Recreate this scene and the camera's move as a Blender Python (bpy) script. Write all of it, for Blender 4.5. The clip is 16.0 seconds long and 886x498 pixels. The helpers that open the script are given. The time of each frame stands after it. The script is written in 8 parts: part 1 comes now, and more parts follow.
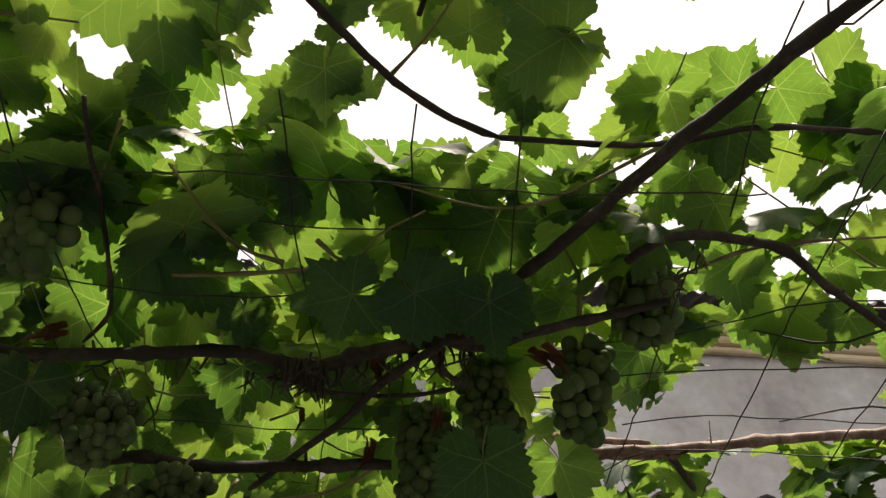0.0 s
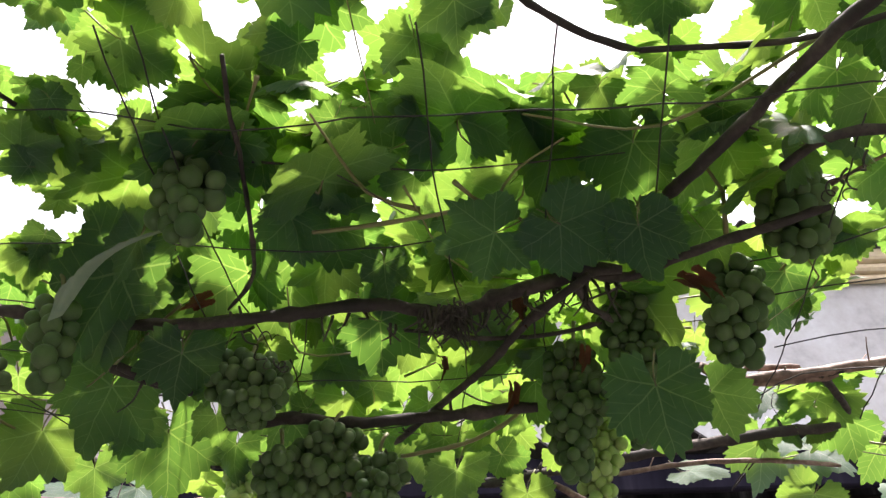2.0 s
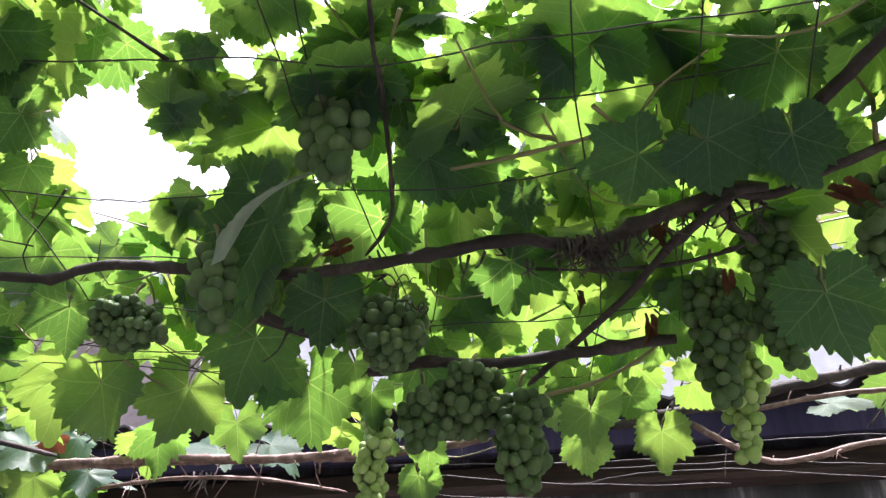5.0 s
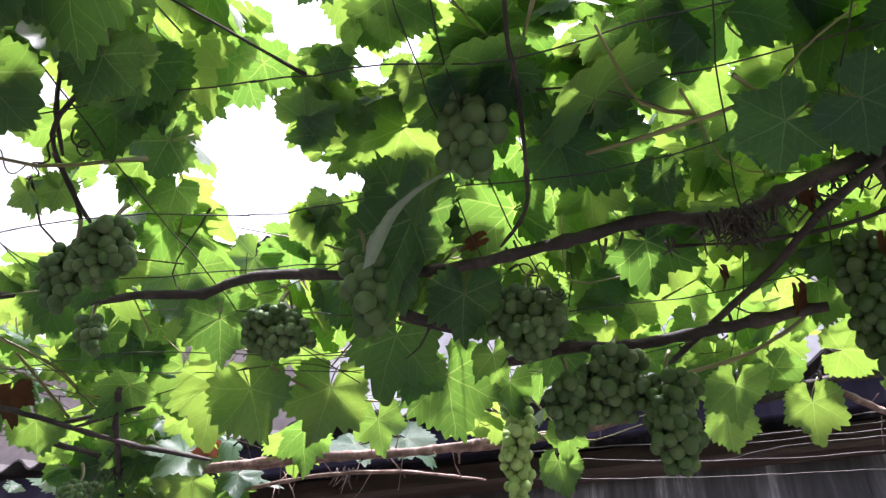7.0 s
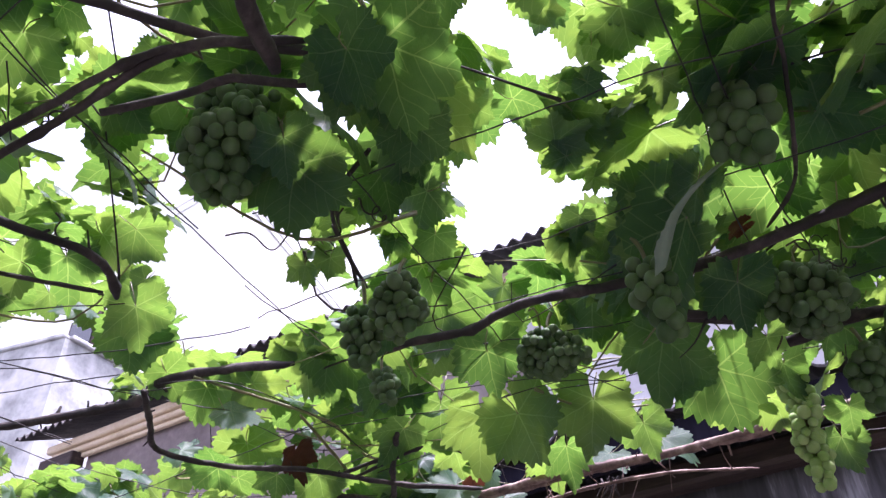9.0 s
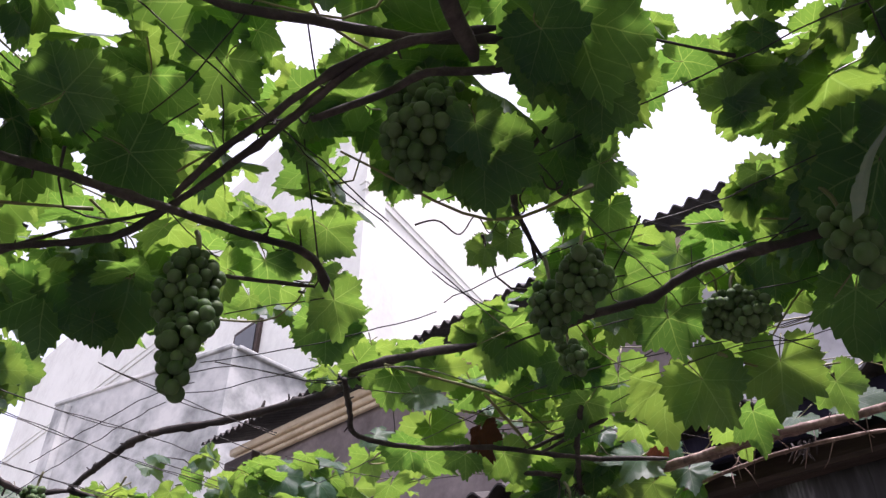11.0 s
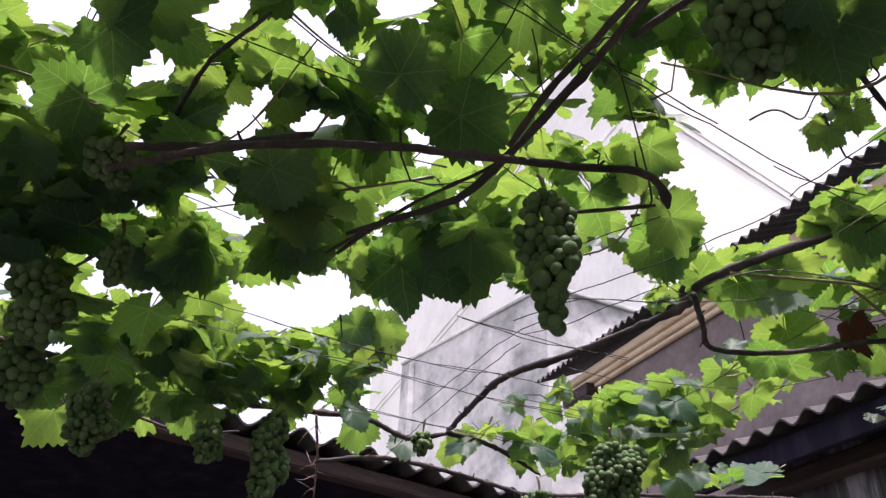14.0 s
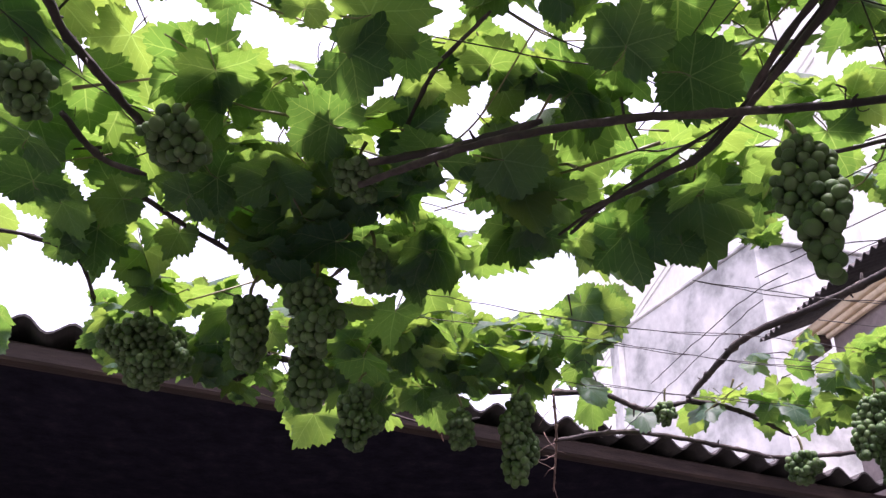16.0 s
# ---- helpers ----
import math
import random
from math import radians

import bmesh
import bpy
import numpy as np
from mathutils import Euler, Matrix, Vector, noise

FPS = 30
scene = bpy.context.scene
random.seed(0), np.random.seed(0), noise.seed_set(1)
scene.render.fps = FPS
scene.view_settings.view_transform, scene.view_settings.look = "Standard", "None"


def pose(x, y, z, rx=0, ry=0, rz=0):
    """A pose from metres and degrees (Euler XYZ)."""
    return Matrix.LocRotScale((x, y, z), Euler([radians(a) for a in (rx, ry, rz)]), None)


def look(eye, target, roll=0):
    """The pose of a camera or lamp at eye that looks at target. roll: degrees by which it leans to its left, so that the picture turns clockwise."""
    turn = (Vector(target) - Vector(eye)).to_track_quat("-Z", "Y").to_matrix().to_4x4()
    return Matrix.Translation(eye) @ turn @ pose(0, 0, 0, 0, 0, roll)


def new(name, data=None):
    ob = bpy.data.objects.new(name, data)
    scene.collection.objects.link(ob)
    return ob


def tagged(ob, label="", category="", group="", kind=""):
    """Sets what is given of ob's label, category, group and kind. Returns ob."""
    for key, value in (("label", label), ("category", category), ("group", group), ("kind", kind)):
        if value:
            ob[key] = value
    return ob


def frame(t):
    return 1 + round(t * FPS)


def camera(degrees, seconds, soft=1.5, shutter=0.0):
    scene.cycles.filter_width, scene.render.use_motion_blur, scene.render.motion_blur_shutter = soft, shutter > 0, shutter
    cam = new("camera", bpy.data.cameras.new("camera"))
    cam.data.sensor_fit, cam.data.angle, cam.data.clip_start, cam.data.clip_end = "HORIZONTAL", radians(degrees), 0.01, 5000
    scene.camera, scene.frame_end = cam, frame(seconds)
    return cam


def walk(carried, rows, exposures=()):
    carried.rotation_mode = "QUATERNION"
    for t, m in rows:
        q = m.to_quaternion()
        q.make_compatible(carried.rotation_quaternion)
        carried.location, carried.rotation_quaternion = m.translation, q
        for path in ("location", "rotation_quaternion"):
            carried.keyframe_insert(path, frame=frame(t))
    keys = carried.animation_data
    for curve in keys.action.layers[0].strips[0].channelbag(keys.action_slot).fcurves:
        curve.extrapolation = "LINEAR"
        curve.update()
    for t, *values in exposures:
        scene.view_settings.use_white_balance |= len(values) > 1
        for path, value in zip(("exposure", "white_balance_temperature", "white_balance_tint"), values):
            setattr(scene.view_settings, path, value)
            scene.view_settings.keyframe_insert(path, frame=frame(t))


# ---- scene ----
cam = camera(58.49, 16.0, 1.4)
PATH = [
    (0.0, pose(0.000, 0.000, 1.550, 131.96, -1.60, -1.44)),
    (0.5, pose(-0.021, 0.003, 1.548, 131.55, -1.89, 1.39)),
    (1.0, pose(-0.038, 0.007, 1.544, 130.90, -1.72, 3.22)),
    (1.5, pose(-0.045, 0.020, 1.538, 130.48, -1.39, 5.07)),
    (2.0, pose(-0.059, 0.027, 1.536, 129.44, -0.96, 6.51)),
    (2.5, pose(-0.067, 0.033, 1.526, 128.29, -1.01, 7.08)),
    (3.0, pose(-0.074, 0.036, 1.517, 127.77, -0.91, 7.95)),
    (3.5, pose(-0.091, 0.044, 1.504, 127.78, -0.93, 8.25)),
    (3.7, pose(-0.094, 0.045, 1.500, 127.78, -1.01, 8.99)),
    (5.8, pose(-0.139, 0.022, 1.498, 127.34, -2.15, 14.87)),
    (6.0, pose(-0.141, 0.016, 1.506, 126.89, -2.15, 15.63)),
    (6.5, pose(-0.155, 0.015, 1.501, 126.24, -1.77, 18.83)),
    (7.0, pose(-0.173, 0.017, 1.498, 126.34, -1.73, 20.75)),
    (7.5, pose(-0.197, 0.010, 1.495, 126.14, -1.66, 22.31)),
    (8.0, pose(-0.229, -0.008, 1.494, 125.70, -1.12, 26.32)),
    (8.5, pose(-0.260, -0.037, 1.494, 126.20, -0.91, 31.10)),
    (9.0, pose(-0.285, -0.061, 1.496, 127.09, 1.34, 35.64)),
    (9.2, pose(-0.290, -0.073, 1.501, 126.69, 1.21, 37.29)),
    (11.3, pose(-0.317, -0.110, 1.463, 125.93, -1.14, 48.47)),
    (11.5, pose(-0.318, -0.111, 1.464, 125.30, -1.99, 50.10)),
    (12.0, pose(-0.321, -0.119, 1.462, 125.41, -2.34, 54.31)),
    (12.5, pose(-0.319, -0.133, 1.459, 124.64, -2.37, 59.29)),
    (13.0, pose(-0.326, -0.140, 1.456, 122.81, -2.94, 62.68)),
    (13.5, pose(-0.335, -0.144, 1.454, 122.60, -2.96, 65.04)),
    (14.0, pose(-0.340, -0.157, 1.454, 121.27, -2.08, 70.06)),
    (14.5, pose(-0.345, -0.174, 1.455, 120.90, -2.81, 74.71)),
    (15.0, pose(-0.345, -0.195, 1.453, 120.40, -3.20, 78.28)),
    (15.5, pose(-0.341, -0.208, 1.446, 119.58, -2.89, 81.88)),
    (16.0, pose(-0.338, -0.221, 1.443, 119.42, -1.78, 85.72)),
]
EXPOSURES = [(0.0, 1.2, 7500, 14), (0.6, 1.68, 7000, 16), (1.5, 2.25, 6700, 17), (3.5, 2.7, 6050, 21), (7.0, 2.63, 6000, 24), (9.0, 2.22, 5650, 36), (12.0, 1.36, 6300, 25), (14.5, 1.7, 6200, 31), (16.0, 2.0, 6100, 38)]
walk(cam, PATH, EXPOSURES)

# ---- world, sun ----
world = bpy.data.worlds.new("sky")
scene.world = world
world.use_nodes = True
wn = world.node_tree
sky = wn.nodes.new("ShaderNodeTexSky")
sky.sky_type, sky.sun_disc = "NISHITA", False
sky.sun_elevation, sky.sun_rotation = radians(81), radians(84)
sky.air_density, sky.dust_density, sky.ozone_density = 1.0, 10.0, 0.6
veil = wn.nodes.new("ShaderNodeMix")
veil.data_type = "RGBA"
veil.inputs["Factor"].default_value = 0.6
veil.inputs["B"].default_value = (3.1, 3.1, 3.1, 1)
wn.links.new(sky.outputs[0], veil.inputs["A"])
wn.links.new(veil.outputs["Result"], wn.nodes["Background"].inputs[0])
wn.nodes["Background"].inputs[1].default_value = 0.15
sun = new("sun", bpy.data.lights.new("sun", "SUN"))
sun.data.energy, sun.data.angle, sun.data.color = 2.8, radians(3), (1.0, 0.96, 0.9)
sun.matrix_world = look((0.95, 0.1, 6.0), (0, 0, 0))


# ---- materials ----
def material(name):
    m = bpy.data.materials.new(name)
    m.use_nodes = True
    return m, m.node_tree.nodes, m.node_tree.links, m.node_tree.nodes["Principled BSDF"]


def noise_node(nodes, links, scale, detail=4.0, coord="Object", rough=0.6):
    tc = nodes.new("ShaderNodeTexCoord")
    n = nodes.new("ShaderNodeTexNoise")
    n.inputs["Scale"].default_value, n.inputs["Detail"].default_value, n.inputs["Roughness"].default_value = scale, detail, rough
    links.new(tc.outputs[coord], n.inputs["Vector"])
    return n


def ramp_node(nodes, links, source, stops):
    r = nodes.new("ShaderNodeValToRGB")
    while len(r.color_ramp.elements) < len(stops):
        r.color_ramp.elements.new(0.5)
    for e, (at, c) in zip(r.color_ramp.elements, stops):
        e.position, e.color = at, (*c, 1)
    links.new(source, r.inputs[0])
    return r


def rough_surface(name, stops, scale, rough=0.8, bump=0.3, fine=60.0, stretch=None, dist=0.01, metal=0.0):
    """A matt surface with stains at one scale and grain at a finer one."""
    m, nodes, links, p = material(name)
    a = noise_node(nodes, links, scale, 6)
    b = noise_node(nodes, links, fine, 5)
    if stretch:
        for n in (a, b):
            mp = nodes.new("ShaderNodeMapping")
            mp.inputs["Scale"].default_value = stretch
            links.new(n.inputs["Vector"].links[0].from_socket, mp.inputs["Vector"])
            links.new(mp.outputs[0], n.inputs["Vector"])
    mix = nodes.new("ShaderNodeMath")
    mix.operation = "MULTIPLY_ADD"
    mix.inputs[1].default_value = 0.35
    links.new(b.outputs[0], mix.inputs[0])
    sub = nodes.new("ShaderNodeMath")
    sub.operation = "SUBTRACT"
    sub.inputs[1].default_value = 0.175
    links.new(a.outputs[0], sub.inputs[0])
    links.new(sub.outputs[0], mix.inputs[2])
    r = ramp_node(nodes, links, mix.outputs[0], stops)
    links.new(r.outputs[0], p.inputs["Base Color"])
    p.inputs["Roughness"].default_value, p.inputs["Metallic"].default_value = rough, metal
    bp = nodes.new("ShaderNodeBump")
    bp.inputs["Strength"].default_value, bp.inputs["Distance"].default_value = bump, dist
    links.new(mix.outputs[0], bp.inputs["Height"])
    links.new(bp.outputs[0], p.inputs["Normal"])
    return m


def leaf_material(name, upper, through_colour, share=0.5, island=False, dry=False):
    """A vine leaf: gloss and green from the surface, yellow-green light through the blade, and pale veins."""
    m, nodes, links, p = material(name)

    def maths(op, a, b=None):
        n = nodes.new("ShaderNodeMath")
        n.operation = op
        for i, v in enumerate((a, b)):
            if v is None:
                continue
            if isinstance(v, (int, float)):
                n.inputs[i].default_value = v
            else:
                links.new(v, n.inputs[i])
        return n.outputs[0]

    uv = nodes.new("ShaderNodeUVMap")
    uv.uv_map = "blade"
    sep = nodes.new("ShaderNodeSeparateXYZ")
    links.new(uv.outputs[0], sep.inputs[0])
    x, y = maths("SUBTRACT", sep.outputs[0], 0.5), maths("SUBTRACT", sep.outputs[1], 0.5)
    r = maths("SQRT", maths("ADD", maths("MULTIPLY", x, x), maths("MULTIPLY", y, y)))
    sway = noise_node(nodes, links, 3.0, 2, "Object")
    links.new(uv.outputs[0], sway.inputs["Vector"])
    ang = maths("ADD", maths("ARCTAN2", x, y), maths("MULTIPLY", maths("SUBTRACT", sway.outputs[0], 0.5), 0.3))
    off = maths("PINGPONG", maths("ADD", ang, radians(56 * 4)), radians(28))
    side = maths("MULTIPLY", r, maths("SINE", off))
    along = maths("MULTIPLY", r, maths("COSINE", off))
    main = maths("LESS_THAN", side, maths("SUBTRACT", 0.0075, maths("MULTIPLY", along, 0.011)))
    rib = maths("FRACT", maths("MULTIPLY", maths("SUBTRACT", along, maths("MULTIPLY", side, 0.9)), 11.0))
    second = maths("MULTIPLY", maths("LESS_THAN", rib, 0.085), 0.55)
    vein = maths("MAXIMUM", main, second)
    tone = nodes.new("ShaderNodeNewGeometry").outputs["Random Per Island"] if island else nodes.new("ShaderNodeObjectInfo").outputs["Random"]
    blotch = noise_node(nodes, links, 9.0, 5, "Object")
    fine = noise_node(nodes, links, 70.0, 3, "Object")
    value = maths("ADD", maths("MULTIPLY", tone, 0.55), maths("MULTIPLY", blotch.outputs[0], 0.55))
    d = ramp_node(nodes, links, value, [(0.2, [c * 0.65 for c in upper]), (0.55, upper), (0.95, [upper[0] * 1.7, upper[1] * 1.35, upper[2] * 1.2])])
    th = ramp_node(nodes, links, value, [(0.2, [through_colour[0] * 0.62, through_colour[1] * 0.78, through_colour[2] * 0.8]), (0.55, through_colour), (0.95, [through_colour[0] * 1.5, through_colour[1] * 1.2, through_colour[2] * 1.3])])

    def veined(source, amount, colour):
        mix = nodes.new("ShaderNodeMix")
        mix.data_type = "RGBA"
        links.new(maths("MULTIPLY", vein, amount), mix.inputs["Factor"])
        links.new(source, mix.inputs["A"])
        mix.inputs["B"].default_value = (*colour, 1)
        return mix.outputs["Result"]

    links.new(veined(d.outputs[0], 0.0 if dry else 0.35, (0.16, 0.24, 0.13)), p.inputs["Base Color"])
    p.inputs["Roughness"].default_value = 0.7 if dry else 0.48
    p.inputs["Specular IOR Level"].default_value = 0.3 if dry else 0.33
    t = nodes.new("ShaderNodeBsdfTranslucent")
    links.new(veined(th.outputs[0], 0.0 if dry else 0.9, (through_colour[0] * 1.6, through_colour[1] * 1.35, through_colour[2] * 2.2)), t.inputs["Color"])
    bp = nodes.new("ShaderNodeBump")
    bp.inputs["Strength"].default_value, bp.inputs["Distance"].default_value = 0.45, 0.006
    links.new(maths("ADD", maths("MULTIPLY", vein, -0.6), maths("MULTIPLY", fine.outputs[0], 0.5)), bp.inputs["Height"])
    links.new(bp.outputs[0], p.inputs["Normal"])
    mix = nodes.new("ShaderNodeMixShader")
    mix.inputs[0].default_value = share
    links.new(p.outputs[0], mix.inputs[1])
    links.new(t.outputs[0], mix.inputs[2])
    links.new(mix.outputs[0], nodes["Material Output"].inputs["Surface"])
    return m


LEAF = leaf_material("vine_leaf", (0.03, 0.082, 0.054), (0.148, 0.272, 0.034), 0.5)
FOLIAGE = leaf_material("vine_foliage", (0.03, 0.082, 0.054), (0.155, 0.275, 0.034), 0.5, island=True)
# Pale leaf underside; the sky's sheen on the fold is put into the colour.
SHEEN_FOLD = leaf_material("sheen_fold", (0.15, 0.21, 0.18), (0.12, 0.2, 0.09), 0.25)
DRY = leaf_material("dry_leaf", (0.06, 0.026, 0.015), (0.13, 0.04, 0.018), 0.3, dry=True)
STALK = rough_surface("leaf_stalk", [(0.3, (0.09, 0.11, 0.04)), (0.7, (0.16, 0.12, 0.06))], 30, 0.5, 0.1)
BARK = rough_surface("cane_bark", [(0.25, (0.01, 0.008, 0.009)), (0.5, (0.026, 0.02, 0.019)), (0.75, (0.085, 0.066, 0.06))], 14, 0.85, 0.9, 130, (1, 1, 1), 0.004)
# Paler and redder than cane_bark.
PALEBARK = rough_surface("pale_cane", [(0.25, (0.05, 0.03, 0.026)), (0.5, (0.16, 0.1, 0.08)), (0.72, (0.36, 0.26, 0.22))], 40, 0.7, 0.9, 150, (1, 1, 1), 0.003)
SHOOT = rough_surface("green_shoot", [(0.3, (0.11, 0.13, 0.045)), (0.7, (0.19, 0.15, 0.075))], 25, 0.5, 0.15)
WIRE = rough_surface("wire_steel", [(0.3, (0.014, 0.013, 0.014)), (0.7, (0.035, 0.03, 0.028))], 40, 0.6, 0.1, 200, metal=0.2)


def berry_material(name, tones):
    m, nodes, links, p = material(name)
    info = nodes.new("ShaderNodeObjectInfo")
    n = noise_node(nodes, links, 60, 4)
    add = nodes.new("ShaderNodeMath")
    add.operation = "MULTIPLY_ADD"
    add.inputs[1].default_value = 0.6
    links.new(info.outputs["Random"], add.inputs[0])
    links.new(n.outputs[0], add.inputs[2])
    r = ramp_node(nodes, links, add.outputs[0], list(zip((0.3, 0.65, 1.0), tones)))
    links.new(r.outputs[0], p.inputs["Base Color"])
    p.inputs["Specular IOR Level"].default_value = 0.2
    p.inputs["Subsurface Weight"].default_value = 0.45
    p.inputs["Subsurface Radius"].default_value = (0.006, 0.009, 0.003)
    p.inputs["Subsurface Scale"].default_value = 1.0
    b = noise_node(nodes, links, 220, 3)
    links.new(ramp_node(nodes, links, b.outputs[0], [(0.35, (0.52, 0.52, 0.52)), (0.7, (0.76, 0.76, 0.76))]).outputs[0], p.inputs["Roughness"])
    return m


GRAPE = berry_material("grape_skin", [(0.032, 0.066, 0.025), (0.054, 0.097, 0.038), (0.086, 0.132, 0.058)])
# Lighter copy of grape_skin: stronger light on two bunches put into the colour.
LIT_GRAPE = berry_material("lit_grape_skin", [(0.17, 0.27, 0.075), (0.24, 0.35, 0.11), (0.31, 0.42, 0.16)])
PLASTER = rough_surface("grey_plaster", [(0.3, (0.33, 0.32, 0.33)), (0.46, (0.47, 0.46, 0.47)), (0.56, (0.53, 0.53, 0.545)), (0.72, (0.68, 0.69, 0.71))], 2.2, 0.9, 0.25, 24)
# Darker and browner than grey_plaster, for the end stretch of the same wall.
BROWN_END = rough_surface("brown_wall_end", [(0.3, (0.12, 0.1, 0.095)), (0.5, (0.19, 0.16, 0.155)), (0.7, (0.29, 0.25, 0.24))], 2.6, 0.92, 0.4, 26)
CEMENT = rough_surface("weathered_cement", [(0.3, (0.19, 0.205, 0.205)), (0.44, (0.36, 0.38, 0.375)), (0.52, (0.49, 0.51, 0.505)), (0.68, (0.67, 0.68, 0.66))], 1.7, 0.9, 0.3, 9)
PAINT = rough_surface("cream_paint", [(0.3, (0.58, 0.46, 0.3)), (0.5, (0.76, 0.64, 0.46)), (0.75, (0.82, 0.73, 0.58))], 3, 0.6, 0.1, 40)
WHITE = rough_surface("white_paint", [(0.3, (0.6, 0.62, 0.59)), (0.55, (0.74, 0.77, 0.73)), (0.8, (0.8, 0.83, 0.79))], 0.8, 0.8, 0.15, 12)
ROOFING = rough_surface("old_roof_sheet", [(0.3, (0.015, 0.014, 0.015)), (0.55, (0.035, 0.031, 0.031)), (0.8, (0.085, 0.073, 0.068))], 4, 0.85, 0.4, 40)
PLANK = rough_surface("brown_plank", [(0.3, (0.02, 0.012, 0.01)), (0.55, (0.042, 0.026, 0.021)), (0.8, (0.09, 0.058, 0.046))], 5, 0.75, 0.4, 30, (1, 8, 8))
DARKWOOD = rough_surface("tarred_boards", [(0.3, (0.02, 0.019, 0.022)), (0.48, (0.045, 0.042, 0.048)), (0.58, (0.09, 0.085, 0.095)), (0.68, (0.3, 0.29, 0.32))], 3, 0.8, 0.3, 25, (3, 3, 0.35))
# Near-black: the dark of the shed's inside is put into the colour.
SHADE_BLACK = rough_surface("shade_black_boards", [(0.3, (0.009, 0.008, 0.015)), (0.55, (0.017, 0.015, 0.026)), (0.8, (0.034, 0.03, 0.044))], 4, 0.9, 0.3, 25, (3, 3, 0.35))
SHADE_BLACK.node_tree.nodes["Principled BSDF"].inputs["Specular IOR Level"].default_value = 0.08
# Ground out of view; its tone is set by the light it throws up.
BOUNCE_GROUND = rough_surface("bounce_ground", [(0.3, (0.1, 0.092, 0.08)), (0.55, (0.138, 0.132, 0.12)), (0.8, (0.198, 0.19, 0.178))], 2, 0.95, 0.6, 30)
GLASS = rough_surface("dark_window", [(0.3, (0.03, 0.035, 0.04)), (0.7, (0.06, 0.065, 0.07))], 2, 0.1, 0.0)


# ---- building helpers ----
def finish(name, bm, mats, smooth=False, parent=None):
    me = bpy.data.meshes.new(name)
    bm.normal_update()
    bm.to_mesh(me)
    bm.free()
    for m in mats if isinstance(mats, (list, tuple)) else [mats]:
        me.materials.append(m)
    if smooth:
        me.polygons.foreach_set("use_smooth", [True] * len(me.polygons))
    ob = new(name, me)
    ob.parent = parent
    return ob


def part(name, bm, mat, parent, label="", smooth=False):
    return tagged(finish(name, bm, mat, smooth, parent), label)


def empty(name, at=(0, 0, 0), rz=0.0):
    ob = new(name)
    ob.matrix_world = pose(*at, 0, 0, rz)
    return ob


def add_box(bm, x0, y0, z0, x1, y1, z1, bevel=0.0):
    v = [bm.verts.new((x, y, z)) for z in (z0, z1) for x, y in ((x0, y0), (x1, y0), (x1, y1), (x0, y1))]
    faces = [bm.faces.new([v[i] for i in f]) for f in ((3, 2, 1, 0), (4, 5, 6, 7), (0, 1, 5, 4), (1, 2, 6, 5), (2, 3, 7, 6), (3, 0, 4, 7))]
    if bevel:
        bmesh.ops.bevel(bm, geom=list({e for f in faces for e in f.edges}), offset=bevel, segments=1, affect="EDGES")
    return bm


def box(x0, y0, z0, x1, y1, z1, bevel=0.0):
    return add_box(bmesh.new(), x0, y0, z0, x1, y1, z1, bevel)


def spline(points, step):
    """A smooth line through the points, with a place about every step metres and its share of the way."""
    p = [Vector(q) for q in points]
    p = [p[0] * 2 - p[1], *p, p[-1] * 2 - p[-2]]
    out = []
    for a, b, c, d in zip(p, p[1:], p[2:], p[3:]):
        n = max(2, int((c - b).length / step))
        for k in range(n):
            t = k / n
            out.append(0.5 * (2 * b + (c - a) * t + (2 * a - 5 * b + 4 * c - d) * t * t + (3 * b - a - 3 * c + d) * t**3))
    out.append(p[-2])
    return out


def add_tube(bm, line, radius, sides=8, rough=0.0, knots=0.0, rng=None):
    """A tube along a line; radius(u) gives its thickness from u = 0 to 1; knots: metres between swollen joints."""
    rings, length = [], 0.0
    total = sum((b - a).length for a, b in zip(line, line[1:])) or 1.0
    side = Vector((0.31, 0.17, 0.93))
    for i, p in enumerate(line):
        ahead = (line[min(i + 1, len(line) - 1)] - line[max(i - 1, 0)]).normalized()
        u = ahead.cross(side)
        u = u.normalized() if u.length > 1e-4 else ahead.orthogonal().normalized()
        v = ahead.cross(u)
        r = radius(length / total)
        if knots:
            near = abs((length / knots) % 1.0 - 0.5) * 2
            r *= 1.0 + 0.45 * max(0.0, near - 0.82) / 0.18
        ring = []
        for k in range(sides):
            a = 2 * math.pi * k / sides
            w = r * (1 + (rng.uniform(-rough, rough) if rng else 0.0))
            ring.append(bm.verts.new(p + (u * math.cos(a) + v * math.sin(a)) * w))
        rings.append(ring)
        if i + 1 < len(line):
            length += (line[i + 1] - p).length
    for a, b in zip(rings, rings[1:]):
        for k in range(sides):
            bm.faces.new((a[k], a[(k + 1) % sides], b[(k + 1) % sides], b[k]))
    bm.faces.new(rings[0][::-1])
    bm.faces.new(rings[-1])
    return bm


def corrugated(name, length, depth, rise, pitch, height, mat, parent, label=""):
    """A sheet of waves along x from 0 to length, going back by depth and up by rise, 7 mm thick."""
    bm = bmesh.new()
    n = int(length / pitch * 8)
    rows = []
    for j, (v, dz) in enumerate(((0, 0.0), (1, 0.0), (1, 0.007), (0, 0.007))):
        rows.append([bm.verts.new((length * i / n, v * depth, v * rise + dz + height * 0.5 * math.sin(2 * math.pi * i / 8))) for i in range(n + 1)])
    for a, b in zip(rows, rows[1:] + rows[:1]):
        for i in range(n):
            bm.faces.new((a[i], a[i + 1], b[i + 1], b[i]))
    return part(name, bm, mat, parent, label)


# ---- ground ----
bm = bmesh.new()
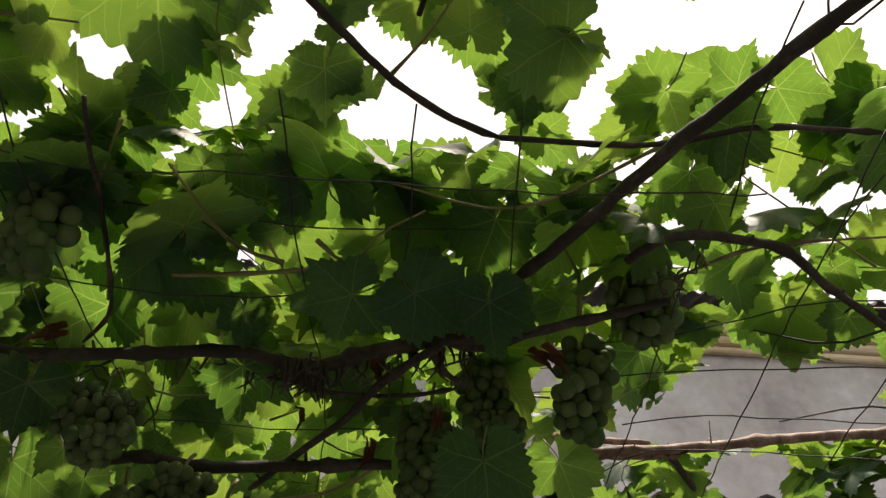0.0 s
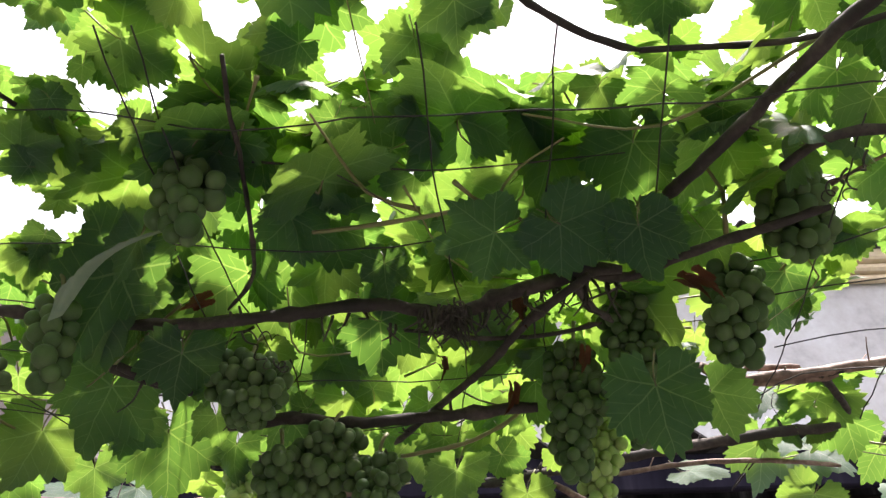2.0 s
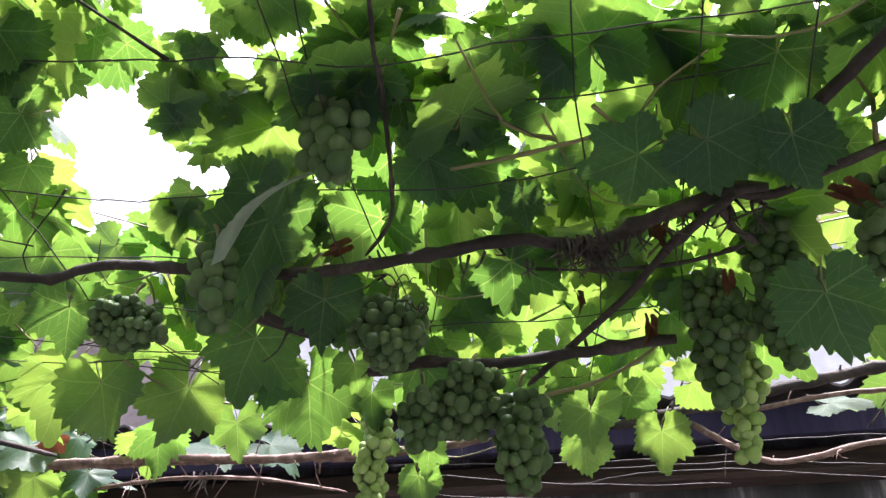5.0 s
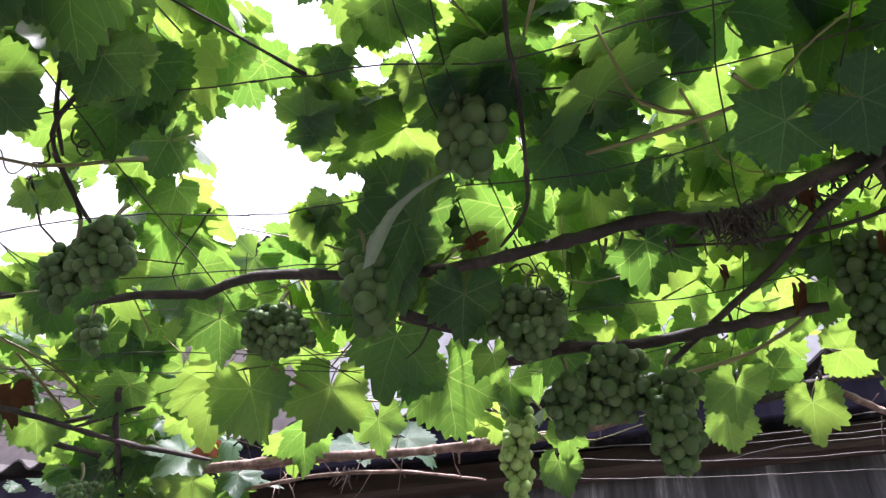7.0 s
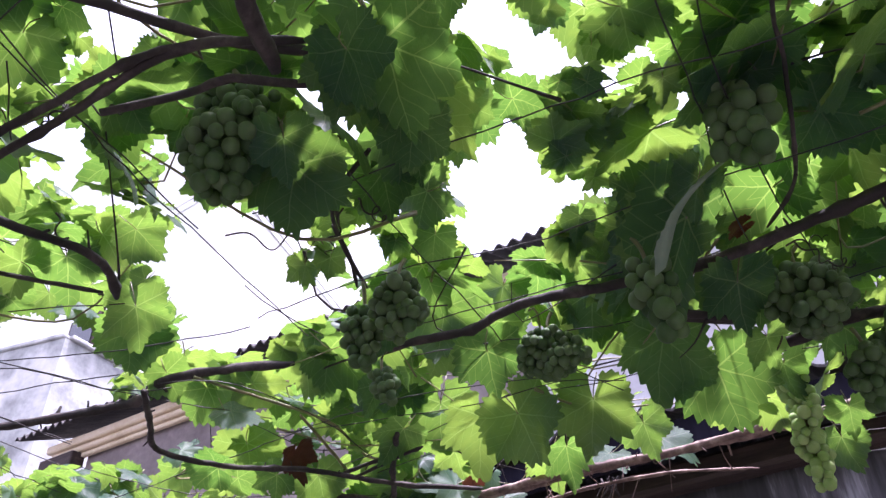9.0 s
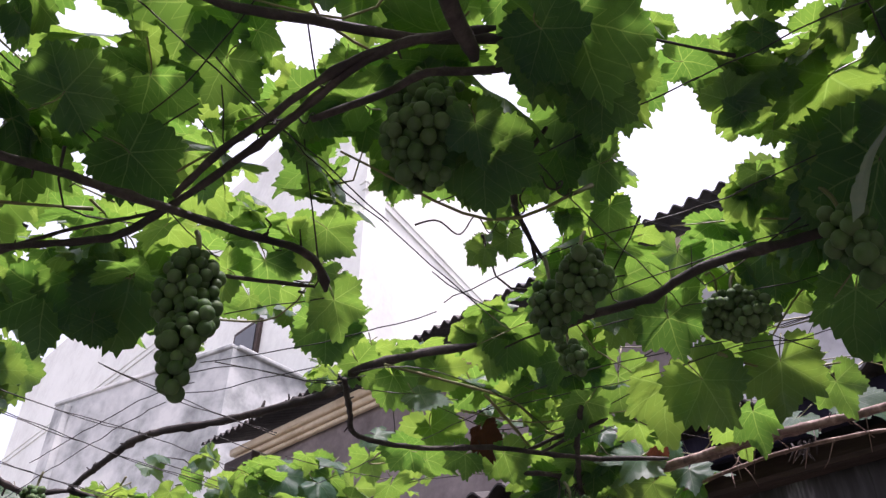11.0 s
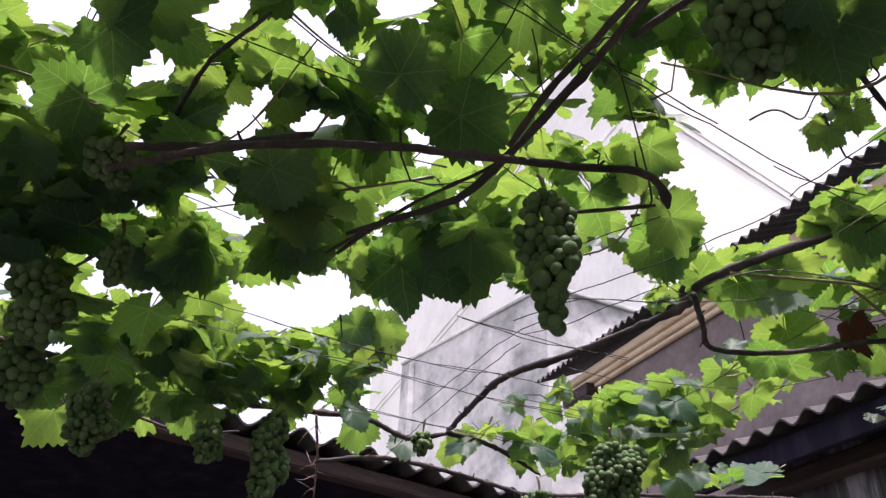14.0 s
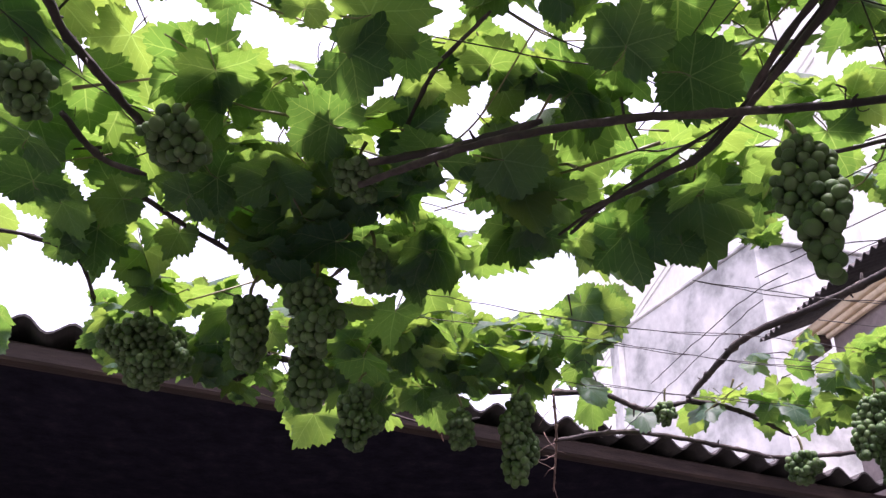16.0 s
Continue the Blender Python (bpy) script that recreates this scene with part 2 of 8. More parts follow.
bmesh.ops.create_grid(bm, x_segments=40, y_segments=40, size=600)
for v in bm.verts:
    v.co.z = 0.0
tagged(finish("ground", bm, BOUNCE_GROUND), "unseen yard ground, its tone set for bounce light", "ground", kind="structure")

# ---- unseen walls, added to hold light back from the yard ----
tagged(finish("blocker_south", box(-4.2, -3.5, 0, 3.8, -3.3, 2.6), PLASTER), "unseen wall added to hold light back", "wall", kind="structure")
tagged(finish("blocker_east", box(3.4, -3.3, 0, 3.6, 2.2, 2.6), PLASTER), "unseen wall added to hold light back", "wall", kind="structure")

# ---- house with a long eave ----
HOUSE = empty("house", (-4.56, 2.12, 0.05), 2.4)
tagged(HOUSE, "grey plastered house with cream timber eave and corrugated roof", "house")
part("wall", box(3.0, 0.07, -0.05, 11.0, 0.35, 3.3), PLASTER, HOUSE, "weathered grey plaster wall")
part("end_wall", box(0.3, 0.074, -0.05, 2.998, 0.35, 3.3), BROWN_END, HOUSE, "darker mauve-brown wall end")
part("fascia", box(0.02, -0.012, 3.255, 11.0, 0.068, 3.3, 0.008), PAINT, HOUSE, "cream painted timber fascia")
part("cornice", box(0.05, 0.012, 3.222, 11.0, 0.066, 3.253, 0.008), PAINT, HOUSE, "cream painted cornice moulding")
part("moulding", box(0.08, 0.036, 3.195, 11.0, 0.067, 3.22, 0.006), PAINT, HOUSE)
part("beam_end", box(0.0, -0.02, 3.14, 0.29, 0.066, 3.218, 0.006), PLANK, HOUSE, "brown timber beam end")
roof = corrugated("roof", 11.3, 3.2, 1.35, 0.064, 0.028, ROOFING, HOUSE, "dark corrugated roof sheets")
roof.location = (-0.12, -0.13, 3.33)

# ---- lean-to shed along the house ----
LEANTO = empty("lean_to_shed", (-2.98, 1.72, -0.012), 0.0)
tagged(LEANTO, "low lean-to shed with tarred boards and corrugated roof", "shed")
sheet = corrugated("roof", 6.6, 0.42, 0.12, 0.12, 0.035, ROOFING, LEANTO, "near-black corrugated roof sheets")
sheet.location = (0, 0, 2.36)
part("eave_board", box(0.05, 0.05, 2.26, 6.5, 0.075, 2.345, 0.004), SHADE_BLACK, LEANTO, "near-black eave board")
part("beam", box(0.05, 0.2, 2.235, 6.5, 0.28, 2.3, 0.01), PLANK, LEANTO, "rough brown timber beam")
for k in range(30):
    part("board", box(0.06 + 0.215 * k, 0.285 + 0.004 * (k % 2), 0.012, 0.06 + 0.215 * k + 0.218, 0.31, 2.44), DARKWOOD, LEANTO)

# ---- open shed across the yard ----
SHED = empty("open_shed", (-3.345, 1.765, 0), -72.6)
tagged(SHED, "open-fronted shed with corrugated roof and dark inside", "shed")
sheet = corrugated("roof", 6.15, 2.6, -0.3, 0.13, 0.04, ROOFING, SHED, "rusty corrugated roof sheets")
sheet.matrix_local = pose(0, 0, 2.216, 0, -1.4) @ Matrix.Diagonal((1, -1, 1, 1))
beam = part("eave_beam", box(0.0, -0.12, -0.09, 6.15, -0.05, -0.035, 0.008), PLANK, SHED, "rough timber beam below the eave")
beam.matrix_local = pose(0, 0, 2.216, 0, -1.4)
part("back_wall", box(-0.1, -2.7, 0, 6.25, -2.62, 1.86), SHADE_BLACK, SHED)
part("side_wall", box(-0.1, -2.6, 0, -0.02, -0.06, 1.83), SHADE_BLACK, SHED)
part("side_wall", box(6.17, -2.6, 0, 6.25, -0.06, 1.83), SHADE_BLACK, SHED)
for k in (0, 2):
    part("post", box(0.1 + 2.93 * k, -0.15, 0, 0.2 + 2.93 * k, -0.05, 2.125 + 0.072 * k, 0.008), SHADE_BLACK, SHED)
# Added sheet that hides the lit roof underside, black to stand for shade.
shade_sheet = part("shade_sheet", box(0.0, -2.6, -0.065, 6.15, -0.13, -0.05), SHADE_BLACK, SHED, "added black sheet for the shade under the roof")
shade_sheet.matrix_local = pose(0, 0, 2.216, 0, -1.4) @ pose(0, 0, 0, 6.58)

# ---- grey neighbouring house and tall white house beyond ----
def slab(p, q, z0, z1, out, back=0.0, bevel=0.0):
    """A bar along the plan line p to q, from z0 to z1, standing out to the right of the way by out."""
    d = (Vector(q) - Vector(p)).normalized()
    n = Vector((d.y, -d.x))
    bm = bmesh.new()
    base = [Vector(p) - n * back, Vector(q) - n * back, Vector(q) + n * out, Vector(p) + n * out]
    v = [bm.verts.new((b.x, b.y, z)) for z in (z0, z1) for b in base]
    faces = [bm.faces.new([v[i] for i in f]) for f in ((3, 2, 1, 0), (4, 5, 6, 7), (0, 1, 5, 4), (1, 2, 6, 5), (2, 3, 7, 6), (3, 0, 4, 7))]
    bmesh.ops.recalc_face_normals(bm, faces=faces)
    if bevel:
        bmesh.ops.bevel(bm, geom=bm.edges[:], offset=bevel, segments=1, affect="EDGES")
    return bm


GREY = empty("grey_house")
tagged(GREY, "neighbouring house with streaked grey cement walls", "house")
part("wall", slab((-7.81, 1.97), (-5.67, 2.58), 0, 4.7, 0.0, 0.25), CEMENT, GREY, "streaked grey cement wall")
part("wall", slab((-5.672, 2.581), (-6.03, 5.66), 0, 4.7, 0.0, 0.25), CEMENT, GREY, "streaked grey cement wall")
part("wall", slab((-7.88, 5.22), (-7.812, 1.972), 0, 4.65, 0.0, 0.25), CEMENT, GREY)
part("coping", slab((-7.81, 1.97), (-5.67, 2.58), 4.702, 4.74, 0.02, 0.28, 0.008), CEMENT, GREY)
part("coping", slab((-5.66, 2.62), (-6.03, 5.66), 4.702, 4.74, 0.02, 0.28, 0.008), CEMENT, GREY)

TALL = empty("white_house")
tagged(TALL, "tall white rendered house with ledges and a window", "house")
part("wall", slab((-17.7, 4.05), (-5.95, 4.0), 0, 9.7, 0.0, 0.3), WHITE, TALL, "white rendered wall")
part("wall", slab((-5.952, 4.002), (-7.18, 7.98), 0, 9.7, 0.0, 0.3), WHITE, TALL, "white rendered wall")
for z in (5.0, 7.55):
    for p, q in (((-17.7, 4.05), (-5.93, 4.0)), ((-5.948, 4.002), (-7.18, 7.98))):
        part("ledge", slab(p, q, z, z + 0.05, 0.03, -0.002, 0.01), WHITE, TALL)
        part("moulding", slab(p, q, z - 0.1, z - 0.004, 0.018, -0.002, 0.006), WHITE, TALL)
win = part("window", slab((-8.45, 4.011), (-7.85, 4.008), 5.74, 6.56, 0.05, -0.003), PLANK, TALL, "brown framed window")
part("pane", slab((-8.39, 4.0105), (-7.91, 4.0085), 5.8, 6.5, 0.065, -0.053), GLASS, win)

# ---- trellis of wires ----
TRELLIS = empty("trellis", (0, 0, 2.05))
tagged(TRELLIS, "flat overhead trellis of thin dark knotted wires", "trellis")


def wire(points, r=0.00082):
    """One wire of the trellis, with a slight waver and twisted joints."""
    rng = random.Random(len(TRELLIS.children) + 5)
    line = [p + Vector((rng.uniform(-1, 1), rng.uniform(-1, 1), rng.uniform(-1, 1))) * 0.0016 - TRELLIS.location for p in spline(points, 0.03)]
    return part("wire", add_tube(bmesh.new(), line, lambda u: r, 5, 0.0, 0.0), WIRE, TRELLIS, smooth=True)


wire([(-0.514, 0.392, 2.020), (-0.479, 0.398, 2.020), (-0.390, 0.414, 2.020), (-0.285, 0.443, 2.020), (-0.192, 0.439, 2.020), (-0.074, 0.444, 2.020), (0.057, 0.449, 2.020), (0.210, 0.444, 2.020), (0.262, 0.442, 2.020)])
wire([(-0.617, 0.551, 2.020), (-0.577, 0.562, 2.020), (-0.409, 0.576, 2.020), (-0.271, 0.604, 2.020), (-0.121, 0.597, 2.020), (0.022, 0.608, 2.020)])
wire([(0.162, 0.659, 2.020), (0.237, 0.635, 2.020), (0.332, 0.588, 2.020), (0.415, 0.570, 2.020)])
wire([(-0.802, 0.859, 2.020), (-0.699, 0.899, 2.020), (-0.531, 0.930, 2.020), (-0.401, 0.991, 2.020), (-0.257, 0.979, 2.020), (-0.059, 0.913, 2.020), (0.054, 0.844, 2.020)])
wire([(0.190, 0.715, 2.020), (0.311, 0.696, 2.020), (0.463, 0.680, 2.020), (0.533, 0.665, 2.020)])
wire([(0.216, 0.818, 2.020), (0.308, 0.793, 2.020), (0.513, 0.793, 2.020)])
wire([(0.177, 1.015, 2.020), (0.262, 0.880, 2.020), (0.433, 0.874, 2.020), (0.551, 0.879, 2.020)])
wire([(-0.357, 0.334, 2.020), (-0.375, 0.492, 2.020), (-0.393, 0.592, 2.020), (-0.407, 0.751, 2.020)])
wire([(-0.329, 0.337, 2.020), (-0.347, 0.462, 2.020), (-0.357, 0.622, 2.020), (-0.349, 0.805, 2.020)])
wire([(-0.123, 0.355, 2.020), (-0.128, 0.443, 2.020), (-0.130, 0.540, 2.020), (-0.127, 0.693, 2.020), (-0.130, 0.826, 2.020), (-0.166, 1.065, 2.020)])
wire([(-0.025, 0.366, 2.020), (-0.030, 0.483, 2.020), (-0.039, 0.645, 2.020), (-0.041, 0.887, 2.020), (-0.061, 0.973, 2.020)])
wire([(0.056, 0.376, 2.020), (0.059, 0.463, 2.020), (0.061, 0.553, 2.020)])
wire([(0.218, 0.475, 2.020), (0.223, 0.599, 2.020), (0.227, 0.769, 2.020), (0.224, 0.968, 2.020)])
wire([(0.229, 0.268, 2.020), (0.227, 0.360, 2.020), (0.238, 0.467, 2.020)])
wire([(0.327, 0.371, 2.020), (0.336, 0.489, 2.020), (0.337, 0.601, 2.020), (0.357, 0.999, 2.020)])
wire([(0.473, 0.701, 2.020), (0.481, 0.821, 2.020), (0.490, 0.991, 2.020)])
wire([(0.347, 0.416, 2.020), (0.336, 0.475, 2.020)])
wire([(-0.672, 0.305, 2.020), (-0.687, 0.392, 2.020), (-0.706, 0.500, 2.020), (-0.723, 0.651, 2.020), (-0.752, 0.816, 2.020)])
wire([(-0.802, 0.341, 2.020), (-0.725, 0.360, 2.020), (-0.587, 0.379, 2.020), (-0.509, 0.393, 2.020)])
wire([(-0.941, 0.484, 2.020), (-0.895, 0.488, 2.020), (-0.756, 0.508, 2.020), (-0.614, 0.552, 2.020)])
wire([(-0.838, 0.607, 2.020), (-0.563, 0.665, 2.020), (-0.477, 0.695, 2.020)])
wire([(-0.851, 0.677, 2.020), (-0.640, 0.753, 2.020), (-0.445, 0.823, 2.020), (-0.240, 0.855, 2.020), (-0.111, 0.852, 2.020), (0.017, 0.836, 2.020)])
wire([(-1.158, 0.749, 2.020), (-0.898, 0.840, 2.020), (-0.806, 0.859, 2.020)])
wire([(-1.159, 0.969, 2.020), (-0.988, 0.952, 2.020)])
wire([(-0.791, 0.063, 2.020), (-0.820, 0.143, 2.020), (-0.835, 0.212, 2.020), (-0.863, 0.324, 2.020)])
wire([(-1.286, 0.354, 2.020), (-1.229, 0.524, 2.020), (-1.133, 0.696, 2.020)])
wire([(-1.520, 0.492, 2.020), (-1.548, 0.719, 2.020)])
wire([(-0.776, -0.049, 2.020), (-0.795, 0.036, 2.020), (-0.822, 0.143, 2.020), (-0.862, 0.292, 2.020), (-0.923, 0.555, 2.020)])
wire([(-0.921, -0.255, 2.020), (-0.944, -0.102, 2.020), (-0.954, 0.001, 2.020), (-0.948, 0.110, 2.020)])
wire([(-0.710, 0.054, 2.020), (-0.840, 0.058, 2.020), (-0.936, 0.045, 2.020)])
wire([(-0.703, 0.098, 2.020), (-0.756, 0.147, 2.020)])
wire([(-0.816, 0.082, 2.020), (-0.897, 0.136, 2.020)])
wire([(-1.306, 0.342, 2.020), (-1.135, 0.434, 2.020), (-0.964, 0.495, 2.020)])
wire([(-1.410, 0.233, 2.020), (-1.433, 0.402, 2.020), (-1.452, 0.570, 2.020)])
wire([(-1.500, -0.230, 2.020), (-1.562, 0.003, 2.020), (-1.604, 0.195, 2.020), (-1.604, 0.401, 2.020), (-1.645, 0.682, 2.020)])
wire([(-1.584, -0.364, 2.020), (-1.636, -0.024, 2.020), (-1.675, 0.194, 2.020), (-1.722, 0.407, 2.020), (-1.754, 0.649, 2.020), (-1.764, 0.751, 2.020)])
wire([(-1.856, 0.009, 2.020), (-1.908, 0.235, 2.020), (-1.940, 0.534, 2.020), (-1.973, 0.797, 2.020)])
wire([(-1.871, 0.310, 2.020), (-1.463, 0.337, 2.020), (-1.367, 0.366, 2.020)])
wire([(-2.243, 0.342, 2.020), (-1.629, 0.357, 2.020), (-1.459, 0.365, 2.020)])
wire([(-0.886, -0.135, 2.020), (-0.951, -0.006, 2.020), (-0.995, 0.088, 2.020), (-1.061, 0.228, 2.020)])
wire([(-0.849, 0.079, 2.020), (-0.961, 0.058, 2.020), (-1.051, 0.041, 2.020)])
wire([(-0.933, -0.300, 2.020), (-1.003, -0.321, 2.020)])
wire([(-0.934, -0.634, 2.020), (-1.041, -0.579, 2.020), (-1.111, -0.488, 2.020)])
wire([(-0.214, 1.340, 2.000), (0.009, 1.306, 2.000), (0.449, 1.438, 2.000)])
wire([(-0.171, 1.275, 2.000), (0.097, 1.291, 2.000), (0.428, 1.361, 2.000)])
wire([(-0.079, 1.228, 2.000), (0.131, 1.208, 2.000), (0.390, 1.225, 2.000)])
wire([(-0.484, 1.192, 1.990), (-0.217, 1.225, 1.990), (0.032, 1.225, 1.990)])
wire([(-0.508, 1.316, 1.990), (-0.233, 1.381, 1.990), (0.043, 1.422, 1.990)])
wire([(-1.663, 0.465, 2.005), (-1.675, 0.570, 2.005), (-1.679, 0.712, 2.005), (-1.617, 0.891, 2.005)])
wire([(-1.493, 0.619, 2.009), (-1.472, 0.752, 2.009), (-1.425, 0.851, 2.009), (-1.296, 0.945, 2.009), (-1.168, 1.055, 2.009)])
wire([(-1.162, 0.510, 2.013), (-1.095, 0.560, 2.013), (-1.070, 0.649, 2.013), (-1.072, 0.774, 2.013), (-1.109, 0.932, 2.013)])
wire([(-1.627, 0.754, 2.017), (-1.369, 0.756, 2.017), (-1.176, 0.754, 2.017), (-1.014, 0.752, 2.017), (-0.866, 0.780, 2.017), (-0.734, 0.834, 2.017), (-0.625, 0.856, 2.017)])
wire([(-1.609, 0.883, 2.021), (-1.321, 0.897, 2.021), (-1.083, 0.902, 2.021), (-0.881, 0.869, 2.021), (-0.779, 0.853, 2.021)])
wire([(-1.142, 0.285, 2.005), (-1.076, 0.321, 2.005), (-1.022, 0.356, 2.005)])
wire([(-0.890, 0.417, 2.009), (-0.899, 0.481, 2.009), (-0.894, 0.550, 2.009)])
wire([(-0.694, 0.807, 2.013), (-0.683, 0.870, 2.013), (-0.662, 0.929, 2.013)])
wire([(-0.825, 0.854, 2.017), (-0.728, 0.859, 2.017), (-0.653, 0.912, 2.017)])
wire([(-1.435, 0.361, 2.021), (-1.373, 0.402, 2.021), (-1.287, 0.434, 2.021), (-1.197, 0.474, 2.021)])
wire([(-1.362, 0.311, 2.005), (-1.256, 0.368, 2.005), (-1.222, 0.468, 2.005), (-1.147, 0.525, 2.005)])
wire([(-0.440, 1.242, 1.990), (-0.182, 1.318, 1.990), (0.039, 1.347, 1.990)])
wire([(-1.557, -0.035, 2.020), (-1.593, 0.144, 2.020), (-1.613, 0.304, 2.020), (-1.598, 0.405, 2.020)])
wire([(-1.633, -0.024, 2.020), (-1.677, 0.135, 2.020), (-1.711, 0.338, 2.020), (-1.731, 0.499, 2.020), (-1.741, 0.728, 2.020)])
wire([(-1.414, 0.243, 2.020), (-1.428, 0.322, 2.020), (-1.444, 0.410, 2.020), (-1.442, 0.564, 2.020)])
wire([(-1.891, 0.207, 2.020), (-1.936, 0.418, 2.020), (-1.966, 0.648, 2.020)])

# ---- grapevine: canes ----
VINE = empty("grapevine", (0, 0, 2.0))
tagged(VINE, "old grapevine with dark canes and large green leaves", "vine")


def cane(points, r0, r1=None, mat=None, knots=0.075):
    """A woody cane of the vine with swollen joints, thinning from r0 to r1."""
    rng = random.Random(len(VINE.children) + 11)
    line = [p + Vector((rng.uniform(-1, 1), rng.uniform(-1, 1), rng.uniform(-1, 1))) * r0 * 0.14 - VINE.location for p in spline(points, 0.013)]
    r1 = r1 or r0 * 0.85
    bm = bmesh.new()
    for i in range(3, len(line) - 3):
        if rng.random() < (0.26 if mat is PALEBARK else 0.13):
            out = (line[i + 1] - line[i]).cross(Vector((rng.gauss(0, 1), rng.gauss(0, 1), rng.gauss(0, 1)))).normalized()
            out = (out + (line[i + 1] - line[i]).normalized() * rng.uniform(-0.6, 0.6)).normalized()
            reach, thick = r0 * rng.uniform(1.4, 3.6), r0 * rng.uniform(0.2, 0.5)
            if mat is PALEBARK and rng.random() < 0.6:
                reach, thick = rng.uniform(0.015, 0.06), 0.0009
            add_tube(bm, [line[i], line[i] + out * reach * 0.6, line[i] + out * reach + Vector((0, 0, rng.gauss(0, 0.2) * reach))], lambda u: thick * (1.15 - 0.5 * u), 6, 0.12, 0.0, rng)
    return part("cane", add_tube(bm, line, lambda u: (r0 + (r1 - r0) * u) * min(1.0, 0.6 + 18 * u, 0.55 + 14 * (1 - u)), 9, 0.16, knots, rng), mat or BARK, VINE, smooth=True)


def shoot(points, r=0.0022, mat=None):
    """A thin green or ripening shoot."""
    line = [p - VINE.location for p in spline(points, 0.015)]
    return part("shoot", add_tube(bmesh.new(), line, lambda u: r * (1 - 0.5 * u), 6, 0.0, 0.06), mat or SHOOT, VINE, smooth=True)


def tendril(x, y, z, size, seed):
    """A curling dry tendril."""
    rng = random.Random(seed)
    turn, lean = rng.uniform(0, 6.28), Vector((rng.uniform(-1, 1), rng.uniform(-1, 1), rng.uniform(-1.2, 0.2))).normalized()
    u = lean.orthogonal().normalized()
    v = lean.cross(u)
    line = []
    for i in range(40):
        s = i / 39
        a = turn + 14 * s * s
        w = 0.16 * size * s * (1.15 - s)
        line.append(Vector((x, y, z)) - VINE.location + lean * size * s + (u * math.cos(a) + v * math.sin(a)) * w * 2)
    return part("tendril", add_tube(bmesh.new(), line, lambda t: 0.0011 * (1.1 - 0.6 * t), 5), BARK, VINE, smooth=True)


def root_tuft(x, y, z, size, count, seed):
    """A tuft of dry aerial roots and bark strips hanging from a joint."""
    rng = random.Random(seed)
    bm = bmesh.new()
    for _ in range(count):
        a, b = Vector((rng.gauss(0, 0.3), rng.gauss(0, 0.12), 0)) * size, rng.uniform(0.4, 1.0) * size
        line = spline([a, a + Vector((rng.gauss(0, 0.1) * size, rng.gauss(0, 0.1) * size, -b * 0.5)), a + Vector((rng.gauss(0, 0.22) * size, rng.gauss(0, 0.15) * size, -b))], 0.008)
        add_tube(bm, line, lambda t: 0.0019 * (1.1 - 0.7 * t), 5)
    ob = part("root_tuft", bm, BARK, VINE, "dry hanging aerial roots")
    ob.location = Vector((x, y, z)) - VINE.location
    return ob


cane([(-0.888, 0.630, 2.010), (-0.807, 0.636, 2.010), (-0.740, 0.656, 2.010), (-0.661, 0.643, 2.010), (-0.566, 0.672, 2.010), (-0.470, 0.697, 2.010), (-0.383, 0.698, 2.010), (-0.305, 0.691, 2.010), (-0.209, 0.682, 2.010), (-0.138, 0.706, 2.010), (-0.078, 0.677, 2.010), (-0.028, 0.657, 2.010), (0.003, 0.644, 2.010), (0.037, 0.646, 2.010)], 0.0051, 0.0078)
cane([(0.006, 0.650, 2.010), (0.044, 0.658, 2.010), (0.093, 0.628, 2.010), (0.153, 0.600, 2.010), (0.212, 0.572, 2.010)], 0.0055, 0.0039)
cane([(0.002, 0.626, 1.990), (-0.062, 0.706, 1.990), (-0.100, 0.775, 1.990), (-0.158, 0.855, 1.990), (-0.235, 0.961, 1.990)], 0.0047, 0.0039)
cane([(-0.420, 0.862, 1.972), (-0.343, 0.866, 1.980), (-0.279, 0.882, 1.980), (-0.208, 0.876, 1.980), (-0.139, 0.870, 1.980), (-0.072, 0.861, 1.980), (-0.050, 0.859, 1.980)], 0.0074, 0.0066)
cane([(-0.230, 0.979, 1.980), (-0.146, 0.949, 1.980), (-0.090, 0.897, 1.980), (-0.069, 0.865, 1.980)], 0.0027, 0.0023, SHOOT)
cane([(-0.140, 0.732, 2.000), (-0.098, 0.741, 2.000), (-0.032, 0.738, 2.000), (0.019, 0.721, 2.000)], 0.0027, 0.0023)
cane([(-0.012, 0.643, 2.000), (0.006, 0.689, 2.000), (0.031, 0.721, 2.000)], 0.0047, 0.0031)
cane([(-0.513, 0.733, 1.980), (-0.487, 0.759, 1.980), (-0.456, 0.794, 1.980)], 0.0055, 0.0047)
shoot([(-0.480, 0.747, 1.970), (-0.511, 0.790, 1.970), (-0.539, 0.813, 1.970)], 0.0016, BARK)
cane([(-0.277, 0.376, 2.030), (-0.291, 0.439, 2.030), (-0.295, 0.476, 2.030), (-0.320, 0.596, 2.030), (-0.340, 0.656, 2.030), (-0.381, 0.705, 2.030)], 0.0020, 0.0023)
shoot([(-0.260, 0.406, 2.040), (-0.306, 0.489, 2.040)], 0.0016)
cane([(-0.258, 0.586, 2.030), (-0.224, 0.584, 2.030), (-0.135, 0.572, 2.030), (-0.088, 0.564, 2.030), (-0.052, 0.591, 2.030)], 0.0023, 0.0020, SHOOT)
shoot([(-0.116, 0.540, 2.040), (-0.087, 0.574, 2.040), (-0.060, 0.531, 2.040), (-0.017, 0.496, 2.040)], 0.0019)
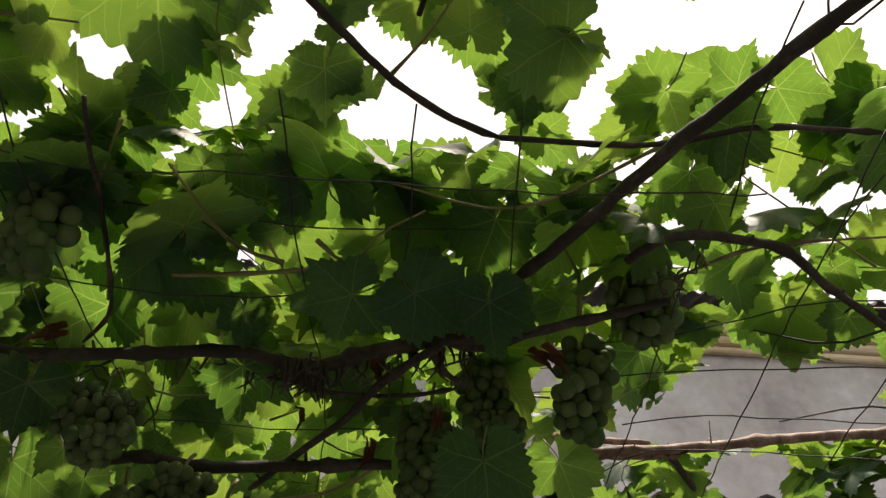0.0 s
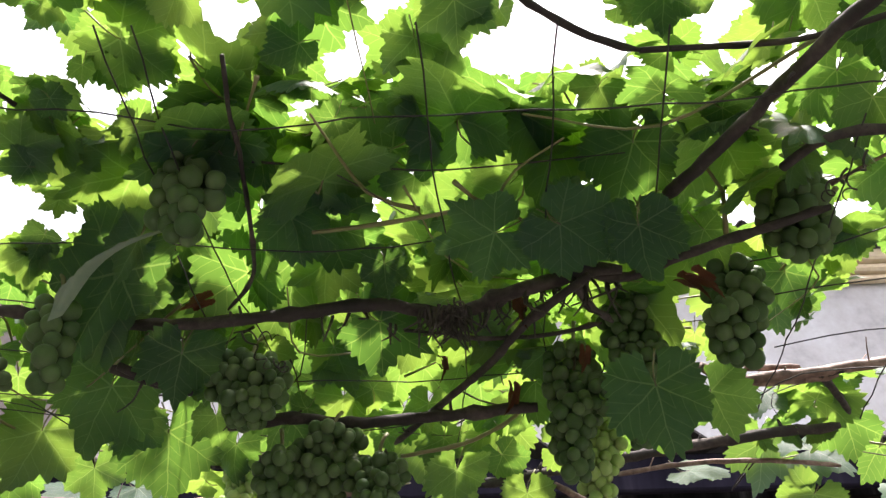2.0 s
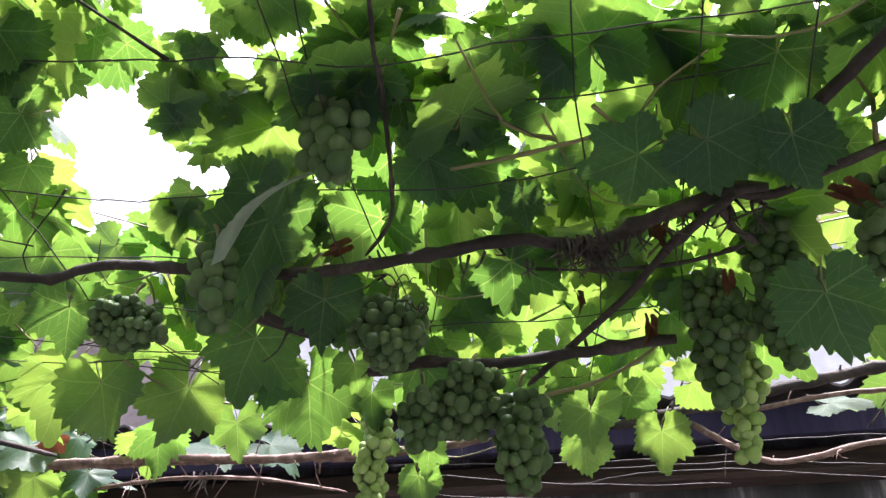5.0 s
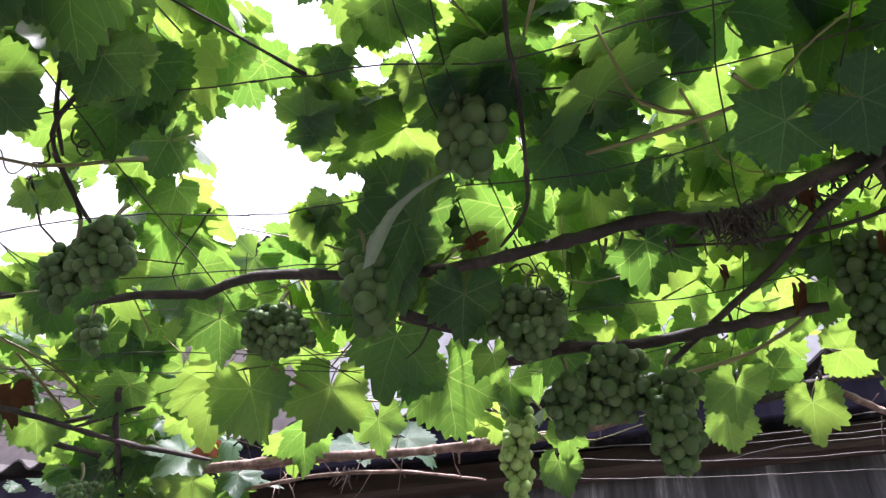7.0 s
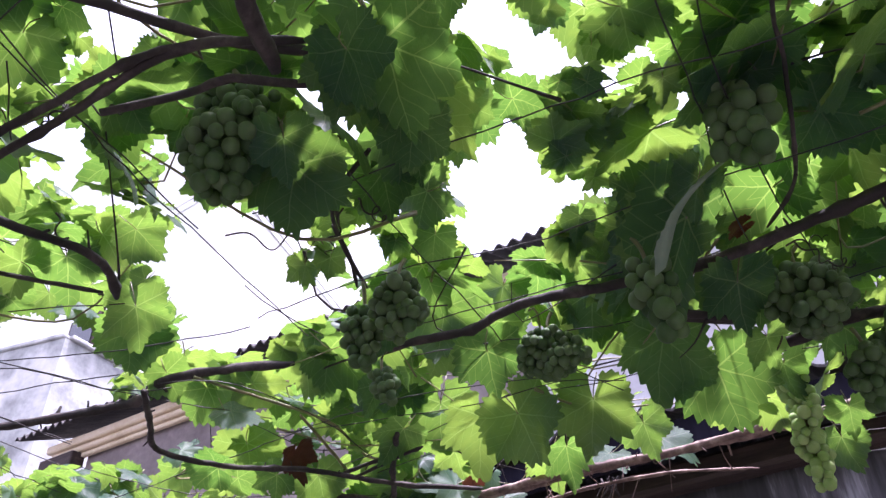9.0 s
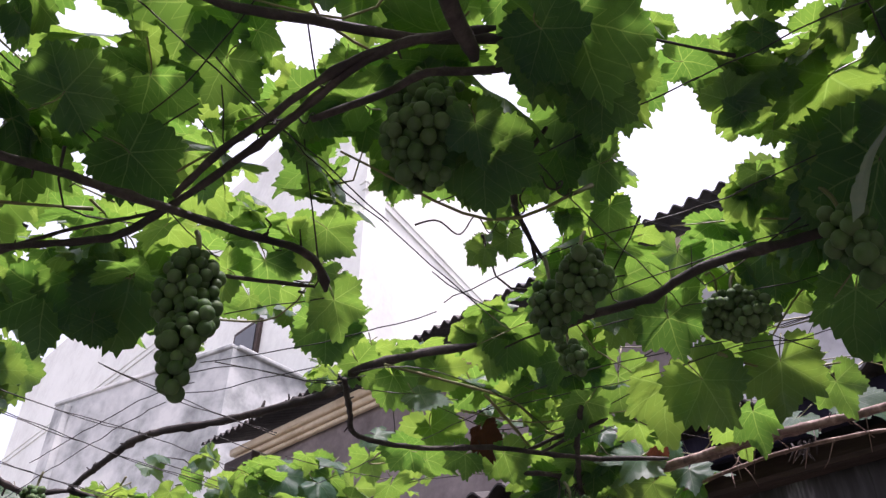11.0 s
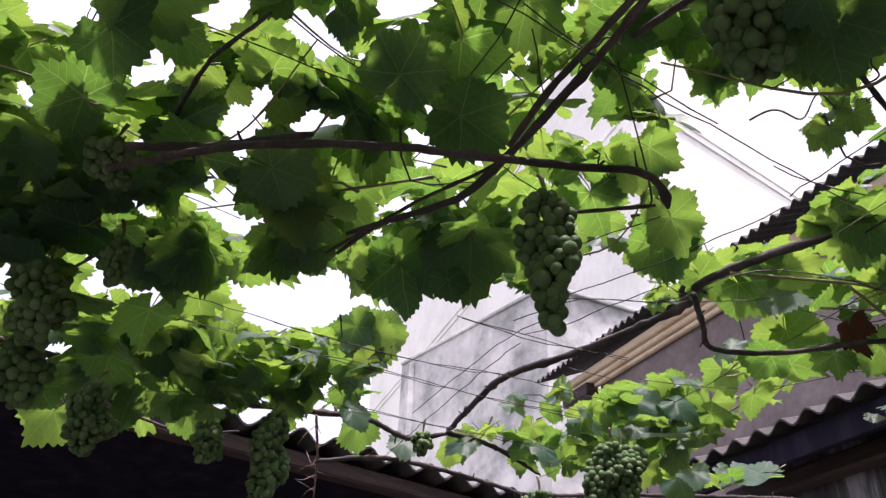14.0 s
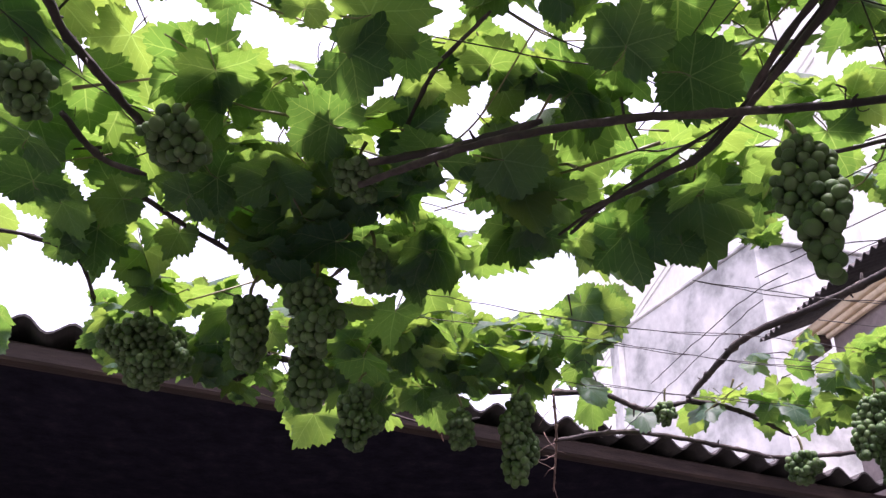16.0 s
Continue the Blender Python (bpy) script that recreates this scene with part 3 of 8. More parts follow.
cane([(0.284, 0.265, 2.040), (0.244, 0.322, 2.040), (0.210, 0.371, 2.040), (0.184, 0.406, 2.040), (0.146, 0.471, 2.040), (0.093, 0.555, 2.040), (0.072, 0.583, 2.040)], 0.0062, 0.0059)
cane([(0.165, 0.530, 2.020), (0.185, 0.505, 2.020), (0.221, 0.492, 2.020), (0.267, 0.500, 2.020), (0.300, 0.509, 2.020), (0.358, 0.557, 2.020), (0.434, 0.613, 2.020), (0.511, 0.667, 2.020)], 0.0043, 0.0039)
shoot([(0.216, 0.565, 2.030), (0.262, 0.526, 2.030), (0.307, 0.509, 2.030), (0.386, 0.497, 2.030)], 0.0020, PALEBARK)
cane([(-0.109, 0.297, 2.060), (-0.075, 0.337, 2.060), (-0.042, 0.374, 2.060), (0.003, 0.408, 2.060), (0.044, 0.427, 2.060)], 0.0035, 0.0031)
cane([(0.044, 0.427, 2.060), (0.122, 0.429, 2.060), (0.183, 0.426, 2.060), (0.256, 0.405, 2.060), (0.356, 0.406, 2.060)], 0.0027, 0.0023)
shoot([(-0.048, 0.383, 2.080), (-0.021, 0.348, 2.080), (-0.000, 0.313, 2.080)], 0.0016)
shoot([(-0.346, 0.338, 2.080), (-0.287, 0.344, 2.080)], 0.0016)
cane([(0.181, 0.925, 2.040), (0.237, 0.917, 2.040), (0.294, 0.912, 2.040), (0.373, 0.888, 2.040), (0.450, 0.867, 2.040), (0.545, 0.850, 2.040), (0.627, 0.833, 2.040)], 0.0066, 0.0059, PALEBARK)
cane([(0.213, 0.930, 2.060), (0.280, 0.932, 2.060)], 0.0047, 0.0039, PALEBARK)
cane([(0.295, 0.916, 2.040), (0.332, 0.976, 2.040), (0.359, 1.025, 2.040)], 0.0055, 0.0039, BARK)
cane([(0.148, 0.886, 2.040), (0.195, 0.926, 2.040), (0.275, 0.926, 2.040), (0.317, 0.919, 2.040)], 0.0062, 0.0059, PALEBARK)
cane([(-0.144, 1.168, 2.020), (-0.076, 1.156, 2.020), (-0.026, 1.127, 2.020), (0.083, 1.088, 2.020), (0.177, 1.054, 2.020), (0.259, 1.032, 2.020), (0.339, 1.018, 2.020)], 0.0070, 0.0070)
cane([(0.057, 1.103, 2.000), (0.153, 1.073, 2.000), (0.256, 1.073, 2.000), (0.354, 1.096, 2.000)], 0.0035, 0.0031, PALEBARK)
cane([(-0.030, 1.109, 1.990), (0.038, 1.206, 1.990), (0.093, 1.266, 1.990), (0.144, 1.260, 1.990), (0.212, 1.220, 1.990), (0.291, 1.212, 1.990), (0.391, 1.239, 1.990)], 0.0047, 0.0043, PALEBARK)
cane([(-1.082, 1.122, 2.000), (-0.968, 1.127, 2.000), (-0.854, 1.130, 2.000), (-0.750, 1.150, 2.000), (-0.669, 1.159, 2.000), (-0.566, 1.157, 2.000), (-0.477, 1.132, 2.000)], 0.0066, 0.0062, PALEBARK)
cane([(-0.998, 1.187, 1.980), (-0.839, 1.167, 1.980), (-0.707, 1.193, 1.980)], 0.0031, 0.0023, PALEBARK)
cane([(-1.100, 1.131, 2.000), (-0.967, 1.142, 2.000), (-0.805, 1.149, 2.000), (-0.667, 1.164, 2.000), (-0.534, 1.174, 2.000), (-0.410, 1.158, 2.000), (-0.321, 1.141, 2.000)], 0.0066, 0.0062, PALEBARK)
cane([(-1.061, 1.204, 1.980), (-0.868, 1.170, 1.980), (-0.717, 1.187, 1.980), (-0.584, 1.266, 1.980)], 0.0031, 0.0023, PALEBARK)
cane([(-0.135, 1.150, 2.010), (-0.089, 1.136, 2.010), (-0.038, 1.110, 2.010), (0.030, 1.111, 2.010)], 0.0055, 0.0055)
cane([(-1.238, 0.909, 2.000), (-1.142, 0.892, 2.000), (-1.044, 0.885, 2.000)], 0.0039, 0.0031)
cane([(-0.965, 0.791, 1.980), (-1.061, 0.902, 1.980), (-1.202, 1.089, 1.980)], 0.0047, 0.0047)
cane([(-1.076, 0.702, 2.010), (-1.128, 0.824, 2.010), (-1.169, 0.918, 2.010)], 0.0023, 0.0023, SHOOT)
cane([(-1.224, 0.936, 1.990), (-1.194, 0.982, 1.990), (-1.145, 1.082, 1.990), (-1.060, 1.095, 1.990)], 0.0047, 0.0047)
shoot([(-0.759, 0.845, 2.010), (-0.743, 0.914, 2.010), (-0.712, 0.962, 2.010), (-0.653, 0.994, 2.010)], 0.0023, SHOOT)
cane([(-0.503, 0.729, 1.980), (-0.475, 0.765, 1.980), (-0.443, 0.795, 1.980)], 0.0055, 0.0047)
cane([(-0.650, 0.349, 2.030), (-0.712, 0.375, 2.030), (-0.749, 0.407, 2.030), (-0.779, 0.469, 2.030), (-0.811, 0.519, 2.030)], 0.0027, 0.0023)
cane([(-0.733, 0.134, 1.950), (-0.689, 0.152, 1.950), (-0.657, 0.163, 1.950), (-0.629, 0.170, 1.950), (-0.583, 0.211, 1.950), (-0.543, 0.215, 1.950)], 0.0036, 0.0033)
cane([(-0.540, 0.106, 1.910), (-0.555, 0.126, 1.910), (-0.562, 0.145, 1.910), (-0.570, 0.164, 1.910)], 0.0066, 0.0059)
cane([(-0.756, 0.415, 2.030), (-0.782, 0.473, 2.030), (-0.803, 0.528, 2.030)], 0.0027, 0.0023)
cane([(-0.668, 0.325, 2.040), (-0.721, 0.376, 2.040), (-0.760, 0.428, 2.040)], 0.0023, 0.0023)
cane([(-1.070, -0.274, 1.930), (-1.027, -0.219, 1.930), (-0.985, -0.160, 1.930), (-0.947, -0.080, 1.930), (-0.922, -0.006, 1.930), (-0.905, 0.075, 1.930), (-0.884, 0.164, 1.930), (-0.868, 0.222, 1.930), (-0.882, 0.256, 1.930), (-0.910, 0.282, 1.930)], 0.0041, 0.0041)
cane([(-0.902, 0.098, 1.950), (-0.819, 0.099, 1.950), (-0.761, 0.106, 1.950), (-0.714, 0.111, 1.950), (-0.664, 0.119, 1.950), (-0.626, 0.133, 1.950), (-0.605, 0.144, 1.950)], 0.0035, 0.0031)
cane([(-1.209, -0.006, 1.970), (-1.119, 0.028, 1.970), (-1.058, 0.080, 1.970), (-1.007, 0.099, 1.970), (-0.952, 0.107, 1.970)], 0.0027, 0.0023)
cane([(-0.961, 0.188, 1.930), (-0.940, 0.225, 1.930), (-0.912, 0.269, 1.930)], 0.0023, 0.0023)
shoot([(-0.878, 0.227, 1.940), (-0.853, 0.208, 1.940)], 0.0013, BARK)
cane([(-1.127, -0.012, 1.950), (-1.047, 0.054, 1.950), (-0.999, 0.088, 1.950), (-0.941, 0.101, 1.950), (-0.821, 0.115, 1.950), (-0.742, 0.121, 1.950), (-0.669, 0.124, 1.950), (-0.625, 0.135, 1.950), (-0.595, 0.153, 1.950), (-0.561, 0.178, 1.950)], 0.0033, 0.0036)
cane([(-1.214, -0.020, 1.970), (-1.055, 0.054, 1.970), (-0.973, 0.101, 1.970), (-0.929, 0.113, 1.970), (-0.837, 0.122, 1.970), (-0.784, 0.128, 1.970)], 0.0020, 0.0020)
cane([(-0.701, -0.004, 1.970), (-0.699, 0.025, 1.970), (-0.664, 0.082, 1.970), (-0.639, 0.124, 1.970), (-0.614, 0.160, 1.970), (-0.572, 0.203, 1.970)], 0.0040, 0.0040)
cane([(-2.003, 0.437, 2.040), (-1.817, 0.425, 2.040), (-1.651, 0.425, 2.040), (-1.504, 0.491, 2.040), (-1.368, 0.537, 2.040), (-1.257, 0.563, 2.040), (-1.193, 0.543, 2.040), (-1.101, 0.574, 2.040), (-1.014, 0.620, 2.040)], 0.0062, 0.0066)
cane([(-1.819, -0.692, 2.040), (-1.866, -0.545, 2.040), (-1.922, -0.394, 2.040), (-1.929, -0.296, 2.040), (-2.034, -0.177, 2.040), (-2.029, -0.031, 2.040), (-2.014, 0.143, 2.040), (-2.010, 0.246, 2.040), (-2.097, 0.367, 2.040), (-2.027, 0.443, 2.040)], 0.0066, 0.0062)
cane([(-1.988, 0.426, 2.030), (-2.007, 0.508, 2.030), (-2.073, 0.624, 2.030)], 0.0047, 0.0039)
cane([(-1.998, 0.433, 2.030), (-2.038, 0.557, 2.030), (-2.204, 0.767, 2.030)], 0.0047, 0.0039)
cane([(-2.320, 0.197, 2.020), (-2.219, 0.333, 2.020), (-2.239, 0.488, 2.020), (-2.311, 0.671, 2.020), (-2.365, 0.827, 2.020), (-2.241, 1.048, 2.020), (-2.066, 1.463, 2.020)], 0.0059, 0.0055)
cane([(-1.121, 0.467, 1.970), (-1.189, 0.530, 1.970), (-1.259, 0.601, 1.970), (-1.225, 0.706, 1.970), (-1.145, 0.787, 1.970), (-1.068, 0.930, 1.970), (-0.973, 1.031, 1.970)], 0.0043, 0.0040)
cane([(-1.138, 0.550, 2.030), (-1.113, 0.649, 2.030), (-1.090, 0.780, 2.030), (-1.130, 0.926, 2.030), (-1.070, 0.951, 2.030)], 0.0023, 0.0022, SHOOT)
cane([(-1.109, 0.862, 1.970), (-0.991, 0.837, 1.970), (-0.948, 0.832, 1.970)], 0.0026, 0.0026)
cane([(-0.887, -0.576, 2.010), (-0.945, -0.574, 2.010), (-0.984, -0.565, 2.010), (-1.103, -0.530, 2.010), (-1.151, -0.508, 2.010)], 0.0051, 0.0047)
cane([(-1.362, -0.835, 2.010), (-1.385, -0.764, 2.010), (-1.449, -0.719, 2.010), (-1.616, -0.743, 2.010)], 0.0031, 0.0031)
cane([(-1.226, -0.573, 2.000), (-1.306, -0.524, 2.000), (-1.364, -0.479, 2.000), (-1.427, -0.421, 2.000), (-1.481, -0.356, 2.000)], 0.0039, 0.0031)
cane([(-1.069, -0.614, 2.000), (-1.154, -0.595, 2.000), (-1.184, -0.548, 2.000)], 0.0039, 0.0039)
cane([(-1.497, -0.358, 2.010), (-1.433, -0.319, 2.010), (-1.374, -0.283, 2.010)], 0.0023, 0.0023)
cane([(-1.166, -0.245, 2.030), (-1.002, -0.205, 2.030), (-0.956, -0.184, 2.030), (-0.897, -0.150, 2.030)], 0.0027, 0.0023)
cane([(-1.085, -0.275, 1.970), (-1.055, -0.199, 1.970), (-1.015, -0.128, 1.970), (-0.986, -0.085, 1.970)], 0.0047, 0.0047)
shoot([(-1.190, -0.238, 2.030), (-1.086, -0.153, 2.030), (-0.914, -0.102, 2.030)], 0.0016)
cane([(-2.193, -0.242, 2.030), (-2.264, -0.129, 2.030), (-2.197, -0.010, 2.030)], 0.0031, 0.0023)
cane([(-1.978, 0.126, 2.020), (-2.320, 0.201, 2.020), (-2.886, 0.306, 2.020)], 0.0031, 0.0023, PALEBARK)
tendril(-0.360, 0.703, 2.000, 0.050, 1)
tendril(-0.341, 0.761, 2.000, 0.050, 2)
tendril(-0.128, 0.664, 2.000, 0.060, 3)
tendril(0.208, 0.515, 2.000, 0.050, 4)
tendril(-0.803, 0.132, 2.000, 0.050, 5)
tendril(-0.682, 0.372, 2.000, 0.060, 6)
tendril(0.218, 0.495, 2.000, 0.050, 7)
tendril(-0.006, 0.824, 2.000, 0.060, 8)
tendril(-0.931, 0.210, 2.000, 0.050, 12)
tendril(-0.828, 0.334, 2.000, 0.100, 13)
tendril(-0.369, 0.706, 2.000, 0.050, 14)
tendril(-0.703, 0.374, 2.000, 0.050, 15)
tendril(-0.797, 0.133, 2.000, 0.040, 16)
root_tuft(-0.135, 0.681, 2.000, 0.036, 34, 1)
root_tuft(-0.143, 0.686, 2.000, 0.040, 24, 21)
root_tuft(-0.128, 0.692, 2.000, 0.045, 20, 22)
root_tuft(-0.453, 0.894, 2.010, 0.030, 2, 23)
root_tuft(-0.384, 0.887, 2.010, 0.030, 3, 24)
root_tuft(-0.089, 0.686, 2.010, 0.035, 5, 25)
root_tuft(-0.038, 0.669, 2.010, 0.035, 8, 26)
root_tuft(-0.194, 0.722, 2.010, 0.030, 3, 27)
root_tuft(-0.259, 0.707, 2.020, 0.040, 4, 2)
root_tuft(0.003, 0.673, 2.020, 0.050, 14, 3)
root_tuft(-0.060, 0.697, 2.020, 0.045, 6, 4)
root_tuft(-1.180, 1.039, 2.000, 0.050, 14, 5)
root_tuft(-1.147, 1.045, 2.030, 0.070, 16, 6)
root_tuft(-0.819, 1.198, 2.000, 0.040, 10, 7)


# ---- openings in the canopy ----
# Each opening leans away from a camera position and fits its view; outlines are at a height of 2.1 m.
OPENINGS = {}


def opening(below, outline):
    OPENINGS.setdefault(below, []).append(np.array(outline))


def within(rim, pts):
    """Which of the plan points lie inside the outline."""
    a, b = rim, np.roll(rim, -1, 0)
    x, y = pts[:, :1], pts[:, 1:2]
    cross = (a[:, 1] > y) != (b[:, 1] > y)
    at = a[:, 0] + (y - a[:, 1]) * (b[:, 0] - a[:, 0]) / np.where(b[:, 1] == a[:, 1], 1e-9, b[:, 1] - a[:, 1])
    return (cross & (x < at)).sum(1) % 2 == 1


def blocks(edge):
    """How much a leaf with this edge in the world closes the openings: the share of its edge and of their outlines covered."""
    worst = 0.0
    for below, rims in OPENINGS.items():
        if below not in LIMITS:
            LIMITS[below] = np.array([r.min(0) for r in rims]), np.array([r.max(0) for r in rims])
        low, high = LIMITS[below]
        k = (2.1 - below[2]) / np.maximum(edge[:, 2:] - below[2], 0.05)
        flat = below[:2] + (edge[:, :2] - below[:2]) * k
        for n in np.flatnonzero((low < flat.max(0)).all(1) & (high > flat.min(0)).all(1)):
            rim = rims[n]
            inner = rim.mean(0) + (rim - rim.mean(0)) * 0.6
            worst = max(worst, within(rim, flat).mean(), within(flat[::3], np.vstack((inner, rim.mean(0)))).mean())
            if worst > 0.15:
                return worst
    return worst


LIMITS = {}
# How many leaves cover each square of the canopy, seen from amid the camera's path.
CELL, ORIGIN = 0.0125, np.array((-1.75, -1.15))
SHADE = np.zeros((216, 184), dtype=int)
CAM_MIDDLE = np.array((-0.2, -0.05, 1.49))


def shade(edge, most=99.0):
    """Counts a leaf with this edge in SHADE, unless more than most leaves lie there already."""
    flat = CAM_MIDDLE[:2] + (edge[:, :2] - CAM_MIDDLE[:2]) * (2.1 - CAM_MIDDLE[2]) / np.maximum(edge[:, 2:] - CAM_MIDDLE[2], 0.05)
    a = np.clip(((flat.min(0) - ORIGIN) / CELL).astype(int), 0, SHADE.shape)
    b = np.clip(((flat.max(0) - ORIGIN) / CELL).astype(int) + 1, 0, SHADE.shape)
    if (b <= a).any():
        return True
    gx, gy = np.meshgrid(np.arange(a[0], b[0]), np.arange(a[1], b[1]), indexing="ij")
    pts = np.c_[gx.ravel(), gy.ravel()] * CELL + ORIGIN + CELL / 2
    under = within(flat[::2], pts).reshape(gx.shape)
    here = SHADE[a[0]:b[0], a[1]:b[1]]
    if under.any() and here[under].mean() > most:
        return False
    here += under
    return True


CAM_AT = (0.000, 0.000, 1.550)
opening(CAM_AT, [(0.106, 0.320), (0.119, 0.345), (0.138, 0.362), (0.190, 0.361), (0.223, 0.344), (0.271, 0.353), (0.280, 0.340), (0.326, 0.333), (0.337, 0.330), (0.328, 0.311)])
opening(CAM_AT, [(-0.091, 0.380), (-0.079, 0.348), (-0.057, 0.353), (-0.049, 0.370), (-0.026, 0.371), (-0.003, 0.375), (0.017, 0.385), (-0.007, 0.404), (-0.017, 0.399), (-0.031, 0.386), (-0.050, 0.392), (-0.068, 0.371)])
opening(CAM_AT, [(-0.094, 0.448), (-0.068, 0.425), (-0.050, 0.415), (-0.021, 0.432), (0.004, 0.437), (0.047, 0.429), (0.048, 0.464), (0.020, 0.467), (-0.001, 0.454), (-0.029, 0.461), (-0.051, 0.444), (-0.076, 0.443)])
opening(CAM_AT, [(-0.142, 0.341), (-0.132, 0.350), (-0.100, 0.351), (-0.122, 0.365), (-0.143, 0.382), (-0.145, 0.361)])
opening(CAM_AT, [(-0.296, 0.357), (-0.288, 0.362), (-0.278, 0.375), (-0.258, 0.377), (-0.272, 0.385), (-0.291, 0.394), (-0.303, 0.403), (-0.301, 0.378)])
opening(CAM_AT, [(-0.213, 0.435), (-0.192, 0.422), (-0.172, 0.433), (-0.181, 0.446), (-0.201, 0.447)])
opening(CAM_AT, [(0.290, 0.530), (0.309, 0.521), (0.335, 0.520), (0.339, 0.547), (0.305, 0.561)])
opening(CAM_AT, [(0.352, 0.515), (0.377, 0.503), (0.397, 0.513), (0.381, 0.540), (0.363, 0.537)])
opening(CAM_AT, [(0.347, 0.609), (0.362, 0.604), (0.365, 0.637)])
opening(CAM_AT, [(0.166, 0.540), (0.173, 0.532), (0.184, 0.547), (0.172, 0.556)])
opening(CAM_AT, [(0.457, 0.664), (0.485, 0.667), (0.501, 0.702)])
opening(CAM_AT, [(0.118, 0.408), (0.127, 0.404), (0.139, 0.421), (0.131, 0.428)])
opening(CAM_AT, [(0.110, 0.451), (0.126, 0.444), (0.133, 0.473), (0.113, 0.461)])
opening(CAM_AT, [(0.164, 0.485), (0.188, 0.467), (0.173, 0.492)])
opening(CAM_AT, [(0.314, 0.758), (0.346, 0.756), (0.406, 0.793), (0.459, 0.789), (0.522, 0.750), (0.607, 0.942), (0.366, 1.009), (0.256, 0.977), (0.237, 0.918), (0.316, 0.919), (0.301, 0.825), (0.333, 0.816)])
opening(CAM_AT, [(0.399, 1.040), (0.507, 1.023), (0.533, 1.120), (0.432, 1.158)])
opening(CAM_AT, [(-0.220, 0.646), (-0.198, 0.622), (-0.203, 0.655)])
opening(CAM_AT, [(-0.386, 0.446), (-0.371, 0.445), (-0.374, 0.455)])
CAM_AT = (-0.045, 0.020, 1.538)
opening(CAM_AT, [(-0.482, 0.405), (-0.457, 0.397), (-0.429, 0.402), (-0.462, 0.427), (-0.493, 0.425)])
opening(CAM_AT, [(-0.445, 0.445), (-0.422, 0.443), (-0.430, 0.486), (-0.445, 0.496), (-0.448, 0.478)])
opening(CAM_AT, [(-0.300, 0.364), (-0.292, 0.378), (-0.262, 0.380), (-0.290, 0.395), (-0.297, 0.386)])
opening(CAM_AT, [(-0.215, 0.438), (-0.185, 0.426), (-0.172, 0.435), (-0.195, 0.452), (-0.215, 0.448)])
opening(CAM_AT, [(-0.173, 0.363), (-0.128, 0.366), (-0.140, 0.389), (-0.152, 0.390)])
opening(CAM_AT, [(-0.096, 0.441), (-0.070, 0.431), (-0.062, 0.417), (-0.039, 0.416), (0.002, 0.436), (0.049, 0.466), (0.042, 0.472), (-0.005, 0.459), (-0.045, 0.453), (-0.089, 0.453)])
opening(CAM_AT, [(-0.058, 0.384), (-0.045, 0.401), (-0.010, 0.421), (0.006, 0.427), (0.001, 0.407), (-0.011, 0.391), (-0.020, 0.403), (-0.038, 0.394)])
opening(CAM_AT, [(0.112, 0.413), (0.120, 0.411), (0.134, 0.428), (0.122, 0.437)])
opening(CAM_AT, [(0.154, 0.512), (0.183, 0.485), (0.173, 0.481), (0.158, 0.496)])
opening(CAM_AT, [(0.162, 0.677), (0.175, 0.668), (0.193, 0.683), (0.179, 0.706)])
opening(CAM_AT, [(0.215, 0.572), (0.227, 0.569), (0.228, 0.585)])
opening(CAM_AT, [(0.264, 0.674), (0.280, 0.670), (0.295, 0.685)])
opening(CAM_AT, [(-0.550, 0.615), (-0.526, 0.612), (-0.536, 0.639), (-0.556, 0.633)])
opening(CAM_AT, [(0.295, 0.829), (0.391, 0.806), (0.444, 0.972), (0.256, 1.007), (0.243, 0.921), (0.318, 0.924)])
CAM_AT = (-0.091, 0.044, 1.504)
opening(CAM_AT, [(-0.588, 0.464), (-0.575, 0.466), (-0.584, 0.496), (-0.555, 0.507), (-0.597, 0.564), (-0.562, 0.577), (-0.595, 0.607), (-0.656, 0.632), (-0.697, 0.636)])
opening(CAM_AT, [(-0.447, 0.456), (-0.424, 0.466), (-0.434, 0.487), (-0.451, 0.475)])
opening(CAM_AT, [(-0.401, 0.456), (-0.376, 0.456), (-0.375, 0.475), (-0.395, 0.469)])
opening(CAM_AT, [(-0.276, 0.479), (-0.251, 0.495), (-0.265, 0.496)])
opening(CAM_AT, [(-0.218, 0.444), (-0.196, 0.447), (-0.214, 0.462)])
opening(CAM_AT, [(0.156, 0.665), (0.182, 0.673), (0.180, 0.702), (0.167, 0.696)])
opening(CAM_AT, [(-0.543, 0.610), (-0.524, 0.617), (-0.534, 0.631), (-0.562, 0.627)])
opening(CAM_AT, [(0.245, 0.918), (0.332, 0.904), (0.349, 0.969), (0.264, 0.992)])
CAM_AT = (-0.173, 0.017, 1.498)
opening(CAM_AT, [(-0.655, 0.485), (-0.610, 0.487), (-0.598, 0.457), (-0.597, 0.483), (-0.571, 0.479), (-0.578, 0.502), (-0.561, 0.508), (-0.595, 0.567), (-0.554, 0.585), (-0.594, 0.624), (-0.658, 0.648), (-0.666, 0.675), (-0.724, 0.656), (-0.678, 0.579), (-0.668, 0.541)])
opening(CAM_AT, [(-1.003, 0.581), (-0.920, 0.548), (-0.900, 0.555), (-0.913, 0.605), (-0.994, 0.617)])
opening(CAM_AT, [(-0.855, 0.525), (-0.823, 0.536), (-0.814, 0.566), (-0.853, 0.582), (-0.873, 0.570)])
opening(CAM_AT, [(-0.780, 0.382), (-0.752, 0.387), (-0.763, 0.404), (-0.781, 0.406)])
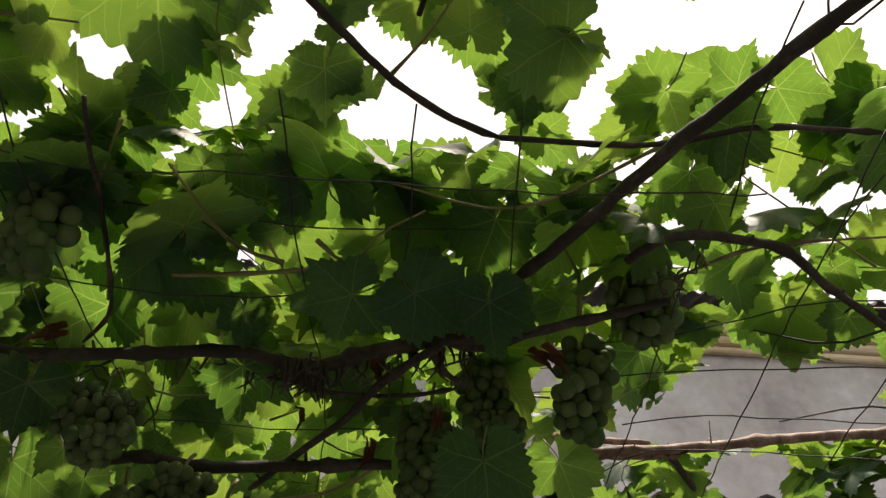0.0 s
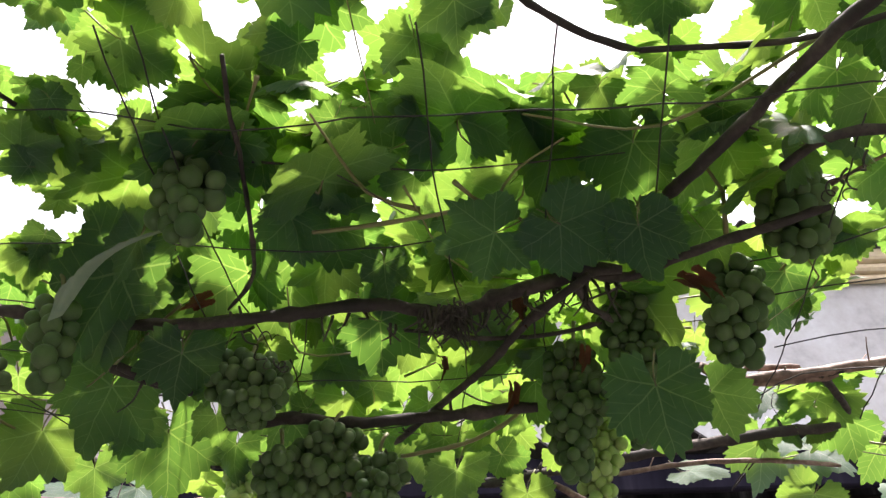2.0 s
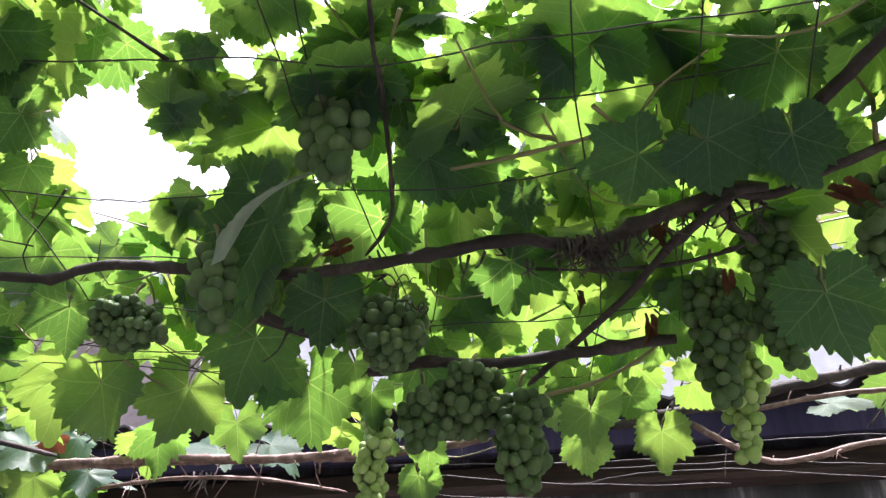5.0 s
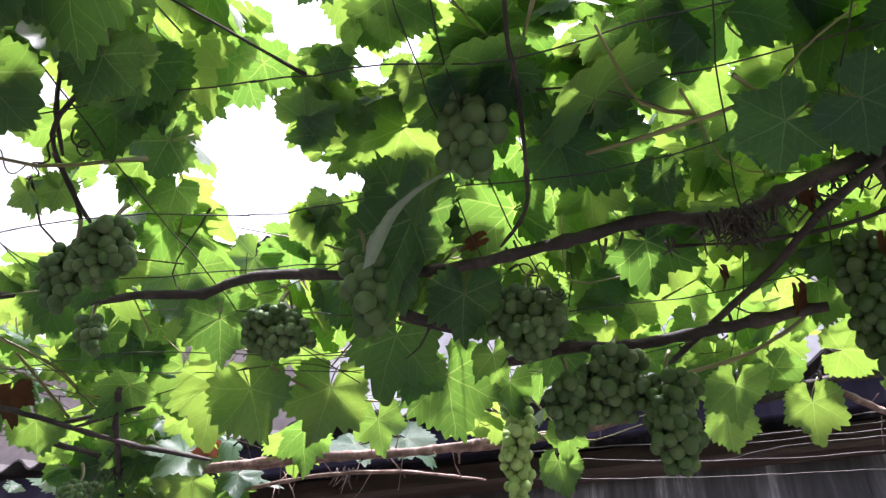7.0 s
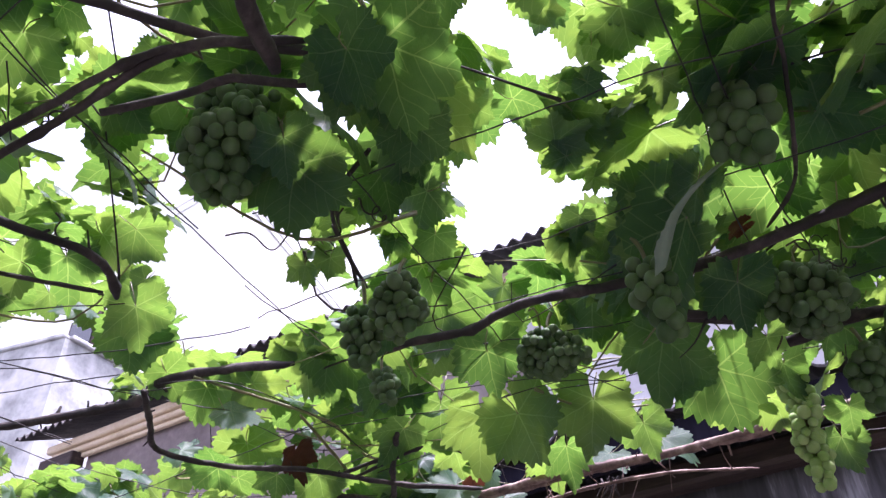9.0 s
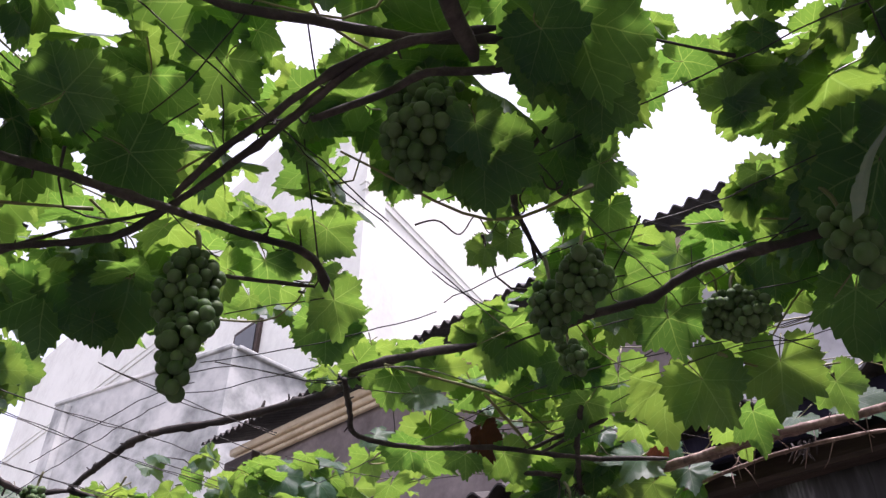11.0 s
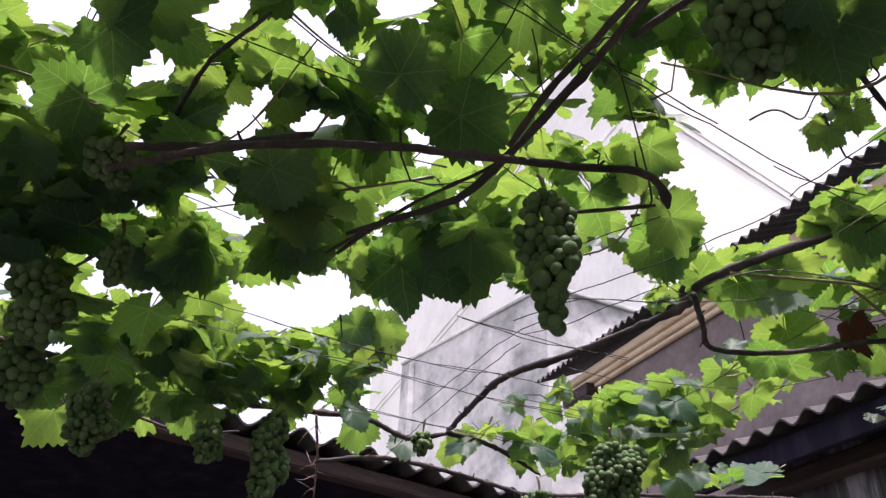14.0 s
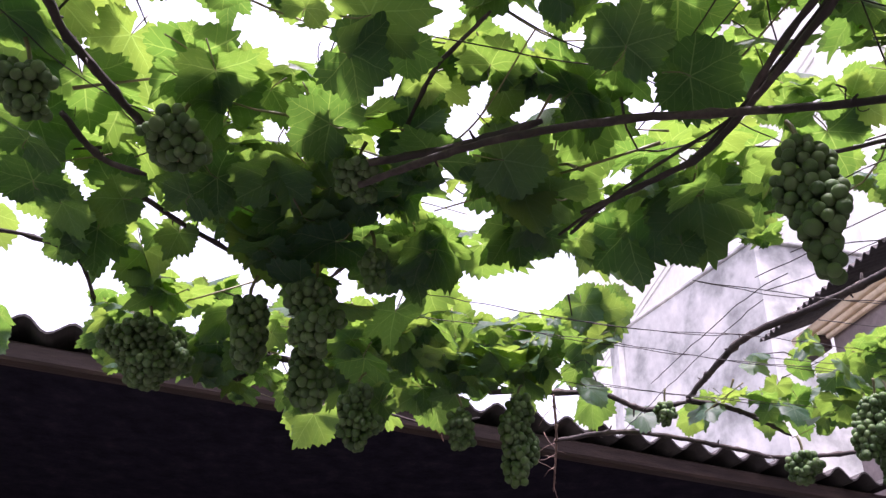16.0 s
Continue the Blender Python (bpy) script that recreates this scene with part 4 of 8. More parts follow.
opening(CAM_AT, [(-0.515, 0.403), (-0.485, 0.386), (-0.446, 0.407), (-0.470, 0.426), (-0.496, 0.427)])
opening(CAM_AT, [(-0.412, 0.453), (-0.388, 0.458), (-0.380, 0.475), (-0.408, 0.465)])
opening(CAM_AT, [(-0.280, 0.479), (-0.261, 0.499), (-0.270, 0.503)])
opening(CAM_AT, [(-0.535, 0.618), (-0.517, 0.618), (-0.529, 0.635)])
opening(CAM_AT, [(-0.894, 0.449), (-0.853, 0.459), (-0.894, 0.475), (-0.913, 0.468)])
opening(CAM_AT, [(-0.453, 0.476), (-0.441, 0.465), (-0.440, 0.488), (-0.449, 0.489)])
CAM_AT = (-0.285, -0.061, 1.496)
opening(CAM_AT, [(-0.658, 0.485), (-0.615, 0.494), (-0.590, 0.468), (-0.551, 0.467), (-0.582, 0.502), (-0.561, 0.507), (-0.586, 0.551), (-0.553, 0.576), (-0.562, 0.600), (-0.596, 0.633), (-0.626, 0.638), (-0.646, 0.659), (-0.707, 0.634), (-0.696, 0.599), (-0.657, 0.540)])
opening(CAM_AT, [(-0.980, 0.368), (-0.922, 0.358), (-0.895, 0.412), (-0.890, 0.465), (-0.936, 0.490), (-0.930, 0.510), (-1.025, 0.595), (-1.083, 0.590), (-1.074, 0.538), (-1.096, 0.512), (-1.058, 0.479), (-1.085, 0.449), (-1.028, 0.389)])
opening(CAM_AT, [(-1.327, 0.352), (-1.277, 0.372), (-1.297, 0.394), (-1.280, 0.436), (-1.329, 0.460), (-1.355, 0.506), (-1.284, 0.495), (-1.397, 0.582), (-1.575, 0.548), (-1.622, 0.525)])
opening(CAM_AT, [(-0.797, 0.139), (-0.764, 0.118), (-0.730, 0.143), (-0.734, 0.171), (-0.763, 0.157), (-0.786, 0.168), (-0.807, 0.152)])
opening(CAM_AT, [(-0.517, 0.301), (-0.477, 0.332), (-0.494, 0.369), (-0.519, 0.350), (-0.538, 0.340)])
opening(CAM_AT, [(-0.514, 0.396), (-0.485, 0.375), (-0.476, 0.391), (-0.456, 0.410), (-0.486, 0.430), (-0.504, 0.407)])
opening(CAM_AT, [(-1.179, 0.505), (-1.172, 0.551), (-1.145, 0.614), (-1.093, 0.634), (-1.036, 0.606), (-1.115, 0.575), (-1.141, 0.525)])
opening(CAM_AT, [(-0.973, 0.598), (-0.935, 0.574), (-0.892, 0.572), (-0.882, 0.606), (-0.910, 0.628), (-0.950, 0.625)])
opening(CAM_AT, [(-0.833, 0.516), (-0.794, 0.503), (-0.784, 0.518), (-0.814, 0.538)])
opening(CAM_AT, [(-0.842, 0.554), (-0.815, 0.544), (-0.819, 0.572), (-0.854, 0.585)])
opening(CAM_AT, [(-0.941, 0.184), (-0.921, 0.194), (-0.947, 0.221), (-0.961, 0.210)])
opening(CAM_AT, [(-1.028, 0.240), (-0.990, 0.240), (-0.997, 0.270), (-1.024, 0.256)])
opening(CAM_AT, [(-0.945, 0.304), (-0.913, 0.310), (-0.934, 0.343), (-0.940, 0.320)])
opening(CAM_AT, [(-0.869, 0.274), (-0.875, 0.298), (-0.900, 0.319), (-0.902, 0.300)])
opening(CAM_AT, [(-0.705, 0.302), (-0.691, 0.308), (-0.698, 0.336), (-0.709, 0.323)])
opening(CAM_AT, [(-0.705, 0.361), (-0.693, 0.370), (-0.712, 0.383)])
opening(CAM_AT, [(-0.455, 0.467), (-0.443, 0.480), (-0.452, 0.487)])
opening(CAM_AT, [(-0.533, 0.622), (-0.515, 0.630), (-0.530, 0.637)])
opening(CAM_AT, [(-0.275, 0.553), (-0.262, 0.566), (-0.276, 0.567)])
opening(CAM_AT, [(-0.412, 0.447), (-0.397, 0.453), (-0.400, 0.466), (-0.415, 0.461)])
opening(CAM_AT, [(-0.842, 0.134), (-0.832, 0.145), (-0.849, 0.148)])
opening(CAM_AT, [(-1.592, 0.608), (-1.386, 0.635), (-1.302, 0.701), (-1.348, 0.729), (-1.564, 0.709), (-1.649, 0.673)])
CAM_AT = (-0.318, -0.111, 1.464)
opening(CAM_AT, [(-1.756, 1.163), (-1.445, 1.151), (-1.589, 1.325)])
opening(CAM_AT, [(-1.733, 0.637), (-1.412, 0.660), (-1.287, 0.691), (-1.425, 0.752), (-1.691, 0.722)])
opening(CAM_AT, [(-1.047, 0.409), (-0.993, 0.391), (-0.918, 0.377), (-0.934, 0.420), (-0.905, 0.443), (-0.915, 0.477), (-0.949, 0.526), (-0.980, 0.574), (-1.027, 0.603), (-1.104, 0.629), (-1.127, 0.555), (-1.101, 0.489), (-1.077, 0.448)])
opening(CAM_AT, [(-0.656, 0.481), (-0.611, 0.486), (-0.575, 0.454), (-0.552, 0.463), (-0.559, 0.501), (-0.581, 0.552), (-0.564, 0.564), (-0.550, 0.586), (-0.587, 0.620), (-0.621, 0.611), (-0.660, 0.613), (-0.701, 0.616), (-0.694, 0.576), (-0.642, 0.530)])
opening(CAM_AT, [(-0.906, 0.433), (-0.863, 0.447), (-0.836, 0.480), (-0.872, 0.471), (-0.903, 0.471)])
opening(CAM_AT, [(-0.803, 0.496), (-0.780, 0.496), (-0.813, 0.561), (-0.834, 0.564)])
opening(CAM_AT, [(-0.963, 0.603), (-0.920, 0.587), (-0.897, 0.612), (-0.928, 0.630)])
opening(CAM_AT, [(-1.609, 0.204), (-1.555, 0.232), (-1.570, 0.289), (-1.542, 0.318), (-1.616, 0.381), (-1.402, 0.394), (-1.323, 0.359), (-1.315, 0.406), (-1.340, 0.487), (-1.399, 0.575), (-1.470, 0.600), (-1.622, 0.570), (-1.794, 0.512), (-2.048, 0.502), (-1.961, 0.363), (-1.671, 0.259)])
opening(CAM_AT, [(-1.552, 0.005), (-1.504, 0.033), (-1.518, 0.088), (-1.585, 0.106), (-1.654, 0.086), (-1.691, 0.060)])
opening(CAM_AT, [(-0.803, 0.125), (-0.762, 0.115), (-0.733, 0.148), (-0.750, 0.154), (-0.789, 0.147), (-0.814, 0.146)])
opening(CAM_AT, [(-0.950, 0.153), (-0.947, 0.185), (-0.960, 0.221), (-0.973, 0.214), (-0.964, 0.180)])
opening(CAM_AT, [(-1.014, 0.191), (-0.993, 0.207), (-1.016, 0.237)])
opening(CAM_AT, [(-0.985, -0.102), (-0.979, -0.090), (-1.001, -0.077), (-1.025, -0.080)])
opening(CAM_AT, [(-1.155, -0.102), (-1.142, -0.087), (-1.143, -0.062), (-1.147, -0.073)])
opening(CAM_AT, [(-0.907, -0.024), (-0.889, -0.003), (-0.909, 0.000)])
opening(CAM_AT, [(-0.689, 0.304), (-0.680, 0.319), (-0.698, 0.334), (-0.706, 0.313)])
opening(CAM_AT, [(-0.936, 0.309), (-0.909, 0.323), (-0.923, 0.339)])
CAM_AT = (-0.326, -0.140, 1.456)
opening(CAM_AT, [(-2.148, 1.165), (-1.765, 1.125), (-1.544, 1.082), (-1.484, 1.168), (-1.872, 1.440), (-2.039, 1.352)])
opening(CAM_AT, [(-1.665, 0.602), (-1.378, 0.613), (-1.317, 0.685), (-1.472, 0.785), (-1.712, 0.698), (-1.882, 0.695)])
opening(CAM_AT, [(-0.921, 0.347), (-0.941, 0.388), (-0.909, 0.443), (-0.871, 0.473), (-0.912, 0.493), (-0.940, 0.542), (-1.007, 0.589), (-1.035, 0.572), (-1.035, 0.531), (-1.102, 0.492), (-1.059, 0.450), (-1.041, 0.427), (-0.980, 0.404)])
opening(CAM_AT, [(-1.676, -0.104), (-1.563, -0.052), (-1.562, -0.015), (-1.510, 0.049), (-1.515, 0.094), (-1.615, 0.087), (-1.701, 0.078), (-1.743, 0.014), (-1.730, -0.030), (-1.682, -0.074)])
opening(CAM_AT, [(-0.990, -0.227), (-0.969, -0.190), (-1.002, -0.188), (-1.017, -0.206)])
opening(CAM_AT, [(-0.930, -0.054), (-0.891, -0.045), (-0.877, -0.013), (-0.895, 0.000), (-0.922, -0.025)])
opening(CAM_AT, [(-1.641, 0.212), (-1.541, 0.242), (-1.559, 0.338), (-1.455, 0.335), (-1.573, 0.402), (-1.510, 0.454), (-1.311, 0.379), (-1.247, 0.415), (-1.299, 0.468), (-1.381, 0.567), (-1.516, 0.579), (-1.647, 0.578), (-1.853, 0.494), (-2.160, 0.510), (-2.229, 0.414), (-1.897, 0.262), (-1.751, 0.274)])
opening(CAM_AT, [(-1.147, -0.177), (-1.126, -0.164), (-1.119, -0.138), (-1.182, -0.133), (-1.204, -0.171)])
opening(CAM_AT, [(-1.135, -0.086), (-1.104, -0.073), (-1.129, -0.045), (-1.153, -0.075)])
opening(CAM_AT, [(-1.131, -0.295), (-1.121, -0.269), (-1.149, -0.264), (-1.159, -0.281)])
opening(CAM_AT, [(-1.377, -0.188), (-1.322, -0.161), (-1.343, -0.158), (-1.385, -0.175)])
opening(CAM_AT, [(-1.388, -0.167), (-1.412, -0.123), (-1.445, -0.134)])
opening(CAM_AT, [(-0.956, 0.112), (-0.947, 0.126), (-0.969, 0.126)])
opening(CAM_AT, [(-0.877, 0.247), (-0.868, 0.252), (-0.893, 0.265)])
opening(CAM_AT, [(-0.689, 0.308), (-0.682, 0.334), (-0.690, 0.378), (-0.697, 0.358)])
opening(CAM_AT, [(-0.645, 0.493), (-0.635, 0.496), (-0.656, 0.522), (-0.661, 0.505)])
opening(CAM_AT, [(-0.935, 0.194), (-0.945, 0.216), (-0.966, 0.240), (-0.959, 0.212)])
opening(CAM_AT, [(-0.997, 0.230), (-0.992, 0.260), (-1.011, 0.284), (-1.009, 0.254)])
opening(CAM_AT, [(-1.149, 0.522), (-1.135, 0.560), (-1.179, 0.572)])
opening(CAM_AT, [(-1.411, -0.283), (-1.404, -0.246), (-1.431, -0.263)])
opening(CAM_AT, [(-0.813, 0.518), (-0.803, 0.544), (-0.818, 0.551)])
CAM_AT = (-0.345, -0.174, 1.455)
opening(CAM_AT, [(-1.677, 0.591), (-1.399, 0.648), (-1.335, 0.670), (-1.400, 0.739), (-1.584, 0.824), (-1.636, 0.693), (-1.847, 0.680)])
opening(CAM_AT, [(-0.914, 0.374), (-0.890, 0.446), (-0.891, 0.475), (-0.992, 0.562), (-1.047, 0.558), (-1.068, 0.557), (-1.066, 0.502), (-0.983, 0.412), (-0.946, 0.389)])
opening(CAM_AT, [(-1.278, 0.394), (-1.256, 0.430), (-1.309, 0.516), (-1.375, 0.562), (-1.473, 0.549), (-1.547, 0.556), (-1.534, 0.521), (-1.380, 0.434)])
opening(CAM_AT, [(-1.600, 0.218), (-1.556, 0.236), (-1.574, 0.319), (-1.527, 0.344), (-1.429, 0.359), (-1.544, 0.429), (-1.547, 0.487), (-1.547, 0.556), (-1.729, 0.541), (-1.887, 0.495), (-2.178, 0.511), (-2.240, 0.426), (-2.086, 0.305), (-1.878, 0.258), (-1.750, 0.255)])
opening(CAM_AT, [(-1.686, -0.105), (-1.622, -0.031), (-1.527, -0.018), (-1.497, 0.064), (-1.526, 0.102), (-1.672, 0.063), (-1.716, 0.018), (-1.775, -0.028)])
opening(CAM_AT, [(-1.330, -0.192), (-1.361, -0.169), (-1.314, -0.145), (-1.379, -0.150), (-1.396, -0.104), (-1.449, -0.128), (-1.388, -0.175)])
opening(CAM_AT, [(-1.539, -0.577), (-1.503, -0.546), (-1.564, -0.547), (-1.613, -0.528), (-1.644, -0.586), (-1.647, -0.622)])
opening(CAM_AT, [(-0.978, -0.213), (-0.949, -0.186), (-0.963, -0.166), (-0.990, -0.184)])
opening(CAM_AT, [(-1.036, -0.403), (-1.015, -0.390), (-1.045, -0.380), (-1.041, -0.353), (-1.078, -0.370)])
opening(CAM_AT, [(-1.170, -0.159), (-1.119, -0.161), (-1.119, -0.126), (-1.176, -0.139)])
opening(CAM_AT, [(-1.115, -0.080), (-1.102, -0.061), (-1.124, -0.038), (-1.143, -0.060)])
opening(CAM_AT, [(-0.874, 0.267), (-0.878, 0.284), (-0.918, 0.317), (-0.912, 0.350), (-0.935, 0.343), (-0.922, 0.305)])
opening(CAM_AT, [(-0.929, 0.167), (-0.938, 0.200), (-0.945, 0.236), (-0.958, 0.196)])
opening(CAM_AT, [(-1.030, 0.256), (-0.997, 0.253), (-0.995, 0.291), (-1.023, 0.276)])
opening(CAM_AT, [(-1.272, 0.060), (-1.235, 0.100), (-1.273, 0.104)])
opening(CAM_AT, [(-1.115, -0.278), (-1.105, -0.262), (-1.122, -0.251), (-1.129, -0.271)])
opening(CAM_AT, [(-1.217, -0.420), (-1.206, -0.402), (-1.231, -0.407)])
opening(CAM_AT, [(-1.217, -0.471), (-1.212, -0.453), (-1.226, -0.462)])
opening(CAM_AT, [(-1.724, -0.364), (-1.677, -0.333), (-1.726, -0.339)])
opening(CAM_AT, [(-2.021, -0.425), (-1.995, -0.399), (-2.078, -0.405)])
opening(CAM_AT, [(-1.423, 0.290), (-1.419, 0.329), (-1.457, 0.315)])
CAM_AT = (-0.338, -0.221, 1.443)
opening(CAM_AT, [(-1.788, 0.548), (-1.406, 0.564), (-1.653, 0.707), (-1.672, 0.574), (-1.906, 0.601)])
opening(CAM_AT, [(-1.549, -0.904), (-1.571, -0.857), (-1.676, -0.849), (-1.693, -0.814), (-1.834, -0.842), (-1.943, -0.911), (-1.925, -0.986), (-1.857, -1.006)])
opening(CAM_AT, [(-1.623, -0.623), (-1.553, -0.564), (-1.599, -0.518), (-1.637, -0.560), (-1.692, -0.632)])
opening(CAM_AT, [(-1.722, 0.224), (-1.571, 0.253), (-1.523, 0.283), (-1.436, 0.333), (-1.428, 0.396), (-1.552, 0.473), (-1.547, 0.512), (-1.681, 0.511), (-1.780, 0.497), (-1.956, 0.507), (-2.170, 0.506), (-2.228, 0.424), (-2.141, 0.300), (-1.924, 0.268)])
opening(CAM_AT, [(-1.668, -0.114), (-1.623, -0.046), (-1.541, -0.007), (-1.512, 0.056), (-1.641, 0.084), (-1.707, 0.054), (-1.664, 0.003), (-1.758, -0.027), (-1.699, -0.068)])
opening(CAM_AT, [(-1.301, 0.434), (-1.286, 0.494), (-1.331, 0.520), (-1.380, 0.485)])
opening(CAM_AT, [(-1.000, -0.527), (-0.985, -0.501), (-0.984, -0.452), (-0.998, -0.467), (-1.019, -0.503)])
opening(CAM_AT, [(-1.028, -0.421), (-0.992, -0.410), (-0.988, -0.378), (-1.024, -0.382), (-1.049, -0.365), (-1.041, -0.417)])
opening(CAM_AT, [(-1.038, -0.387), (-1.019, -0.336), (-1.046, -0.338), (-1.059, -0.366)])
opening(CAM_AT, [(-1.140, -0.148), (-1.101, -0.145), (-1.073, -0.134), (-1.109, -0.122), (-1.139, -0.137)])
opening(CAM_AT, [(-1.104, -0.268), (-1.081, -0.251), (-1.106, -0.236), (-1.124, -0.257)])
opening(CAM_AT, [(-0.987, -0.125), (-0.961, -0.119), (-0.981, -0.107)])
opening(CAM_AT, [(-0.968, 0.180), (-0.946, 0.182), (-0.956, 0.207), (-0.968, 0.219), (-0.970, 0.200)])
opening(CAM_AT, [(-0.979, 0.284), (-0.969, 0.298), (-0.980, 0.317), (-0.995, 0.306)])
opening(CAM_AT, [(-1.011, 0.253), (-0.995, 0.272), (-1.007, 0.286), (-1.023, 0.273)])
opening(CAM_AT, [(-1.410, -0.638), (-1.398, -0.613), (-1.457, -0.609), (-1.478, -0.637)])
opening(CAM_AT, [(-1.339, -0.196), (-1.335, -0.162), (-1.377, -0.176)])
opening(CAM_AT, [(-1.881, -0.683), (-1.829, -0.616), (-1.919, -0.645)])
opening(CAM_AT, [(-1.110, -0.079), (-1.097, -0.060), (-1.122, -0.037), (-1.136, -0.060)])
opening(CAM_AT, [(-2.114, -0.499), (-1.968, -0.446), (-2.089, -0.457), (-2.168, -0.485)])
opening(CAM_AT, [(-1.212, -0.414), (-1.210, -0.394), (-1.230, -0.404)])
opening(CAM_AT, [(-1.662, -0.748), (-1.660, -0.732), (-1.720, -0.749), (-1.761, -0.782)])
opening(CAM_AT, [(-1.388, -0.722), (-1.378, -0.702), (-1.411, -0.716)])
opening(CAM_AT, [(-2.653, -0.226), (-2.588, -0.186), (-2.697, -0.199)])
opening(CAM_AT, [(-2.397, 0.136), (-2.408, 0.215), (-2.467, 0.179)])
opening(CAM_AT, [(-2.504, 0.428), (-2.461, 0.818), (-2.588, 0.933), (-2.696, 0.885), (-2.586, 0.618)])


# Also kept free of leaves to fit the camera's view, as an outline at a height of 2.1 m.
CAM_AT = (-0.338, -0.221, 1.443)
opening(CAM_AT, [(-1.900, -1.017), (-1.977, -0.934), (-2.201, -0.934), (-2.333, -0.867), (-2.347, -0.684), (-2.492, -0.555), (-2.883, -0.599), (-2.965, -1.027), (-2.976, -1.443)])
# Set from dark and bright areas of the camera's view: leaf layers added or thinned.
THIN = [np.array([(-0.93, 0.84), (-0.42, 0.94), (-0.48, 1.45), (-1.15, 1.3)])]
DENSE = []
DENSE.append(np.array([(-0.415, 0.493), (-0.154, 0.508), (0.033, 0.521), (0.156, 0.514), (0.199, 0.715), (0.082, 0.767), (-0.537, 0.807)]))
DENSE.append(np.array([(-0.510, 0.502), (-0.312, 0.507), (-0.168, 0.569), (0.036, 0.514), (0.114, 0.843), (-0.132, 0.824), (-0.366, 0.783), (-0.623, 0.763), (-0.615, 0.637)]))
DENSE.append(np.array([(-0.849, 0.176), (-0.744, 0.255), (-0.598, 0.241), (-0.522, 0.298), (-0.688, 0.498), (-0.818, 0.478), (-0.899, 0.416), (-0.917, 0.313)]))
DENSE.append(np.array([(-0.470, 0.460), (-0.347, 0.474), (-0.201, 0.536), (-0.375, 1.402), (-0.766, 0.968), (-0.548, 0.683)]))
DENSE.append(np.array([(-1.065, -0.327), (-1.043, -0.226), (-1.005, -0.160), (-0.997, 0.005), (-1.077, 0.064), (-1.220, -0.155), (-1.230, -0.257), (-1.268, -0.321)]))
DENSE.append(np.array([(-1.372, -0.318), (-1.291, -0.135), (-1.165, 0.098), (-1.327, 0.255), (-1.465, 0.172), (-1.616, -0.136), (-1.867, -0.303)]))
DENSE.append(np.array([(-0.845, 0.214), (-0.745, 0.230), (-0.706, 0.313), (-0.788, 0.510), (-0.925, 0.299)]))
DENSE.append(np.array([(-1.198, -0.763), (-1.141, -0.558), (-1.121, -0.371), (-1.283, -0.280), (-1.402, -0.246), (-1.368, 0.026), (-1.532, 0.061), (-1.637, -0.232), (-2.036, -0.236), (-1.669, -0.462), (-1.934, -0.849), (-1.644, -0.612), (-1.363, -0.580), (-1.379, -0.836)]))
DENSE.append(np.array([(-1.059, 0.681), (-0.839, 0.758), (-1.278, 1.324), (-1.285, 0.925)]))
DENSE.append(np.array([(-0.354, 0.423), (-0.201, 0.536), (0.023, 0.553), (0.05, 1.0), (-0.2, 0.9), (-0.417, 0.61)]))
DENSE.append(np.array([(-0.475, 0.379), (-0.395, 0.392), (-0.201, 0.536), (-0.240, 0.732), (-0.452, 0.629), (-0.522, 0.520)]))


# ---- leaves ----
LOBES = ((-2.95, 0.50), (-2.06, 0.76), (-1.0, 0.93), (0.0, 1.04), (1.0, 0.93), (2.06, 0.76), (2.95, 0.50))


def blade_edge(rng, n):
    """The toothed, shallowly lobed edge of a leaf of length about 1 round its stalk at the origin."""
    deep, pointed = rng.uniform(0.14, 0.38), rng.uniform(0.8, 1.3)
    lobes = [(a + rng.uniform(-0.12, 0.12) * (abs(a) < 2.5), l * rng.uniform(0.9, 1.07)) for a, l in LOBES]
    sinus = [deep * rng.uniform(0.6, 1.3) * k for k in (-0.3, 0.7, 1.1, 1.1, 0.7, -0.3)]
    pts, at, step, tall = [], 1.0, 0.0, 0.0
    for i in range(n):
        a = -2.95 + 5.9 * i / (n - 1)
        k = max(0, min(5, sum(a > c for c, _ in lobes) - 1))
        (c0, l0), (c1, l1) = lobes[k], lobes[k + 1]
        u = min(1.0, max(0.0, (a - c0) / (c1 - c0)))
        r = (l0 + (l1 - l0) * u) * (1 - sinus[k] * (1 - abs(2 * u - 1) ** pointed))
        at += step
        if at >= 0.99:
            at, step, tall = 0.0, 1.0 / rng.randint(3, 6), rng.uniform(0.05, 0.17)
        r *= 1 + tall * (at / 0.6 if at < 0.6 else (1 - at) / 0.4) - 0.07
        pts.append((0.62 * r * math.sin(a), 0.62 * r * math.cos(a)))
    return pts


